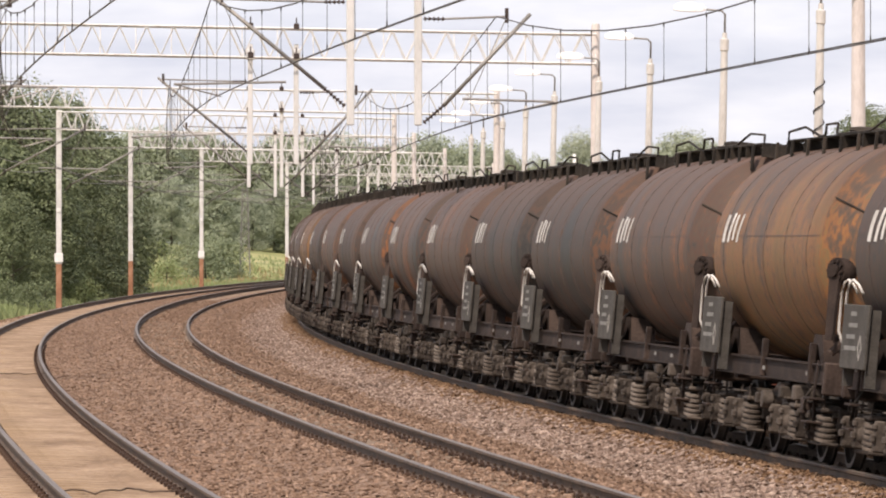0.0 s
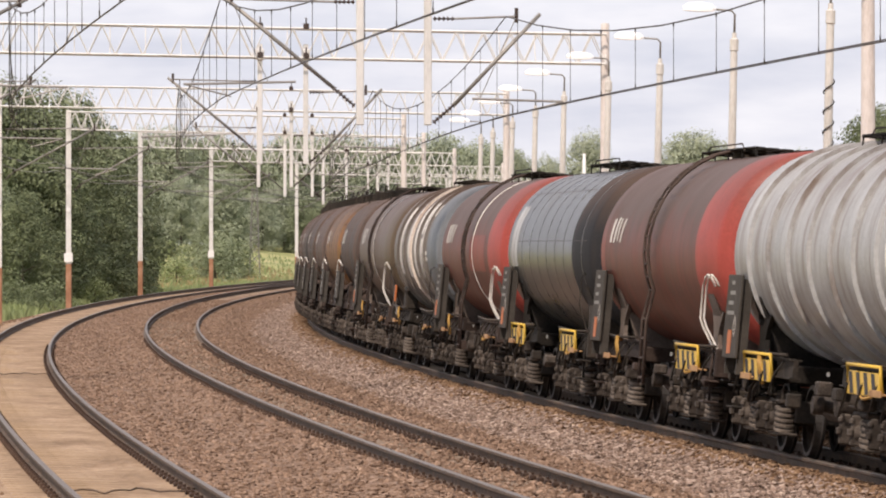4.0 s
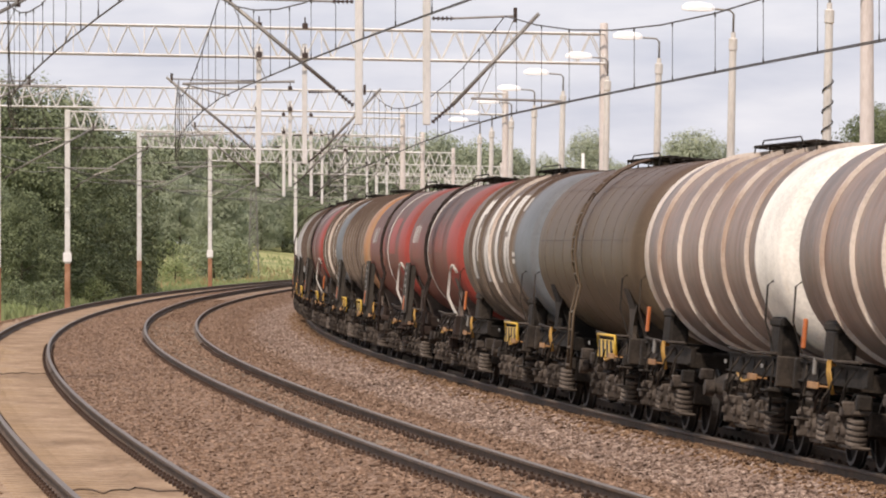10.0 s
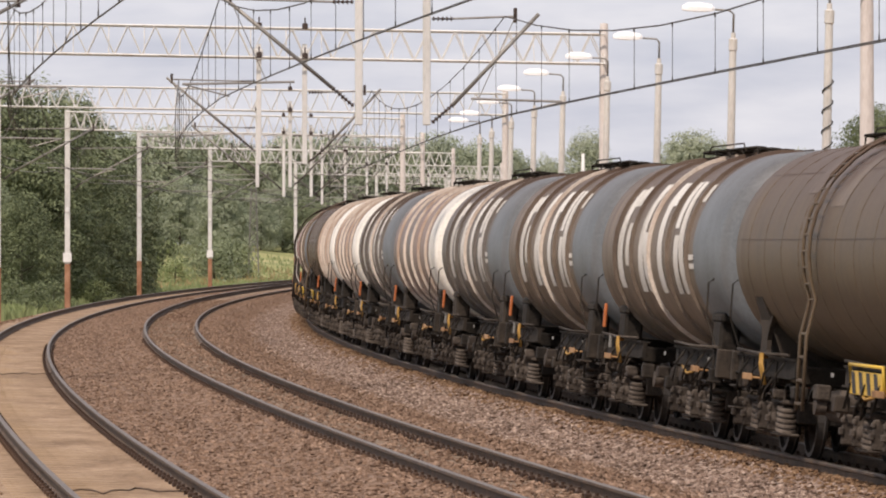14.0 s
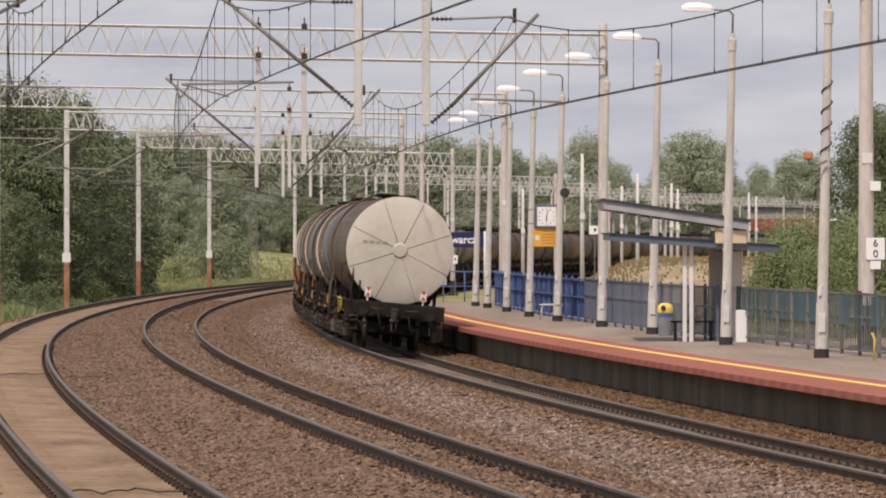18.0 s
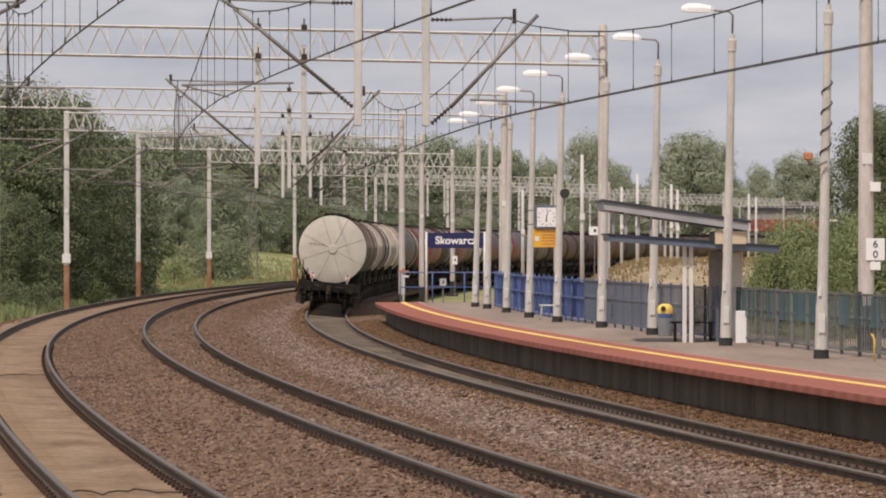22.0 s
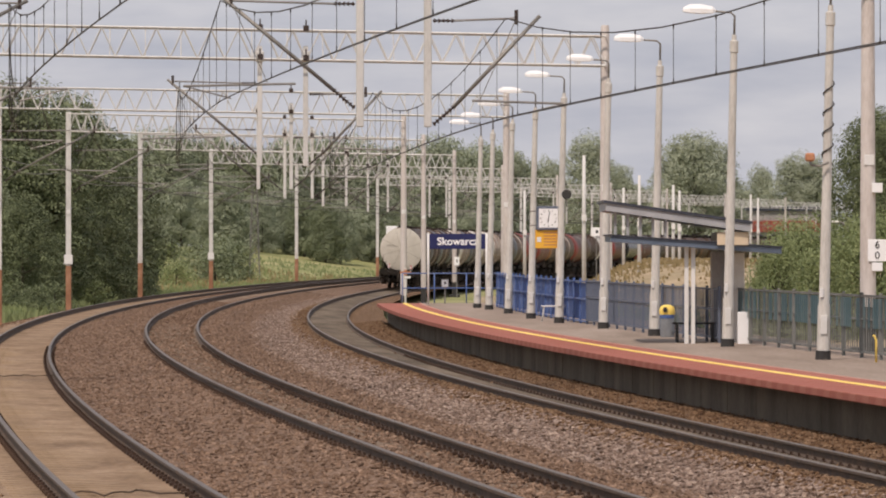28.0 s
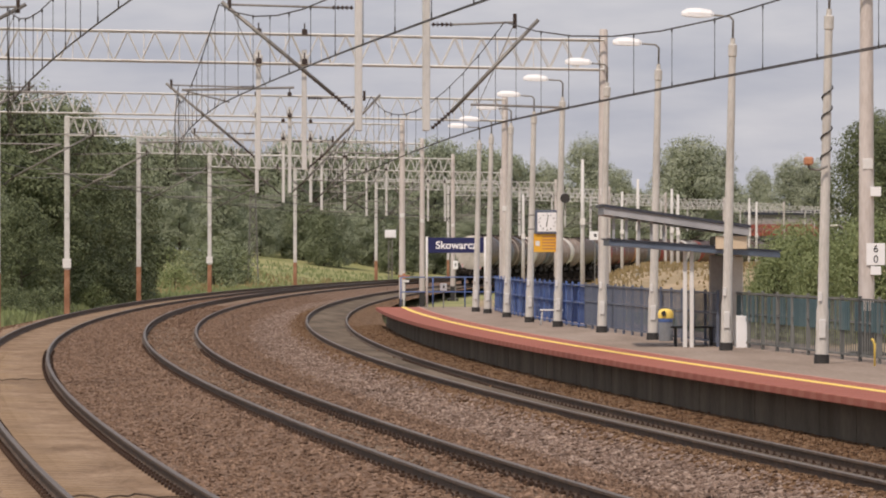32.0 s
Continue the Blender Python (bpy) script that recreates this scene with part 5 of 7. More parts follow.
tagged(part("pole_cable", bm_, M["black"], None, m=lamp_.matrix_basis.copy()), "dark cable wound in a spiral round a lamp post", "cable")
build_fence()
build_signs()
build_shelter()
build_furniture()
build_loose_stones()
build_sleepers()
# ---- the goods train: tank wagons, from the last one forward ----
AXIS_Z, TANK_R = 2.6, 1.4
END_U, SPEED, WS = 151.4, 19.5, 0.955
FR = material("grimy_underframe_steel", [(0.014, 0.012, 0.01), (0.03, 0.0245, 0.0195), (0.056, 0.044, 0.034)], 0.85, 0.1, 3, 30, spread=0.3, gloss=0.25)
FR_BROWN = material("rust_brown_frame", [(0.022, 0.0145, 0.0115), (0.039, 0.0265, 0.021), (0.066, 0.046, 0.037)], 0.86, 0.0, 3, 30, spread=0.3, gloss=0.25)
SADDLE = material("grime_brown_saddle", [(0.075, 0.057, 0.046), (0.115, 0.09, 0.074), (0.16, 0.127, 0.105)], 0.85, 0.0, 2, 30, spread=0.3, gloss=0.25)
SPRING = material("dusty_bogie_steel", [(0.026, 0.02, 0.016), (0.053, 0.043, 0.035), (0.098, 0.08, 0.065)], 0.88, 0.0, 6, 40, spread=0.3, gloss=0.25)
COIL = material("dusty_spring_steel", [(0.075, 0.06, 0.048), (0.125, 0.103, 0.084), (0.19, 0.16, 0.132)], 0.85, 0.0, 6, 40, spread=0.25, gloss=0.25)
WHEEL = material("dark_wheel_steel", [(0.011, 0.009, 0.008), (0.02, 0.016, 0.013)], 0.85, 0.1, 4, 40, gloss=0.15)
TREAD = material("worn_wheel_tread", [(0.035, 0.031, 0.028), (0.07, 0.063, 0.056)], 0.55, 0.4, 4, 40, 0, 0)
BOARD = material("dark_data_board", [(0.045, 0.04, 0.034), (0.08, 0.07, 0.06)], 0.8, 0, 3, 40, gloss=0.15)
OLDBOARD = material("sooty_data_board", [(0.048, 0.044, 0.039), (0.075, 0.069, 0.061), (0.095, 0.088, 0.078)], 0.85, 0, 3, 40, gloss=0.15)
YELLOW = material("yellow_handle_paint", [(0.3, 0.16, 0.03), (0.42, 0.24, 0.05)], 0.6, 0, 4, 40, 0.1, 0.1)
TAN = material("orange_tan_board_paint", [(0.2, 0.095, 0.035), (0.31, 0.16, 0.06), (0.4, 0.23, 0.1)], 0.7, 0, 4, 40, 0.1, 0.1, spread=0.3)
ORANGE = material("orange_label", [(0.4, 0.1, 0.025), (0.5, 0.15, 0.04)], 0.6, 0, 4, 40, 0.05, 0.1)
HAZARD = material("bright_yellow_board", [(0.55, 0.34, 0.04), (0.65, 0.43, 0.06)], 0.55, 0, 4, 40, 0.05, 0.1)
PRINT = material("greyed_print", [(0.15, 0.145, 0.13), (0.24, 0.23, 0.21)], 0.7, 0, 3, 30, 0, 0)
RED = material("signal_red", [(0.5, 0.04, 0.03), (0.6, 0.07, 0.05)], 0.55, 0, 4, 40, 0.05, 0.1)
MARK = material("weathered_white_lettering", [(0.42, 0.39, 0.34), (0.6, 0.57, 0.52), (0.68, 0.66, 0.62)], 0.7, 0, 1.2, 25, 0.05, 0.1, stain=(0.2, 0.16, 0.12), stain_at=(0.56, 0.75))
CAPW = material("cream_tank_end", [(0.47, 0.44, 0.37), (0.55, 0.52, 0.45), (0.6, 0.57, 0.5)], 0.6, 0, 0.9, 30, 0.06, 0.08, stain=(0.3, 0.26, 0.19), stain_at=(0.62, 0.85))
SEAM = material("dull_seam", [(0.27, 0.25, 0.21), (0.35, 0.325, 0.28)], 0.8, 0, 4, 40)


def tank_paint(name, c, dirt=(0.06, 0.043, 0.034), rough=0.5, at_=(0.45, 0.72), soot=0.75, sooty=(3.45, 4.35), clouds=None, gloss=0.22):
    lo = tuple(v * 0.72 for v in c)
    hi = tuple(min(1, v * 1.22) for v in c)
    m = material(name, clouds or [lo, c, hi], rough, 0.0, 0.6 if clouds else 0.7, 22, 0.1, 0.12, stain=dirt, stain_at=at_, dist=0.012, gloss=gloss, stretch=(0.22, 1.0, 0.3) if clouds else (1, 1, 1), own=bool(clouds))
    # settled soot on the upper side, with a ragged edge
    n, l = m.node_tree.nodes, m.node_tree.links
    co = n.new("ShaderNodeTexCoord")
    sep = n.new("ShaderNodeSeparateXYZ")
    l.new(co.outputs["Object"], sep.inputs[0])
    mp = n.new("ShaderNodeMapping")
    mp.inputs["Scale"].default_value = (0.4, 2.0, 0.5)
    l.new(co.outputs["Object"], mp.inputs["Vector"])
    ns = n.new("ShaderNodeTexNoise")
    ns.inputs["Scale"].default_value, ns.inputs["Detail"].default_value = 1.3, 6
    l.new(mp.outputs["Vector"], ns.inputs["Vector"])
    add = n.new("ShaderNodeMath")
    add.operation = "MULTIPLY_ADD"
    add.inputs[1].default_value = 1.3
    l.new(ns.outputs["Fac"], add.inputs[0])
    l.new(sep.outputs["Z"], add.inputs[2])
    rg = n.new("ShaderNodeMapRange")
    rg.inputs["From Min"].default_value, rg.inputs["From Max"].default_value = sooty
    rg.inputs["To Max"].default_value = soot
    l.new(add.outputs[0], rg.inputs["Value"])
    mx = n.new("ShaderNodeMix")
    mx.data_type = "RGBA"
    mx.inputs[7].default_value = (0.078, 0.047, 0.033, 1)
    b = n["Principled BSDF"]
    src = b.inputs["Base Color"].links[0].from_socket
    l.new(rg.outputs["Result"], mx.inputs[0])
    l.new(src, mx.inputs[6])
    l.new(mx.outputs[2], b.inputs["Base Color"])
    return m


P = {"taupe": tank_paint("taupe_grey_tank", (0.185, 0.146, 0.113), (0.085, 0.062, 0.048)), "blue": tank_paint("blue_grey_tank_end", (0.15, 0.166, 0.178), (0.12, 0.115, 0.11), at_=(0.55, 0.85), soot=0.25),
     "slate": tank_paint("slate_tank", (0.165, 0.148, 0.132), (0.085, 0.068, 0.056)), "olive": tank_paint("olive_brown_tank", (0.115, 0.084, 0.055), (0.068, 0.05, 0.035), at_=(0.5, 0.8)),
     "rust": tank_paint("rust_streaked_tank", (0.23, 0.15, 0.11), (0.15, 0.09, 0.065), clouds=[(0.13, 0.118, 0.11), (0.25, 0.18, 0.145), (0.2, 0.185, 0.178), (0.33, 0.22, 0.175), (0.23, 0.2, 0.18), (0.28, 0.185, 0.15)], soot=0.4, gloss=0.4), "whiteend": tank_paint("white_tank_end", (0.8, 0.77, 0.7), (0.58, 0.52, 0.43), at_=(0.62, 0.9), soot=0.15),
     "whiterib": tank_paint("dirty_white_rib", (0.66, 0.58, 0.5), (0.36, 0.24, 0.17), soot=0.2), "red": tank_paint("faded_red_tank", (0.24, 0.06, 0.043), (0.15, 0.055, 0.036), at_=(0.45, 0.78), soot=0.9, sooty=(3.25, 3.75)),
     "redbrown": tank_paint("brownish_red_tank", (0.195, 0.064, 0.048), (0.14, 0.052, 0.036), at_=(0.45, 0.78), soot=0.9, sooty=(3.25, 4.0)), "redend": tank_paint("bright_red_tank_end", (0.32, 0.06, 0.047), (0.24, 0.05, 0.038), at_=(0.55, 0.9), soot=0.4, sooty=(3.45, 4.1)), "maroon": tank_paint("maroon_brown_tank", (0.15, 0.05, 0.035), (0.08, 0.042, 0.03), soot=0.9, sooty=(3.25, 3.75)),
     "orange": tank_paint("rusty_orange_end", (0.42, 0.2, 0.085), (0.3, 0.2, 0.13), soot=0.25), "brown": tank_paint("brown_grey_tank", (0.13, 0.095, 0.075), (0.075, 0.05, 0.04)),
     "silver": tank_paint("pale_silver_tank", (0.36, 0.365, 0.36), (0.17, 0.13, 0.105), 0.4, at_=(0.47, 0.68), soot=0.3), "panel": tank_paint("grey_clad_tank", (0.05, 0.051, 0.05), (0.085, 0.072, 0.043), 0.3, (0.52, 0.8), soot=0.1, gloss=0.5),
     "blackend": tank_paint("black_tank_end", (0.02, 0.02, 0.022), (0.04, 0.034, 0.028), 0.7, (0.6, 0.9)), "old": tank_paint("brown_grimy_tank", (0.095, 0.055, 0.041), (0.055, 0.045, 0.038), 0.6, (0.52, 0.82), clouds=[(0.058, 0.054, 0.05), (0.08, 0.063, 0.054), (0.105, 0.062, 0.047), (0.09, 0.07, 0.055), (0.13, 0.07, 0.048), (0.24, 0.1, 0.045)]),
     "oldorange": tank_paint("orange_rust_patched_tank", (0.25, 0.115, 0.05), (0.09, 0.07, 0.05), 0.6, (0.5, 0.8), clouds=[(0.085, 0.066, 0.052), (0.14, 0.08, 0.05), (0.26, 0.115, 0.046), (0.17, 0.115, 0.056), (0.22, 0.11, 0.048), (0.1, 0.08, 0.06)]), "oldgrey": tank_paint("sooty_grey_tank", (0.075, 0.066, 0.06), (0.09, 0.055, 0.04), 0.6, (0.55, 0.8), clouds=[(0.045, 0.043, 0.041), (0.06, 0.053, 0.048), (0.09, 0.056, 0.044), (0.062, 0.057, 0.052), (0.13, 0.07, 0.045)], gloss=0.15),
     "ringdark": tank_paint("dark_rib", (0.09, 0.08, 0.072), (0.05, 0.04, 0.035))}


def patch(bm, y0, y1, a0, a1, r, n=8, mi=0, y0b=None, y1b=None):
    """A painted field on the tank's left side, between two heights given as angles over the level; slanting where the second pair differs."""
    y0b, y1b = y0 if y0b is None else y0b, y1 if y1b is None else y1b
    rows = []
    for i in range(n + 1):
        s = i / n
        a = math.radians(a0 + (a1 - a0) * s)
        x, z = -r * math.cos(a), AXIS_Z + r * math.sin(a)
        rows.append([bm.verts.new((x, y0 + (y0b - y0) * s, z)), bm.verts.new((x, y1 + (y1b - y1) * s, z))])
    for p, q in zip(rows, rows[1:]):
        f = bm.faces.new((p[0], q[0], q[1], p[1]))
        f.material_index, f.smooth = mi, True


def ring(bm, y, w, r, h, seg=40, a0=0, a1=360):
    """A hoop round the tank."""
    n = seg
    prof = [(y - w / 2, r - 0.01), (y - w * 0.38, r + h), (y + w * 0.38, r + h), (y + w / 2, r - 0.01)]
    rows = []
    for yy, rr in prof:
        rows.append([bm.verts.new((-rr * math.cos(math.radians(a0 + (a1 - a0) * k / n)), yy, AXIS_Z + rr * math.sin(math.radians(a0 + (a1 - a0) * k / n)))) for k in range(n + 1)])
    for p, q in zip(rows, rows[1:]):
        for k in range(n):
            f = bm.faces.new((p[k], q[k], q[k + 1], p[k + 1]))
            f.smooth = False


def bogie_meshes():
    """Meshes of one two-axle bogie with coil springs; x across, y along, z over the rail."""
    res = {}
    bm = bmesh.new()
    for s in (-1, 1):
        x = s * 1.0
        prof = [(-1.32, 0.6), (-1.2, 0.72), (-0.62, 0.74), (-0.4, 0.52), (0.4, 0.52), (0.62, 0.74), (1.2, 0.72), (1.32, 0.6), (1.2, 0.58), (0.66, 0.6), (0.44, 0.36), (-0.44, 0.36), (-0.66, 0.6), (-1.2, 0.58)]
        a = [bm.verts.new((x - 0.05, y, z)) for y, z in prof]
        b = [bm.verts.new((x + 0.05, y, z)) for y, z in prof]
        bm.faces.new(a)
        bm.faces.new(b[::-1])
        for i in range(len(prof)):
            bm.faces.new((a[i], b[i], b[(i + 1) % len(prof)], a[(i + 1) % len(prof)]))
    box(bm, -1.0, 1.0, -0.22, 0.22, 0.42, 0.8, bevel=0.03)
    for y in (-1.28, 1.28):
        box(bm, -1.0, 1.0, y - 0.05, y + 0.05, 0.42, 0.7, bevel=0.02)
    bmesh.ops.recalc_face_normals(bm, faces=bm.faces)
    res["frame"] = bm
    # wheelset: axle and both wheels turned as one body
    bm = bmesh.new()
    side = [(0.1, 0.08), (0.56, 0.09), (0.6, 0.16), (0.63, 0.17), (0.65, 0.38), (0.61, 0.4), (0.61, 0.475), (0.645, 0.475), (0.66, 0.46), (0.74, 0.45), (0.745, 0.4), (0.7, 0.37), (0.69, 0.17), (0.76, 0.13), (0.78, 0.08), (1.02, 0.08)]
    tread = [int(abs(a[0] - 0.7) < 0.06 and a[1] > 0.44) for a in side[:-1]]
    lathe(bm, [(-x, r) for x, r in side[::-1]] + side, 28, "X", (0, 0, 0.46), tread[::-1] + [0] + tread)
    bmesh.ops.remove_doubles(bm, verts=bm.verts[:], dist=0.0005)
    for f in bm.faces:
        f.smooth = False
    res["wheelset"] = bm
    # axle box: casting with ears between two spring cups
    bm = bmesh.new()
    box(bm, -0.15, 0.1, -0.13, 0.13, 0.32, 0.62, bevel=0.04)
    lathe(bm, [(-0.2, 0.08), (-0.19, 0.1), (-0.15, 0.12), (-0.12, 0.12)], 14, "X", (0, 0, 0.46))
    for y, x in ((-0.07, -0.24), (0.47, -0.27)):
        box(bm, x, 0.02, y, y + 0.055, 0.3, 0.66, bevel=0.02)
        box(bm, x - 0.03, x + 0.02, y - 0.03, y + 0.085, 0.42, 0.5, bevel=0.01)
        box(bm, x - 0.015, x + 0.03, y - 0.02, y + 0.075, 0.56, 0.62, bevel=0.01)
    box(bm, -0.12, 0.12, -0.38, 0.45, 0.25, 0.29, bevel=0.015)
    box(bm, -0.14, 0.12, -0.38, 0.45, 0.64, 0.7, bevel=0.02)
    box(bm, -0.2, 0.1, -0.05, 0.45, 0.74, 0.765, bevel=0.01)
    for y in (-0.3, 0.27):
        rod(bm, (-0.1, y, 0.68), (-0.1, y, 0.84), 0.018, 6)
    res["box"] = bm
    # coil spring
    bm = bmesh.new()
    prof = []
    for k in range(5):
        z = 0.3 + k * 0.066
        prof += [(z, 0.085), (z + 0.008, 0.128), (z + 0.04, 0.132), (z + 0.05, 0.085)]
    lathe(bm, prof, 16, "Z", (-0.04, 0, 0))
    bmesh.ops.remove_doubles(bm, verts=bm.verts[:], dist=0.0005)
    for v in bm.verts:
        # the turns climb
        v.co.z += 0.022 * v.co.y / 0.13
    for f in bm.faces:
        f.smooth = False
    res["spring"] = bm
    return res


BOGIE = {}
for key_, bm_ in bogie_meshes().items():
    me_ = bpy.data.meshes.new("bogie_" + key_)
    bm_.to_mesh(me_)
    bm_.free()
    for mm_ in ([WHEEL, TREAD] if key_ == "wheelset" else [{"frame": FR, "box": SPRING, "spring": COIL}[key_]]):
        me_.materials.append(mm_)
    BOGIE[key_] = me_


def add_bogie(w, y, rich=True, plain=False):
    b = new("bogie", BOGIE["frame"])
    b.parent, b.matrix_basis = w, pose(0, y, 0)
    for yy in (-0.9, 0.9):
        o = new("wheelset", BOGIE["wheelset"])
        o.parent, o.matrix_basis = b, pose(0, yy, 0)
        for s in (-1, 1):
            if plain or (s > 0 and not rich):
                continue
            o = new("axle_box", BOGIE["box"])
            o.parent, o.matrix_basis = b, pose(s * 1.06, yy, 0, 0, 0, 0 if s < 0 else 180)
            for d in (-0.24, 0.32):
                if s < 0:
                    o = new("coil_spring", BOGIE["spring"])
                    o.parent, o.matrix_basis = b, pose(s * 1.06, yy + d, 0)
    return b


def lettering(parent, mat, ribs, r):
    """Large worn white paint marks between the ribs: plain slanted strokes and bars."""
    gap = ribs[1] - ribs[0]
    # stretch between ribs, start and width of the stroke as shares of it, slant, lower and upper angle
    for k, f, wd, s, a0, a1 in ((0, 0.12, 0.22, 0.24, -28, 41), (0, 0.5, 0.22, -0.04, -28, 6), (0, 0.56, 0.2, 0.08, 10, 41), (1, 0.1, 0.5, -0.06, 24, 41), (1, 0.3, 0.24, 0.06, -28, 24),
                                (2, 0.1, 0.2, 0.05, -28, 8), (2, 0.42, 0.26, -0.16, -28, 41), (3, 0.58, 0.27, -0.08, -26, 38), (3, 0.14, 0.22, 0.0, -12, 14), (3, 0.2, 0.3, -0.05, 25, 40)):
        bm = bmesh.new()
        y = ribs[k] + f * gap
        patch(bm, y, y + 1.08 * wd * gap, a0, a1, r, 10, 0, y + s * gap, y + (s + 1.08 * wd) * gap)
        part("lettering_stroke", bm, mat, parent)


def make_wagon(label, L, body, rear=None, front=None, ribs=0, rib_mat=None, band=None, letters="", frame=None, ladder=False, board=True, saddle="plate", rear_len=0.17, seams=False, hazard=0, white_rail=False, reflector=False, last=False, old=False, r=TANK_R, patches=(), plain=False):
    frame = frame or FR
    w = empty("tank_wagon", label=label, category="tank wagon", group="tank wagons of the train")
    h = L / 2
    te = h - (0.62 if not old else 0.75)
    # tank shell, painted in stretches: front of the train is +y
    rear, front = rear or body, front or body
    yr, yf = -te + rear_len * 2 * te, te - 0.1 * te
    if old:
        prof = [(-te - 0.1, 0.3), (-te - 0.08, r * 0.62), (-te + 0.34, r * 0.985), (-te + 0.42, r), (yr, r), (yf, r), (te - 0.42, r), (te - 0.34, r * 0.985), (te + 0.08, r * 0.62), (te + 0.1, 0.3)]
        mi = [1, 1, 1, 1, 0, 0, 2, 2, 2]
    else:
        prof = [(-te - 0.16, 0.35), (-te - 0.13, 0.8), (-te - 0.06, 1.18), (-te + 0.04, r * 0.965), (-te + 0.14, r), (yr, r), (yf, r), (te - 0.14, r), (te - 0.04, r * 0.965), (te + 0.06, 1.18), (te + 0.13, 0.8), (te + 0.16, 0.35)]
        mi = [1, 1, 1, 1, 1, 0, 2, 2, 2, 2, 2]
    if last:
        prof[0:5] = [(-te - 0.1, 0.22), (-te - 0.09, 0.8), (-te - 0.05, 1.25), (-te, r * 0.995), (-te + 0.03, r)]
        mi[0:4] = [3, 3, 3, 1]
    bm = bmesh.new()
    lathe(bm, prof, 56, "Y", (0, 0, AXIS_Z), mi)
    tank = part("tank", bm, [P[body], P[rear], P[front], CAPW], w, smooth=False)
    for i in range(ribs):
        y = yr + 0.12 + (te - 0.35 - yr) * (i + 0.2) / ribs
        bm = bmesh.new()
        ring(bm, y, 0.085 if letters == "big" else 0.062, r, 0.055)
        part("rib", bm, P["whiterib" if letters == "big" and i == 2 else rib_mat or body], tank)
    if seams:
        n = 9 if not old else 2 if plain else 5
        for i in range(n):
            y = -te + 0.45 + (2 * te - 0.9) * (i + 0.5) / n
            bm = bmesh.new()
            ring(bm, y, 0.035, r, 0.006)
            part("seam", bm, P[body if not old else "oldgrey"], tank)
        for a in (3, 42) if not old else (5,):
            bm = bmesh.new()
            patch(bm, -te + 0.4, te - 0.4, a, a + 0.35, r + 0.004, 1)
            part("seam", bm, P["oldgrey"], tank)
    if band:
        bm = bmesh.new()
        ring(bm, band[0] * te, band[1], r, 0.012)
        part("painted_hoop", bm, MARK, tank, "thin white painted hoop")
    for y0, y1, a0, a1, pm in patches:
        bm = bmesh.new()
        patch(bm, y0 * te, y1 * te, a0, a1, r + 0.005, 10)
        part("paint_patch", bm, P[pm] if pm in P else {"mark": MARK, "orange": ORANGE}[pm], tank)
    if letters == "big":
        lettering(tank, MARK, [yr + 0.12 + (te - 0.35 - yr) * (i + 0.2) / ribs for i in range(ribs)], r + 0.008)
        bm = bmesh.new()
        patch(bm, yr + 0.1, yr + 0.7, 26, 38, r + 0.008, 4)
        part("lettering_stroke", bm, MARK, tank)
        for k in range(2):
            bm = bmesh.new()
            patch(bm, yr - 0.1, yr + 0.35, -8 - 5 * k, -5 - 5 * k, r + 0.008, 2)
            part("lettering_stroke", bm, MARK, tank)
    elif letters == "small" and not plain:
        yy = te * (0.7 if old else 0.78)
        for k, (wd, sl, a0, a1) in enumerate(((0.2, 0.05, 2, 17), (0.16, 0.12, 2, 18), (0.14, 0.04, 3, 17), (0.15, 0.12, 2, 17))):
            bm = bmesh.new()
            y = yy - 0.33 * k
            patch(bm, y, y + wd, a0, a1, r + 0.008, 4, 0, y - sl, y - sl + wd)
            part("lettering_stroke", bm, MARK, tank)
    # top: walkway, rails, dome
    zt = AXIS_Z + r
    bm = bmesh.new()
    wl = te * (0.95 if old else 0.42)
    if old:
        for x in (-0.42, -0.14, 0.14, 0.42):
            box(bm, x - 0.09, x + 0.09, -wl, wl, zt + 0.07, zt + 0.095, bevel=0.005)
        for i in range(7):
            y = -wl + 2 * wl * i / 6
            box(bm, -0.52, 0.52, y - 0.018, y + 0.018, zt - 0.1, zt + 0.07)
    else:
        # light grating on thin legs
        for x in (-0.4, -0.2, 0.0, 0.2, 0.4):
            box(bm, x - 0.07, x + 0.07, -wl, wl, zt + 0.06, zt + 0.08)
        for i in range(5):
            y = -wl + 2 * wl * i / 4
            rod(bm, (-0.47, y, zt + 0.055), (0.47, y, zt + 0.055), 0.014, 5)
            for x in (-0.45, 0.45):
                rod(bm, (x, y, zt - 0.12), (x, y, zt + 0.07), 0.013, 5)
    walkway = part("walkway", bm, FR, w, "dark steel roof walkway")
    for x in (-0.5, 0.5):
        bm = bmesh.new()
        if old:
            # sloping end rails joined by a low bar, and a hoop at the dome
            pipe(bm, [(x, -wl, zt + 0.06), (x, -wl, zt + 0.2), (x, -wl * 0.7, zt + 0.24), (x, -wl * 0.42, zt + 0.1), (x, 0.5, zt + 0.1), (x, 0.52, zt + 0.24), (x, 1.28, zt + 0.24), (x, 1.3, zt + 0.1),
                      (x, wl * 0.42, zt + 0.1), (x, wl * 0.7, zt + 0.24), (x, wl, zt + 0.2), (x, wl, zt + 0.06)], 0.017, 6)
        else:
            y1 = wl * 0.7
            pipe(bm, [(x, -y1, zt + 0.02), (x, -y1 + 0.25, zt + 0.13), (x, y1 - 0.25, zt + 0.13), (x, y1, zt + 0.02)], 0.011, 6)
        part("hand_rail", bm, FR, walkway)
    dl = 0.22 if old else 0.12
    bm = bmesh.new()
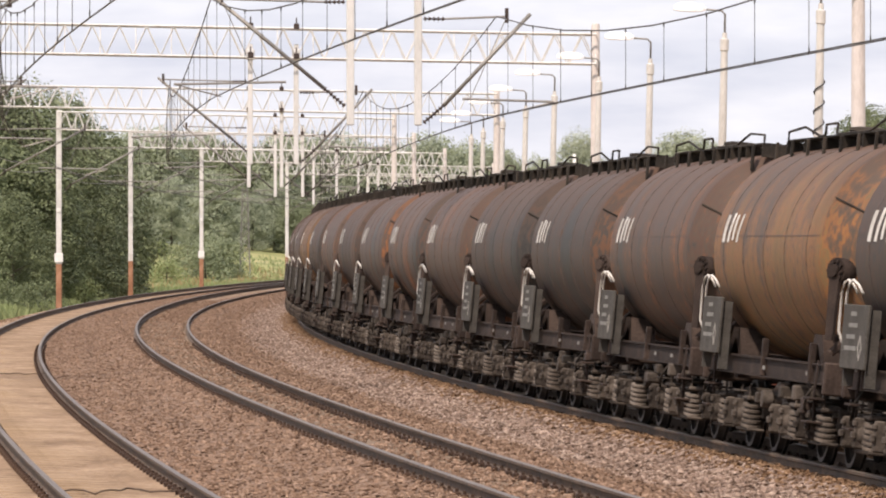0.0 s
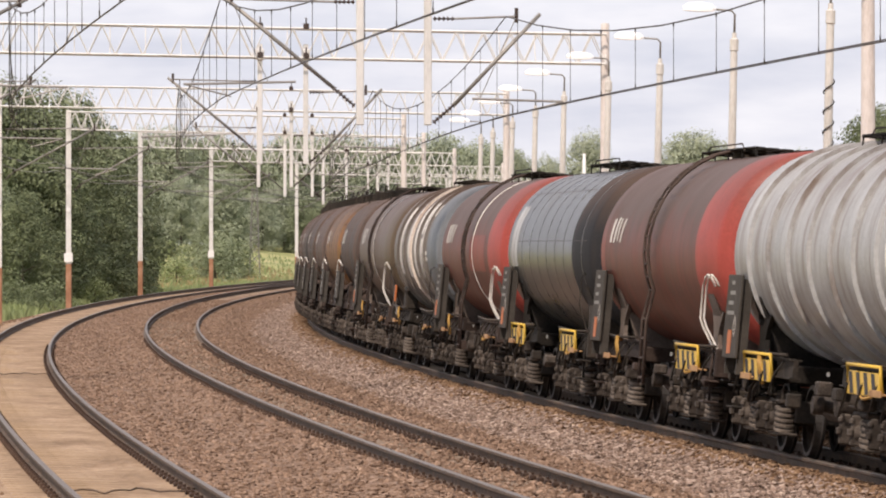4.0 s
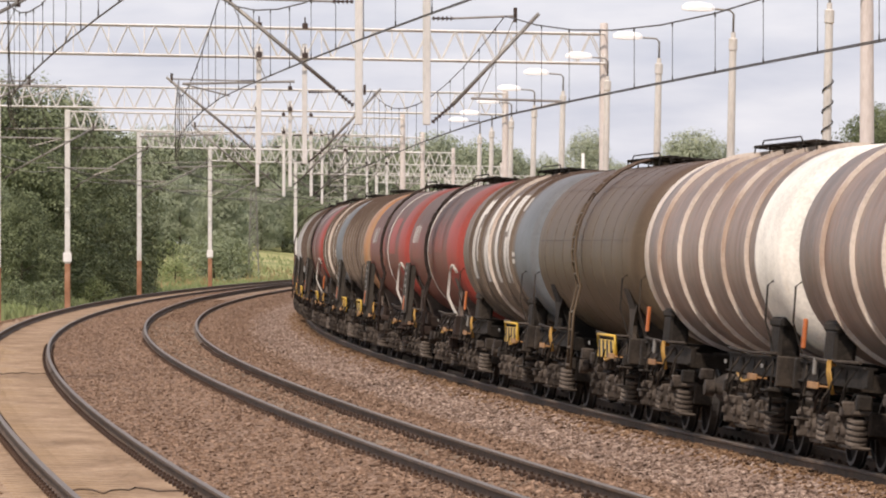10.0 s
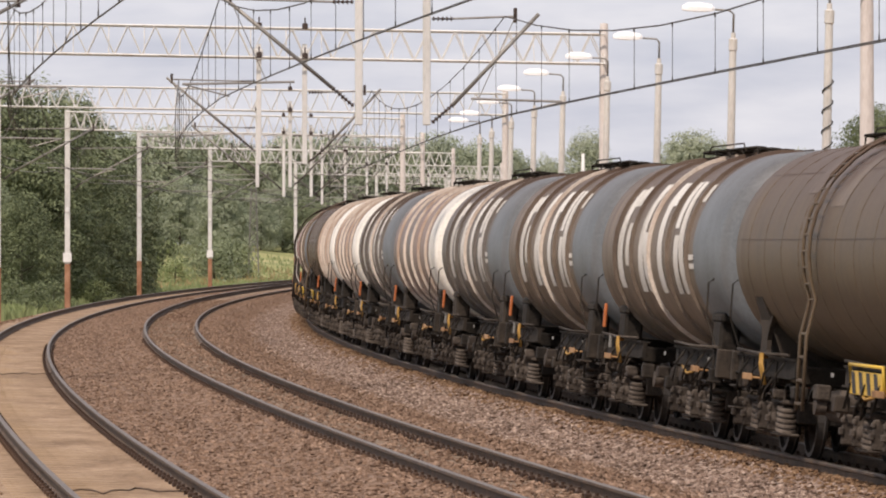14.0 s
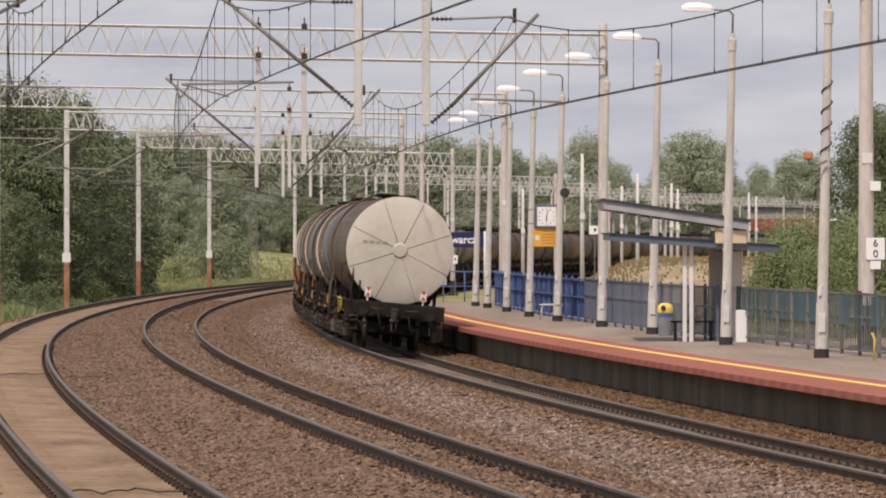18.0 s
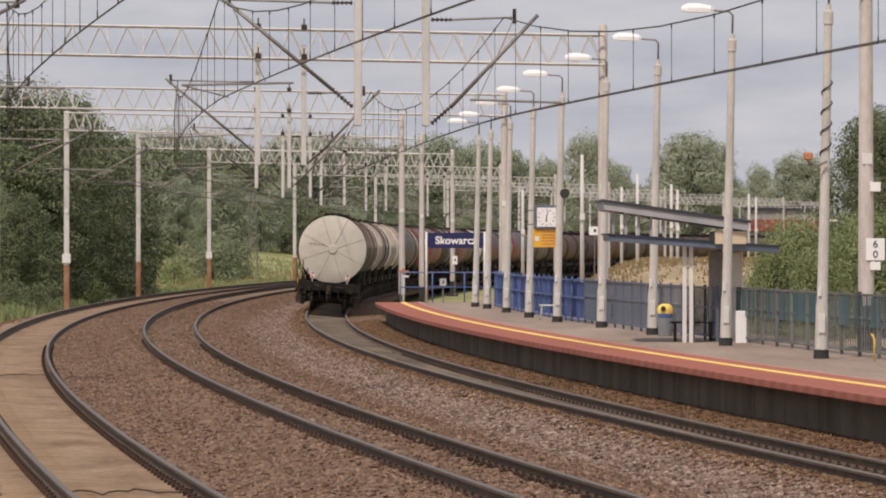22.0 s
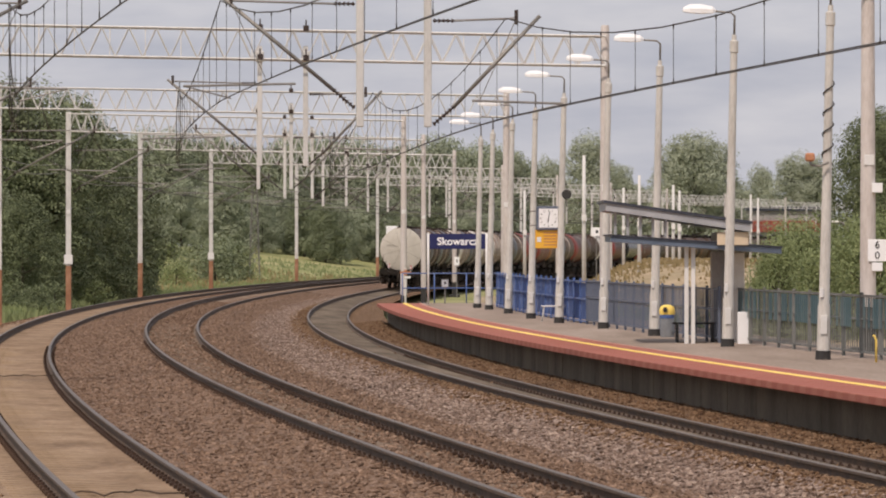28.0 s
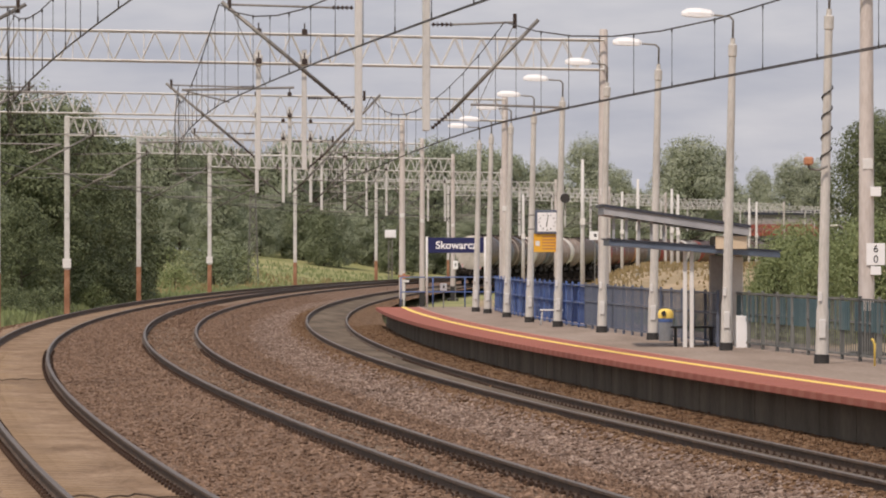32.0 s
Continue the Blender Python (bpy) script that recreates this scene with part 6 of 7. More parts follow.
    lathe(bm, [(zt - 0.1, 0.25), (zt + dl - 0.06, 0.25), (zt + dl - 0.04, 0.28), (zt + dl, 0.27), (zt + dl + 0.02, 0.16)], 18, "Z", (0, 0.9, 0))
    part("dome_lid", bm, FR, walkway)
    if old:
        for k in range(3 if plain else 8):
            y = -wl + 2 * wl * k / (2 if plain else 7)
            bm = bmesh.new()
            box(bm, -0.66, -0.62, y - 0.03, y + 0.03, zt - 0.3, zt + 0.05, bevel=0.008)
            part("walkway_bracket", bm, FR, walkway)
    # frame: full length on the old wagons, stubs over the bogies on the frameless ones
    spans = [(-h + 0.66, h - 0.66)] if old else [(-h + 0.66, -h + 4.75), (h - 4.75, h - 0.66)]
    for y0, y1 in spans:
        for s in (-1, 1):
            bm = bmesh.new()
            x = s * 1.18
            box(bm, x - 0.035, x + 0.035, y0, y1, 0.98, 1.2, bevel=0.008)
            box(bm, x - 0.07, x + 0.07, y0, y1, 1.19, 1.215)
            box(bm, x - 0.07, x + 0.07, y0, y1, 0.965, 0.985)
            part("side_sill", bm, frame, w)
        bm = bmesh.new()
        box(bm, -0.25, 0.25, y0, y1, 0.85, 1.15, bevel=0.02)
        for y in (y0 + 1.6, y1 - 1.6):
            box(bm, -1.15, 1.15, y - 0.12, y + 0.12, 0.9, 1.13, bevel=0.02)
        part("centre_sill", bm, frame, w)
    for e in (-1, 1):
        bm = bmesh.new()
        y = e * (h - 0.62)
        box(bm, -1.3, 1.3, y - 0.06, y + 0.06, 0.85, 1.24, bevel=0.02)
        beam = part("headstock", bm, frame, w)
        for s in (-1, 1):
            bm = bmesh.new()
            lathe(bm, [(0.0, 0.13), (0.28, 0.12), (0.29, 0.09), (0.54, 0.085), (0.55, 0.21), (0.6, 0.22), (0.62, 0.19)], 16, "Y")
            part("buffer", bm, FR, beam, m=pose(s * 0.875, y, 1.04, 0, 0, 0 if e > 0 else 180))
        bm = bmesh.new()
        box(bm, -0.1, 0.1, -0.05, 0.35, -0.08, 0.08, bevel=0.03)
        rod(bm, (0, 0.3, 0), (0, 0.55, -0.28), 0.035, 7)
        part("coupling_hook", bm, FR, beam, m=pose(0, y, 1.02, 0, 0, 0 if e > 0 else 180))
    # saddles under the tank ends
    lab_ = "brown-grimed saddle plate" if frame is FR_BROWN else ""
    for e in (-1, 1):
        y = e * (te - 1.25)
        if saddle == "plate":
            bm = bmesh.new()
            out = [(-0.88, 1.1), (-0.98, 1.35)] + [(q * r * 0.89, AXIS_Z - r * math.sqrt(1 - (q * 0.89) ** 2)) for q in (-1, -0.8, -0.55, -0.3, 0, 0.3, 0.55, 0.8, 1)] + [(0.98, 1.35), (0.88, 1.1)]
            a = [bm.verts.new((x, y - 0.3, z)) for x, z in out]
            b = [bm.verts.new((x, y + 0.3, z)) for x, z in out]
            bm.faces.new(a)
            bm.faces.new(b[::-1])
            for i in range(len(out)):
                bm.faces.new((a[i], b[i], b[(i + 1) % len(out)], a[(i + 1) % len(out)]))
            # waisted side plates between the tank and the sole bar
            half = [(0.36, 1.12), (0.22, 1.3), (0.2, 1.42), (0.28, 1.56), (0.48, 1.74)]
            for x in (-1.12, 1.06):
                c = [[bm.verts.new((x + dx, y + p, z)) for p, z in half + [(-p, z) for p, z in reversed(half)]] for dx in (0, 0.06)]
                bm.faces.new(c[0])
                bm.faces.new(c[1][::-1])
                for i in range(10):
                    bm.faces.new((c[0][i], c[1][i], c[1][(i + 1) % 10], c[0][(i + 1) % 10]))
            bmesh.ops.recalc_face_normals(bm, faces=bm.faces)
            part("tank_saddle", bm, SADDLE if frame is FR_BROWN else FR, w, lab_)
            continue
        for s in (-1, 1):
            bm = bmesh.new()
            if old:
                prof_ = [(-0.5, 1.2), (-0.24, 1.56), (0.24, 1.56), (0.5, 1.2), (0.3, 1.2), (0.0, 1.44), (-0.3, 1.2)]
                a = [bm.verts.new((s * 1.14, y + p, z)) for p, z in prof_]
                b = [bm.verts.new((s * 0.78, y + p, z)) for p, z in prof_]
                bm.faces.new(a)
                bm.faces.new(b[::-1])
                for i in range(7):
                    bm.faces.new((a[i], b[i], b[(i + 1) % 7], a[(i + 1) % 7]))
                bmesh.ops.recalc_face_normals(bm, faces=bm.faces)
            else:
                box(bm, s * 1.0 - 0.14, s * 1.0 + 0.14, y - 0.32, y + 0.32, 1.2, 1.62, bevel=0.04)
                box(bm, s * 0.95 - 0.2, s * 0.95 + 0.2, y - 0.42, y + 0.42, 1.58, 1.72, bevel=0.04)
            part("tank_saddle", bm, (FR_BROWN if old else SADDLE) if frame is FR_BROWN else FR, w, lab_)
    piv = h - (2.35 if old else 2.7)
    for y in (-piv, piv):
        add_bogie(w, y, rich=not old, plain=plain)
    # gear between and above the bogies
    bm = bmesh.new()
    lathe(bm, [(-0.5, 0.12), (-0.46, 0.2), (0.46, 0.2), (0.5, 0.12)], 14, "Y", (-0.75, 0.6, 0.7))
    part("air_reservoir", bm, frame, w)
    bm = bmesh.new()
    lathe(bm, [(-0.3, 0.1), (-0.28, 0.17), (0.2, 0.17), (0.3, 0.06)], 14, "X", (-0.8, -0.7, 0.75))
    rod(bm, (-0.85, -0.7, 0.75), (-0.85, 1.6, 0.66), 0.03, 6)
    part("brake_cylinder", bm, SPRING, w)
    bm = bmesh.new()
    pipe(bm, [(0, -0.2, 1.22), (0, -0.2, 0.72), (-0.5, -0.2, 0.62), (-1.15, -0.2, 0.7)], 0.075, 8)
    lathe(bm, [(-1.28, 0.11), (-1.15, 0.11)], 12, "X", (0, -0.2, 0.7))
    part("outlet_pipe", bm, SPRING, w)
    for k, y in enumerate((-te + 0.55, te - 0.55)):
        bm = bmesh.new()
        pipe(bm, [(-1.24, y, 0.5), (-1.26, y, 0.9), (-1.24, y, 1.25)], 0.02, 5)
        for z in (0.5, 0.78):
            box(bm, -1.36, -1.16, y - 0.2, y + 0.2, z, z + 0.03, bevel=0.008)
        part("step", bm, frame, w)
    for k, y in enumerate((-te + 0.45, te - 0.3)):
        if old and k == 0:
            continue
        # painted pair at the tank's end, a single dark one at the other
        pale = white_rail and k == (1 if old else 0)
        bm = bmesh.new()
        if not pale:
            pipe(bm, [(-1.22, y - 0.1, 1.18), (-1.28, y, 1.3), (-1.42, y, 1.66), (-1.43, y, 2.1), (-1.36, y, 2.16)], 0.013, 6)
        for d in ((0, 0.3) if pale else ()):
            pipe(bm, [(-1.22, y + d - 0.2, 1.18), (-1.26, y + d - 0.12, 1.28), (-1.38, y + d, 1.5), (-1.43, y + d, 1.62), (-1.43, y + d, 2.06), (-1.43, y + d - 0.1, 2.17), (-1.42, y + d - 0.26, 2.21), (-1.39, y + d - 0.42, 2.16), (-1.34, y + d - 0.48, 2.06)], 0.016, 6)
        part("grab_handle", bm, MARK if pale else FR, w, "white-painted grab handle" if pale else "")
    if board:
        bm = bmesh.new()
        y = te - (1.05 if old else 0.75)
        zb0, zb1 = (1.2, 1.93) if old else (1.14, 2.22)
        wb = 0.7 if old else 0.5
        box(bm, -1.46, -1.42, y - wb, y + wb, zb0, zb1, bevel=0.01)
        for q in (-1, 1):
            box(bm, -1.42, -1.3, y + q * (wb - 0.07) - 0.03, y + q * (wb - 0.07) + 0.03, zb0 - 0.2, zb1 - 0.05)
        bo = part("data_board", bm, OLDBOARD if old else BOARD, w, "dark sheet-metal data board")
        for k in range(0 if plain else 4):
            bm = bmesh.new()
            box(bm, -1.464, -1.461, y - wb * 0.1 - 0.1 * (k % 2), y + wb * (0.35 + 0.12 * k), zb1 - 0.13 - 0.13 * k, zb1 - 0.08 - 0.13 * k)
            part("small_print", bm, PRINT, bo, "illegible white lines")
        if not plain:
            # white diamond outline on the board
            bm = bmesh.new()
            yd, zd = y - wb * 0.55, (zb0 + zb1) / 2 - 0.12
            o4, i4 = [[bm.verts.new((-1.4645, yd + a * q, zd + c * q)) for a, c in ((0, 0.15), (0.12, 0), (0, -0.15), (-0.12, 0))] for q in (1.0, 0.66)]
            for k in range(4):
                bm.faces.new((o4[k], o4[(k + 1) % 4], i4[(k + 1) % 4], i4[k]))
            part("diamond_mark", bm, MARK, bo, "white diamond outline")
        if not old:
            bm = bmesh.new()
            box(bm, -1.466, -1.461, y - 0.1, y + 0.16, zb0 + 0.06, zb0 + 0.36)
            part("hazard_label", bm, ORANGE, bo, "orange warning label")
    if reflector:
        y = te - 0.4
        bm = bmesh.new()
        box(bm, -1.31, -1.27, y - 0.07, y + 0.07, 1.36, 1.72, bevel=0.01)
        part("warning_plate", bm, ORANGE, w, "orange warning plate")
        bm = bmesh.new()
        box(bm, -1.32, -1.28, y - 0.96, y - 0.86, 1.06, 1.26, bevel=0.01)
        part("marker_plate", bm, PRINT, w, "small greyed marker plate")
    for k in range(hazard):
        y = (-te + 2.3, te - 2.2)[k % 2]
        bm = bmesh.new()
        box(bm, -1.33, -1.29, y - 0.9, y + 0.9, 0.9, 1.17, bevel=0.008)
        hb = part("hazard_board", bm, HAZARD, w, "yellow board with black stripes")
        for j in range(4):
            bm = bmesh.new()
            v = [bm.verts.new((-1.333, y + a, z)) for a, z in ((-0.82 + j * 0.44, 0.91), (-0.6 + j * 0.44, 0.91), (-0.4 + j * 0.44, 1.16), (-0.62 + j * 0.44, 1.16))]
            bm.faces.new(v[::-1])
            part("stripe", bm, M["black"], hb)
        bm = bmesh.new()
        pipe(bm, [(-1.3, y - 1.0, 0.95), (-1.34, y - 0.98, 1.24), (-1.34, y + 0.98, 1.24), (-1.3, y + 1.0, 1.0)], 0.022, 6)
        part("guard_bar", bm, HAZARD, hb, "yellow guard bar")
    if not old:
        for d in (0.0, 0.14):
            bm = bmesh.new()
            y = te - 2.6 + d
            pipe(bm, [(-1.3, y, 0.86), (-1.36, y + 0.03, 1.12), (-1.34, y + 0.12, 1.24), (-1.27, y + 0.2, 1.2)], 0.02, 6)
            part("brake_handle", bm, YELLOW, w, "yellow brake handle")
        for y in (-te + 1.3, te - 1.7):
            bm = bmesh.new()
            box(bm, -1.38, -1.24, y - 0.34, y + 0.34, 0.92, 0.945, bevel=0.008)
            box(bm, -1.385, -1.37, y - 0.34, y + 0.34, 0.9, 0.98, bevel=0.006)
            part("foot_board", bm, TAN, w, "orange-tan foot board")
        bm = bmesh.new()
        pipe(bm, [(-1.3, -te + 1.5, 0.92), (-1.34, -te + 2.2, 0.86), (-1.3, -te + 2.9, 0.95)], 0.018, 6)
        part("brake_lever", bm, YELLOW, w, "yellow lever")
        # hanging cables and pipes over each bogie
        for e in (-1, 1):
            bm = bmesh.new()
            for k in range(4):
                y = e * (h - 2.7) - 1.5 + 0.85 * k
                pipe(bm, [(-1.24, y, 1.18), (-1.34, y + 0.05, 1.0), (-1.36, y + 0.2, 0.78 - 0.05 * (k % 2)), (-1.3, y + 0.42, 0.74), (-1.24, y + 0.6, 0.9), (-1.22, y + 0.66, 1.16)], 0.014, 5)
            part("hose", bm, FR, w, "hanging brake hoses")
            bm = bmesh.new()
            pipe(bm, [(-1.28, e * (h - 2.7) - 1.9, 1.26), (-1.3, e * (h - 2.7), 1.24), (-1.28, e * (h - 2.7) + 1.8, 1.27)], 0.022, 6)
            part("brake_pipe", bm, SPRING, w)
    # small gear hung on the side: hoses, valves, brackets, labels
    rng = random.Random(int(L * 100) + len(label) * 7 + ribs)
    for k in range(7 if not old else 0 if plain else 4):
        y = -te + 0.5 + (2 * te - 1.0) * (k + rng.random() * 0.7) / 7
        bm = bmesh.new()
        z = rng.uniform(0.72, 0.95)
        box(bm, -1.3, -1.12, y - rng.uniform(0.05, 0.16), y + rng.uniform(0.05, 0.16), z - rng.uniform(0.06, 0.16), z + 0.05, bevel=0.02)
        part("valve_box", bm, (frame, SPRING, FR, SPRING)[k % 4], w)
    for k in range(4 if not old else 0 if plain else 2):
        y = (-piv, piv)[k % 2] + rng.uniform(-1.5, 1.5)
        bm = bmesh.new()
        pipe(bm, [(-1.2, y, 1.0), (-1.3, y + 0.1, 0.8), (-1.28, y + 0.3, 0.62), (-1.2, y + 0.5, 0.7), (-1.15, y + 0.6, 0.95)], 0.018, 5)
        part("hose", bm, FR, w)
    for k in range(0 if plain else 2):
        y = -te + 0.9 + (2 * te - 1.8) * (k + rng.random() * 0.5) / 3
        bm = bmesh.new()
        box(bm, -1.262, -1.255, y - 0.09, y + 0.09, 1.06, 1.11)
        part("sill_label", bm, PRINT, w, "small worn white label")
    if ladder:
        bm = bmesh.new()
        for d in (-0.2, 0.2):
            arc = [(-(r + 0.12) * math.cos(math.radians(a)), d, AXIS_Z + (r + 0.12) * math.sin(math.radians(a))) for a in range(-25, 86, 10)]
            pipe(bm, [(-1.42, d, 0.62), (-1.45, d, 1.5)] + arc, 0.024, 5)
        for k in range(15):
            a = math.radians(-25 + k * 7.4)
            c = (-(r + 0.12) * math.cos(a), AXIS_Z + (r + 0.12) * math.sin(a))
            rod(bm, (c[0], -0.2, c[1]), (c[0], 0.2, c[1]), 0.016, 5)
        for z in (0.7, 0.98, 1.26, 1.54):
            rod(bm, (-1.44, -0.2, z), (-1.44, 0.2, z), 0.02, 5)
        part("ladder", bm, P[body] if body == "olive" else frame, w, "steel side ladder")
    if old:
        bm = bmesh.new()
        for s in (-1, 1):
            rod(bm, (-0.35, s * (te + 0.07), AXIS_Z - 0.4), (-1.2, s * (te - 0.1), 1.35), 0.05, 6)
        part("end_strut", bm, FR_BROWN, w)
        if not plain:
            bm = bmesh.new()
            for a in (25, 62, 100, 140):
                c_, s_ = math.cos(math.radians(a)), math.sin(math.radians(a))
                rod(bm, (-c_ * r * 0.99, -te + 0.33, AXIS_Z + s_ * r * 0.99), (-c_ * r * 0.63, -te - 0.075, AXIS_Z + s_ * r * 0.63), 0.012, 5)
            part("end_seam", bm, FR, tank, "welded radial seams")
            # bolted flange at the rear cone with its plate down to the frame
            bm = bmesh.new()
            c = Vector((-1.2, -te + 0.1, AXIS_Z - 0.28))
            out = Vector((-0.85, -0.5, 0)).normalized()
            rod(bm, c - out * 0.25, c + out * 0.03, 0.16, 18)
            rod(bm, c + out * 0.03, c + out * 0.09, 0.075, 10)
            for k in range(10):
                a = 2 * math.pi * k / 10
                q = c + Vector((-out.y, out.x, 0)) * (0.12 * math.cos(a)) + Vector((0, 0, 0.12 * math.sin(a)))
                rod(bm, q, q + out * 0.06, 0.02, 6)
            flange = part("end_flange", bm, FR_BROWN, w, "bolted round flange")
            bm = bmesh.new()
            side = Vector((-out.y, out.x, 0))
            low = Vector((-1.22, -te + 0.02, 1.5))
            ring_ = [bm.verts.new(p + out * d) for d in (0.0, 0.05) for p in (c - side * 0.09, c + side * 0.09, low + side * 0.06, low - side * 0.06)]
            for f in ((0, 1, 2, 3), (7, 6, 5, 4), (0, 4, 5, 1), (1, 5, 6, 2), (2, 6, 7, 3), (3, 7, 4, 0)):
                bm.faces.new([ring_[i] for i in f])
            bmesh.ops.recalc_face_normals(bm, faces=bm.faces)
            part("flange_arm", bm, FR_BROWN, flange)
        for k in range(3):
            bm = bmesh.new()
            y = -te + 1.0 + k * (te - 0.9)
            box(bm, -1.28, -1.2, y - 0.05, y + 0.05, 0.98, 1.45, bevel=0.01)
            part("stanchion", bm, FR_BROWN, w)
    if last:
        bm = bmesh.new()
        yb = -te - 0.1
        lathe(bm, [(-0.02, 0.16), (0.0, 0.19), (0.02, 0.2), (0.1, 0.21)], 20, "Y", (0, yb - 0.02, AXIS_Z))
        part("end_boss", bm, CAPW, tank)
        for k in range(8):
            a = 2 * math.pi * (k + 0.5) / 8
            bm = bmesh.new()
            c, s = math.cos(a), math.sin(a)
            pipe(bm, [(q * c, yb + d, AXIS_Z + q * s) for q, d in ((0.2, -0.004), (0.8, 0.006), (1.25, 0.046), (1.36, 0.085))], 0.009, 5)
            part("radial_seam", bm, SEAM, tank)
        for k in range(4):
            bm = bmesh.new()
            x = -0.98 + 0.17 * k
            v = [bm.verts.new((x + a, yb - 0.012 + 0.02 * abs(x), AXIS_Z + z)) for a, z in ((0, 0.12), (0.13, 0.12), (0.13, 0.19), (0, 0.19))]
            bm.faces.new(v)
            part("end_marking", bm, SEAM, tank, "illegible grey marking")
        for s in (-1, 1):
            bm = bmesh.new()
            rod(bm, (s * 0.72, -h + 0.6, 1.1), (s * 0.72, -h + 0.6, 1.36), 0.02, 6)
            box(bm, s * 0.72 - 0.08, s * 0.72 + 0.08, -h + 0.57, -h + 0.59, 1.34, 1.62, bevel=0.004)
            tail = part("tail_board", bm, M["white"], w, "red and white tail board")
            for z0, z1, d in ((1.6, 1.49, 0.065), (1.36, 1.47, 0.065)):
                bm = bmesh.new()
                v = [bm.verts.new(p) for p in ((s * 0.72 - d, -h + 0.566, z0), (s * 0.72 + d, -h + 0.566, z0), (s * 0.72, -h + 0.566, z1))]
                bm.faces.new(v)
                part("red_triangle", bm, RED, tail)
        bm = bmesh.new()
        pipe(bm, [(-1.15, -h + 0.6, 1.2), (-1.15, -h + 0.6, 2.15), (-1.1, -h + 0.6, 2.25), (-1.0, -h + 0.6, 2.25), (-0.95, -h + 0.6, 2.15), (-0.95, -h + 0.6, 1.2)], 0.025, 6)
        part("end_rail", bm, FR, w)
        # screw coupling, air hoses and corner steps
        bm = bmesh.new()
        for x in (-0.06, 0.06):
            rod(bm, (x, -h + 0.28, 0.98), (x, -h + 0.3, 0.62), 0.022, 6)
        rod(bm, (-0.12, -h + 0.29, 0.78), (0.12, -h + 0.29, 0.78), 0.03, 7)
        pipe(bm, [(-0.06, -h + 0.3, 0.62), (-0.05, -h + 0.3, 0.5), (0.05, -h + 0.3, 0.5), (0.06, -h + 0.3, 0.62)], 0.022, 6)
        part("screw_coupling", bm, SPRING, w)
        for x in (-0.42, 0.36):
            bm = bmesh.new()
            pipe(bm, [(x, -h + 0.55, 0.92), (x + 0.02, -h + 0.42, 0.86), (x + 0.06, -h + 0.36, 0.66), (x + 0.12, -h + 0.4, 0.52), (x + 0.2, -h + 0.44, 0.6)], 0.024, 6)
            part("air_hose", bm, FR, w, "hanging rubber air hose")
        for s in (-1, 1):
            bm = bmesh.new()
            for d in (0.0, 0.3):
                rod(bm, (s * (0.95 + d), -h + 0.55, 0.9), (s * (0.95 + d), -h + 0.52, 0.48), 0.018, 6)
            for z in (0.48, 0.7):
                box(bm, min(s * 0.93, s * 1.27), max(s * 0.93, s * 1.27), -h + 0.44, -h + 0.6, z, z + 0.03, bevel=0.006)
            part("corner_step", bm, SPRING, w, "two-rung corner step")
        for s in (-1, 1):
            bm = bmesh.new()
            pipe(bm, [(s * 0.6, -h + 0.53, 1.06), (s * 0.6, -h + 0.46, 1.06), (s * 0.3, -h + 0.46, 1.06), (s * 0.3, -h + 0.53, 1.06)], 0.016, 6)
            part("shunter_handle", bm, SPRING, w)
        bm = bmesh.new()
        box(bm, -0.75, -0.68, -h + 0.545, -h + 0.56, 1.02, 1.12)
        part("end_label", bm, MARK, w)
    return w


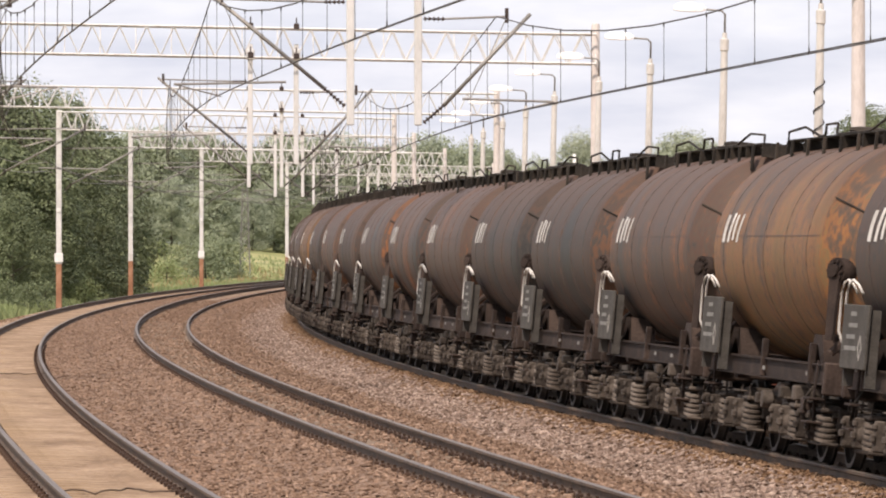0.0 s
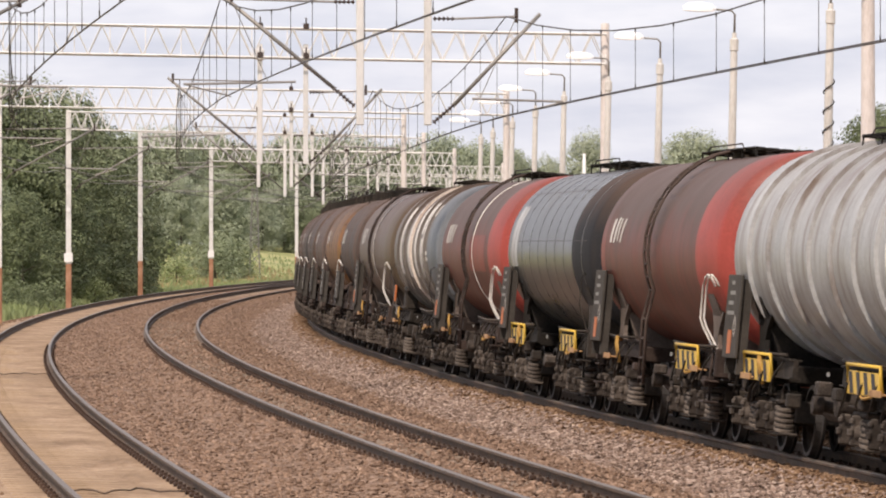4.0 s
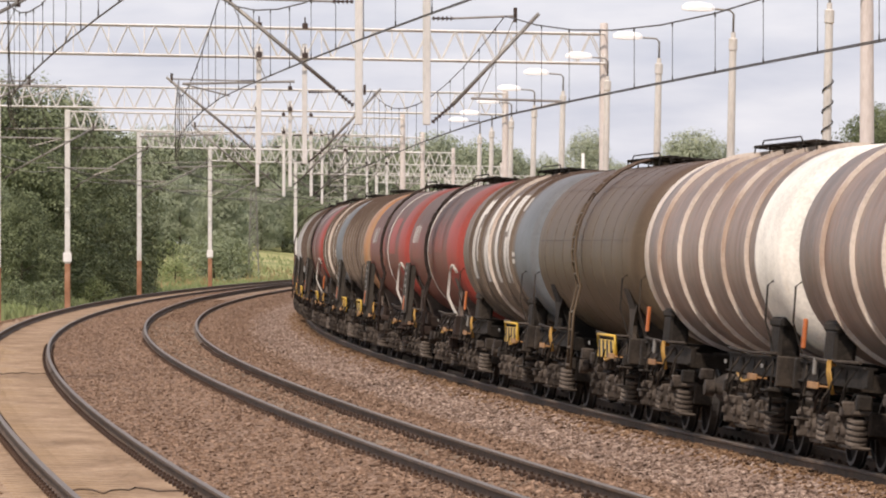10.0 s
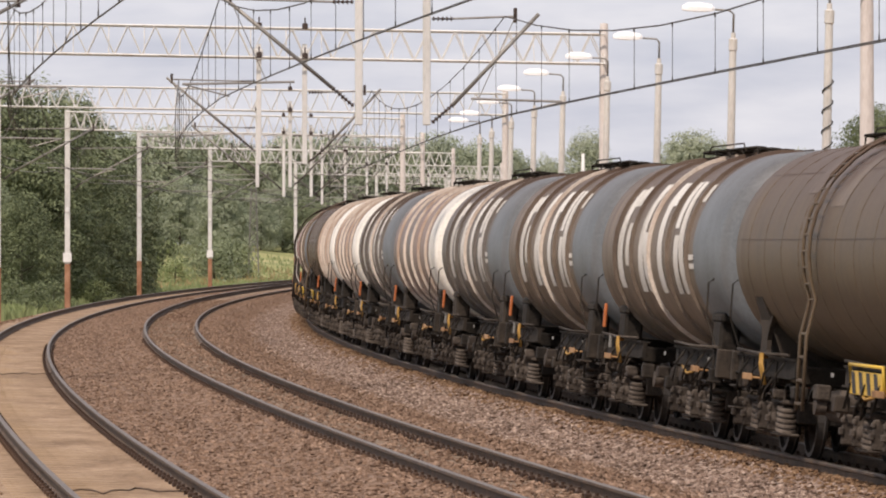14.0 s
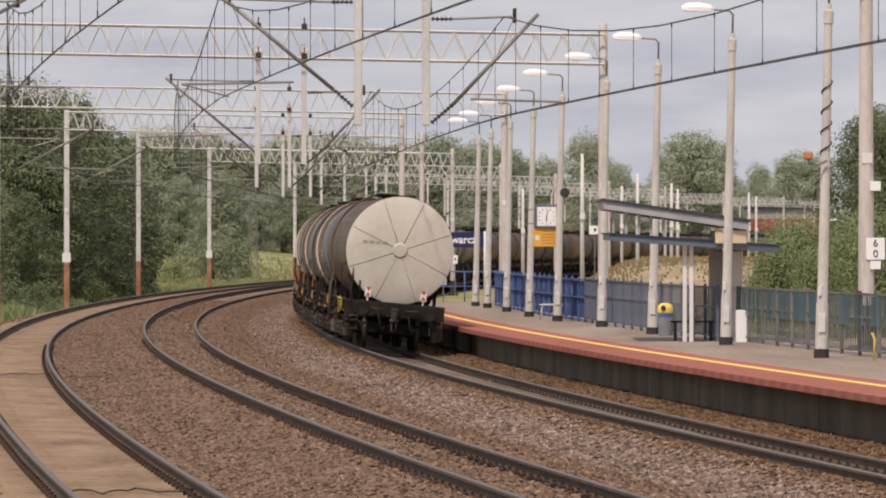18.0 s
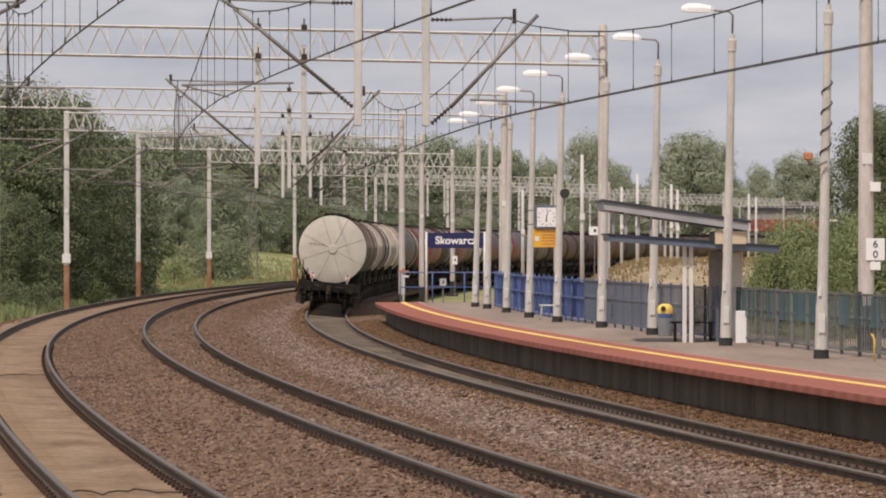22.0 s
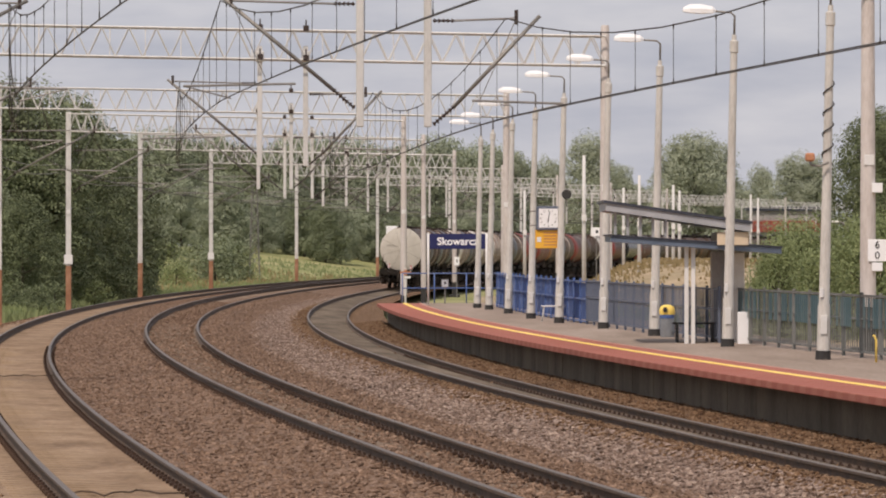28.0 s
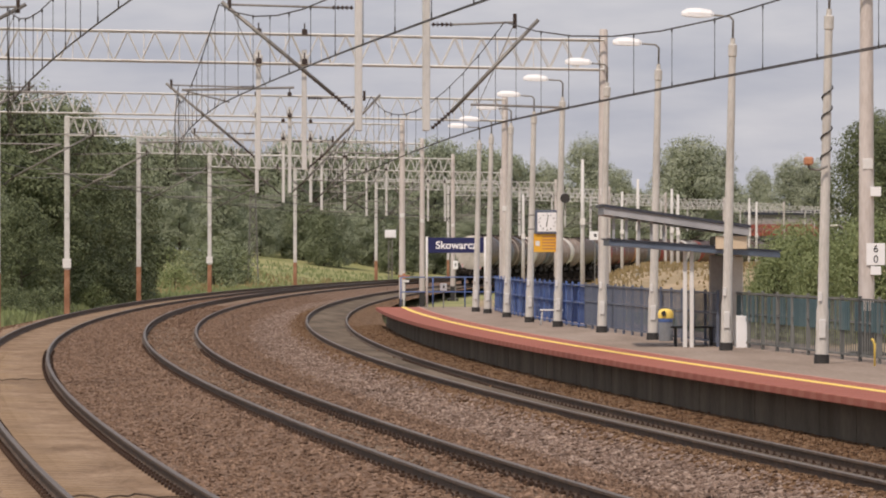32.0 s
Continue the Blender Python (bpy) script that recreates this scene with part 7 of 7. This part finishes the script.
LONG, SHORT = 12.75, 9.8
gx = dict(body="taupe", rear="blue", ribs=5, rib_mat="taupe", letters="big", saddle="block", reflector=True, rear_len=0.2, board=False)
GX = "grey-brown ribbed tank wagon with blue-grey end and worn white lettering"
wr = dict(body="rust", rear="whiteend", ribs=5, rib_mat="whiterib", saddle="block", reflector=True, rear_len=0.16, board=False)
WR = "rust-streaked ribbed tank wagon with a white end band"
spec = [("olive-brown tank wagon with a cream flat end, last of the train", LONG, dict(body="olive", ladder=True, seams=True, hazard=1, last=True, board=False, patches=((0.02, 0.3, 28, 62, "taupe"), (-0.2, -0.05, 20, 55, "taupe")))),
        (GX, LONG, gx), (GX, LONG, gx), (GX, LONG, dict(gx, body="slate", rib_mat="slate")), (WR, LONG, wr), (GX, LONG, dict(gx, body="slate", rib_mat="slate")), (WR, LONG, wr), (WR, LONG, dict(wr, front="whiterib")),
        ("olive-brown plain tank wagon with a side ladder", LONG, dict(body="olive", ladder=True, seams=True, hazard=1, board=False)), (GX, LONG, dict(gx, hazard=1)),
        ("faded red tank wagon with a pale hoop", LONG, dict(body="redbrown", rear="redend", front="red", band=(0.15, 0.12), frame=FR_BROWN, letters="small", ladder=True, white_rail=True, rear_len=0.2, patches=((0.42, 0.8, -12, 34, "red"), (-0.45, -0.12, -6, 38, "red")))),
        ("faded red tank wagon with brown saddles", LONG, dict(body="redbrown", rear="redend", front="red", frame=FR_BROWN, letters="small", ladder=True, band=(-0.1, 0.08), white_rail=True, rear_len=0.17, patches=((0.05, 0.42, -20, 22, "red"), (-0.5, -0.2, -8, 26, "redend")))),
        ("rust-brown ribbed tank wagon with an orange end", LONG, dict(body="rust", rear="orange", ribs=8, rib_mat="taupe", letters="", frame=FR, hazard=2, rear_len=0.12)),
        (GX, LONG, gx),
        ("maroon and red tank wagon with a white hoop", LONG, dict(body="redbrown", rear="redend", front="maroon", band=(0.1, 0.12), frame=FR_BROWN, letters="small", ladder=True, white_rail=True, rear_len=0.22, hazard=1, patches=((0.45, 0.8, -5, 32, "red"),))),
        ("brown ribbed tank wagon with rusty streaks", LONG, dict(body="brown", rear="taupe", ribs=7, rib_mat="brown", letters="small", hazard=2, rear_len=0.25)),
        ("pale silver ribbed tank wagon with a white end", LONG, dict(body="silver", rear="whiteend", ribs=7, rib_mat="silver", hazard=2, rear_len=0.12)),
        ("red tank wagon with dark maroon middle", LONG, dict(body="maroon", rear="redend", front="red", frame=FR_BROWN, letters="small", ladder=True, hazard=1, white_rail=True)),
        ("grey sheet-clad tank wagon with a black end", LONG, dict(body="panel", rear="blackend", seams=True, hazard=2, rear_len=0.2, patches=((0.72, 0.9, -15, 30, "silver"),))),
        ("maroon tank wagon with a white hoop and ladder", LONG, dict(body="maroon", rear="redend", band=(-0.1, 0.1), frame=FR_BROWN, letters="small", ladder=True, white_rail=True, rear_len=0.2, patches=((-0.5, 0.0, -20, 8, "red"),))),
        (GX, LONG, dict(gx, body="slate", rear="blue", rib_mat="slate")),
        ("grimy brown tank wagon with a ladder and pale hoop", LONG, dict(body="brown", rear="olive", band=(0.05, 0.07), ladder=True, frame=FR_BROWN, letters="small", white_rail=True))]
olds = [("grimy brown tank wagon with domed ends and data board", dict(body="old")),
        ("orange-rusted brown tank wagon with data board", dict(body="oldorange")),
        ("sooty dark tank wagon with white grab handles", dict(body="oldgrey")),
        ("brown tank wagon with sooty patches and grab handles", dict(body="old"))]
wagons, lengths = [], []
for label_, len_, kw_ in spec:
    wagons.append(make_wagon(label_, len_, **kw_))
    lengths.append(len_)
proto_old = [make_wagon(lab_, SHORT, old=True, letters="small", saddle="block", frame=FR_BROWN, seams=True, white_rail=(k_ != 0), **kw_) for k_, (lab_, kw_) in enumerate(olds)]
far_old = [make_wagon(lab_, SHORT, old=True, saddle="block", frame=FR_BROWN, seams=True, plain=True, **kw_) for lab_, kw_ in olds[:3]]
order = [2, 1, 3, 2, 2, 3, 0, 3, 2, 0]
placed = set()
for i_ in range(38):
    base_ = proto_old[order[i_ % 10]] if i_ < 16 else far_old[i_ % 3]
    wagons.append(copy_thing(base_, Matrix()) if base_ in placed else base_)
    placed.add(base_)
    lengths.append(SHORT)


def rail_pose(u):
    """Pose of a body on the platform track, leaning with the cant."""
    return stand(u, OFF["C"], TOP["C"]) @ Matrix.Rotation(math.atan(CANT["C"] / 1.506), 4, "Y")


def motions():
    """The train runs away round the curve, gathering a little speed."""
    back = 0.0
    gain = lambda t: float(np.interp(t, [0, 6, 12, 17, 19, 32], [0.5, 1.0, 1.0, -0.4, 0.0, 0.0]))
    for w, length in zip(wagons, lengths):
        mid = (back + length / 2) * WS
        back += length
        w.scale = (WS, WS, WS)
        walk(w, [(t, rail_pose(END_U + SPEED * (t - 19) + 0.06 * max(0, t - 19) ** 2 + gain(t) + mid)) for t in range(0, 33, 2)])


motions()
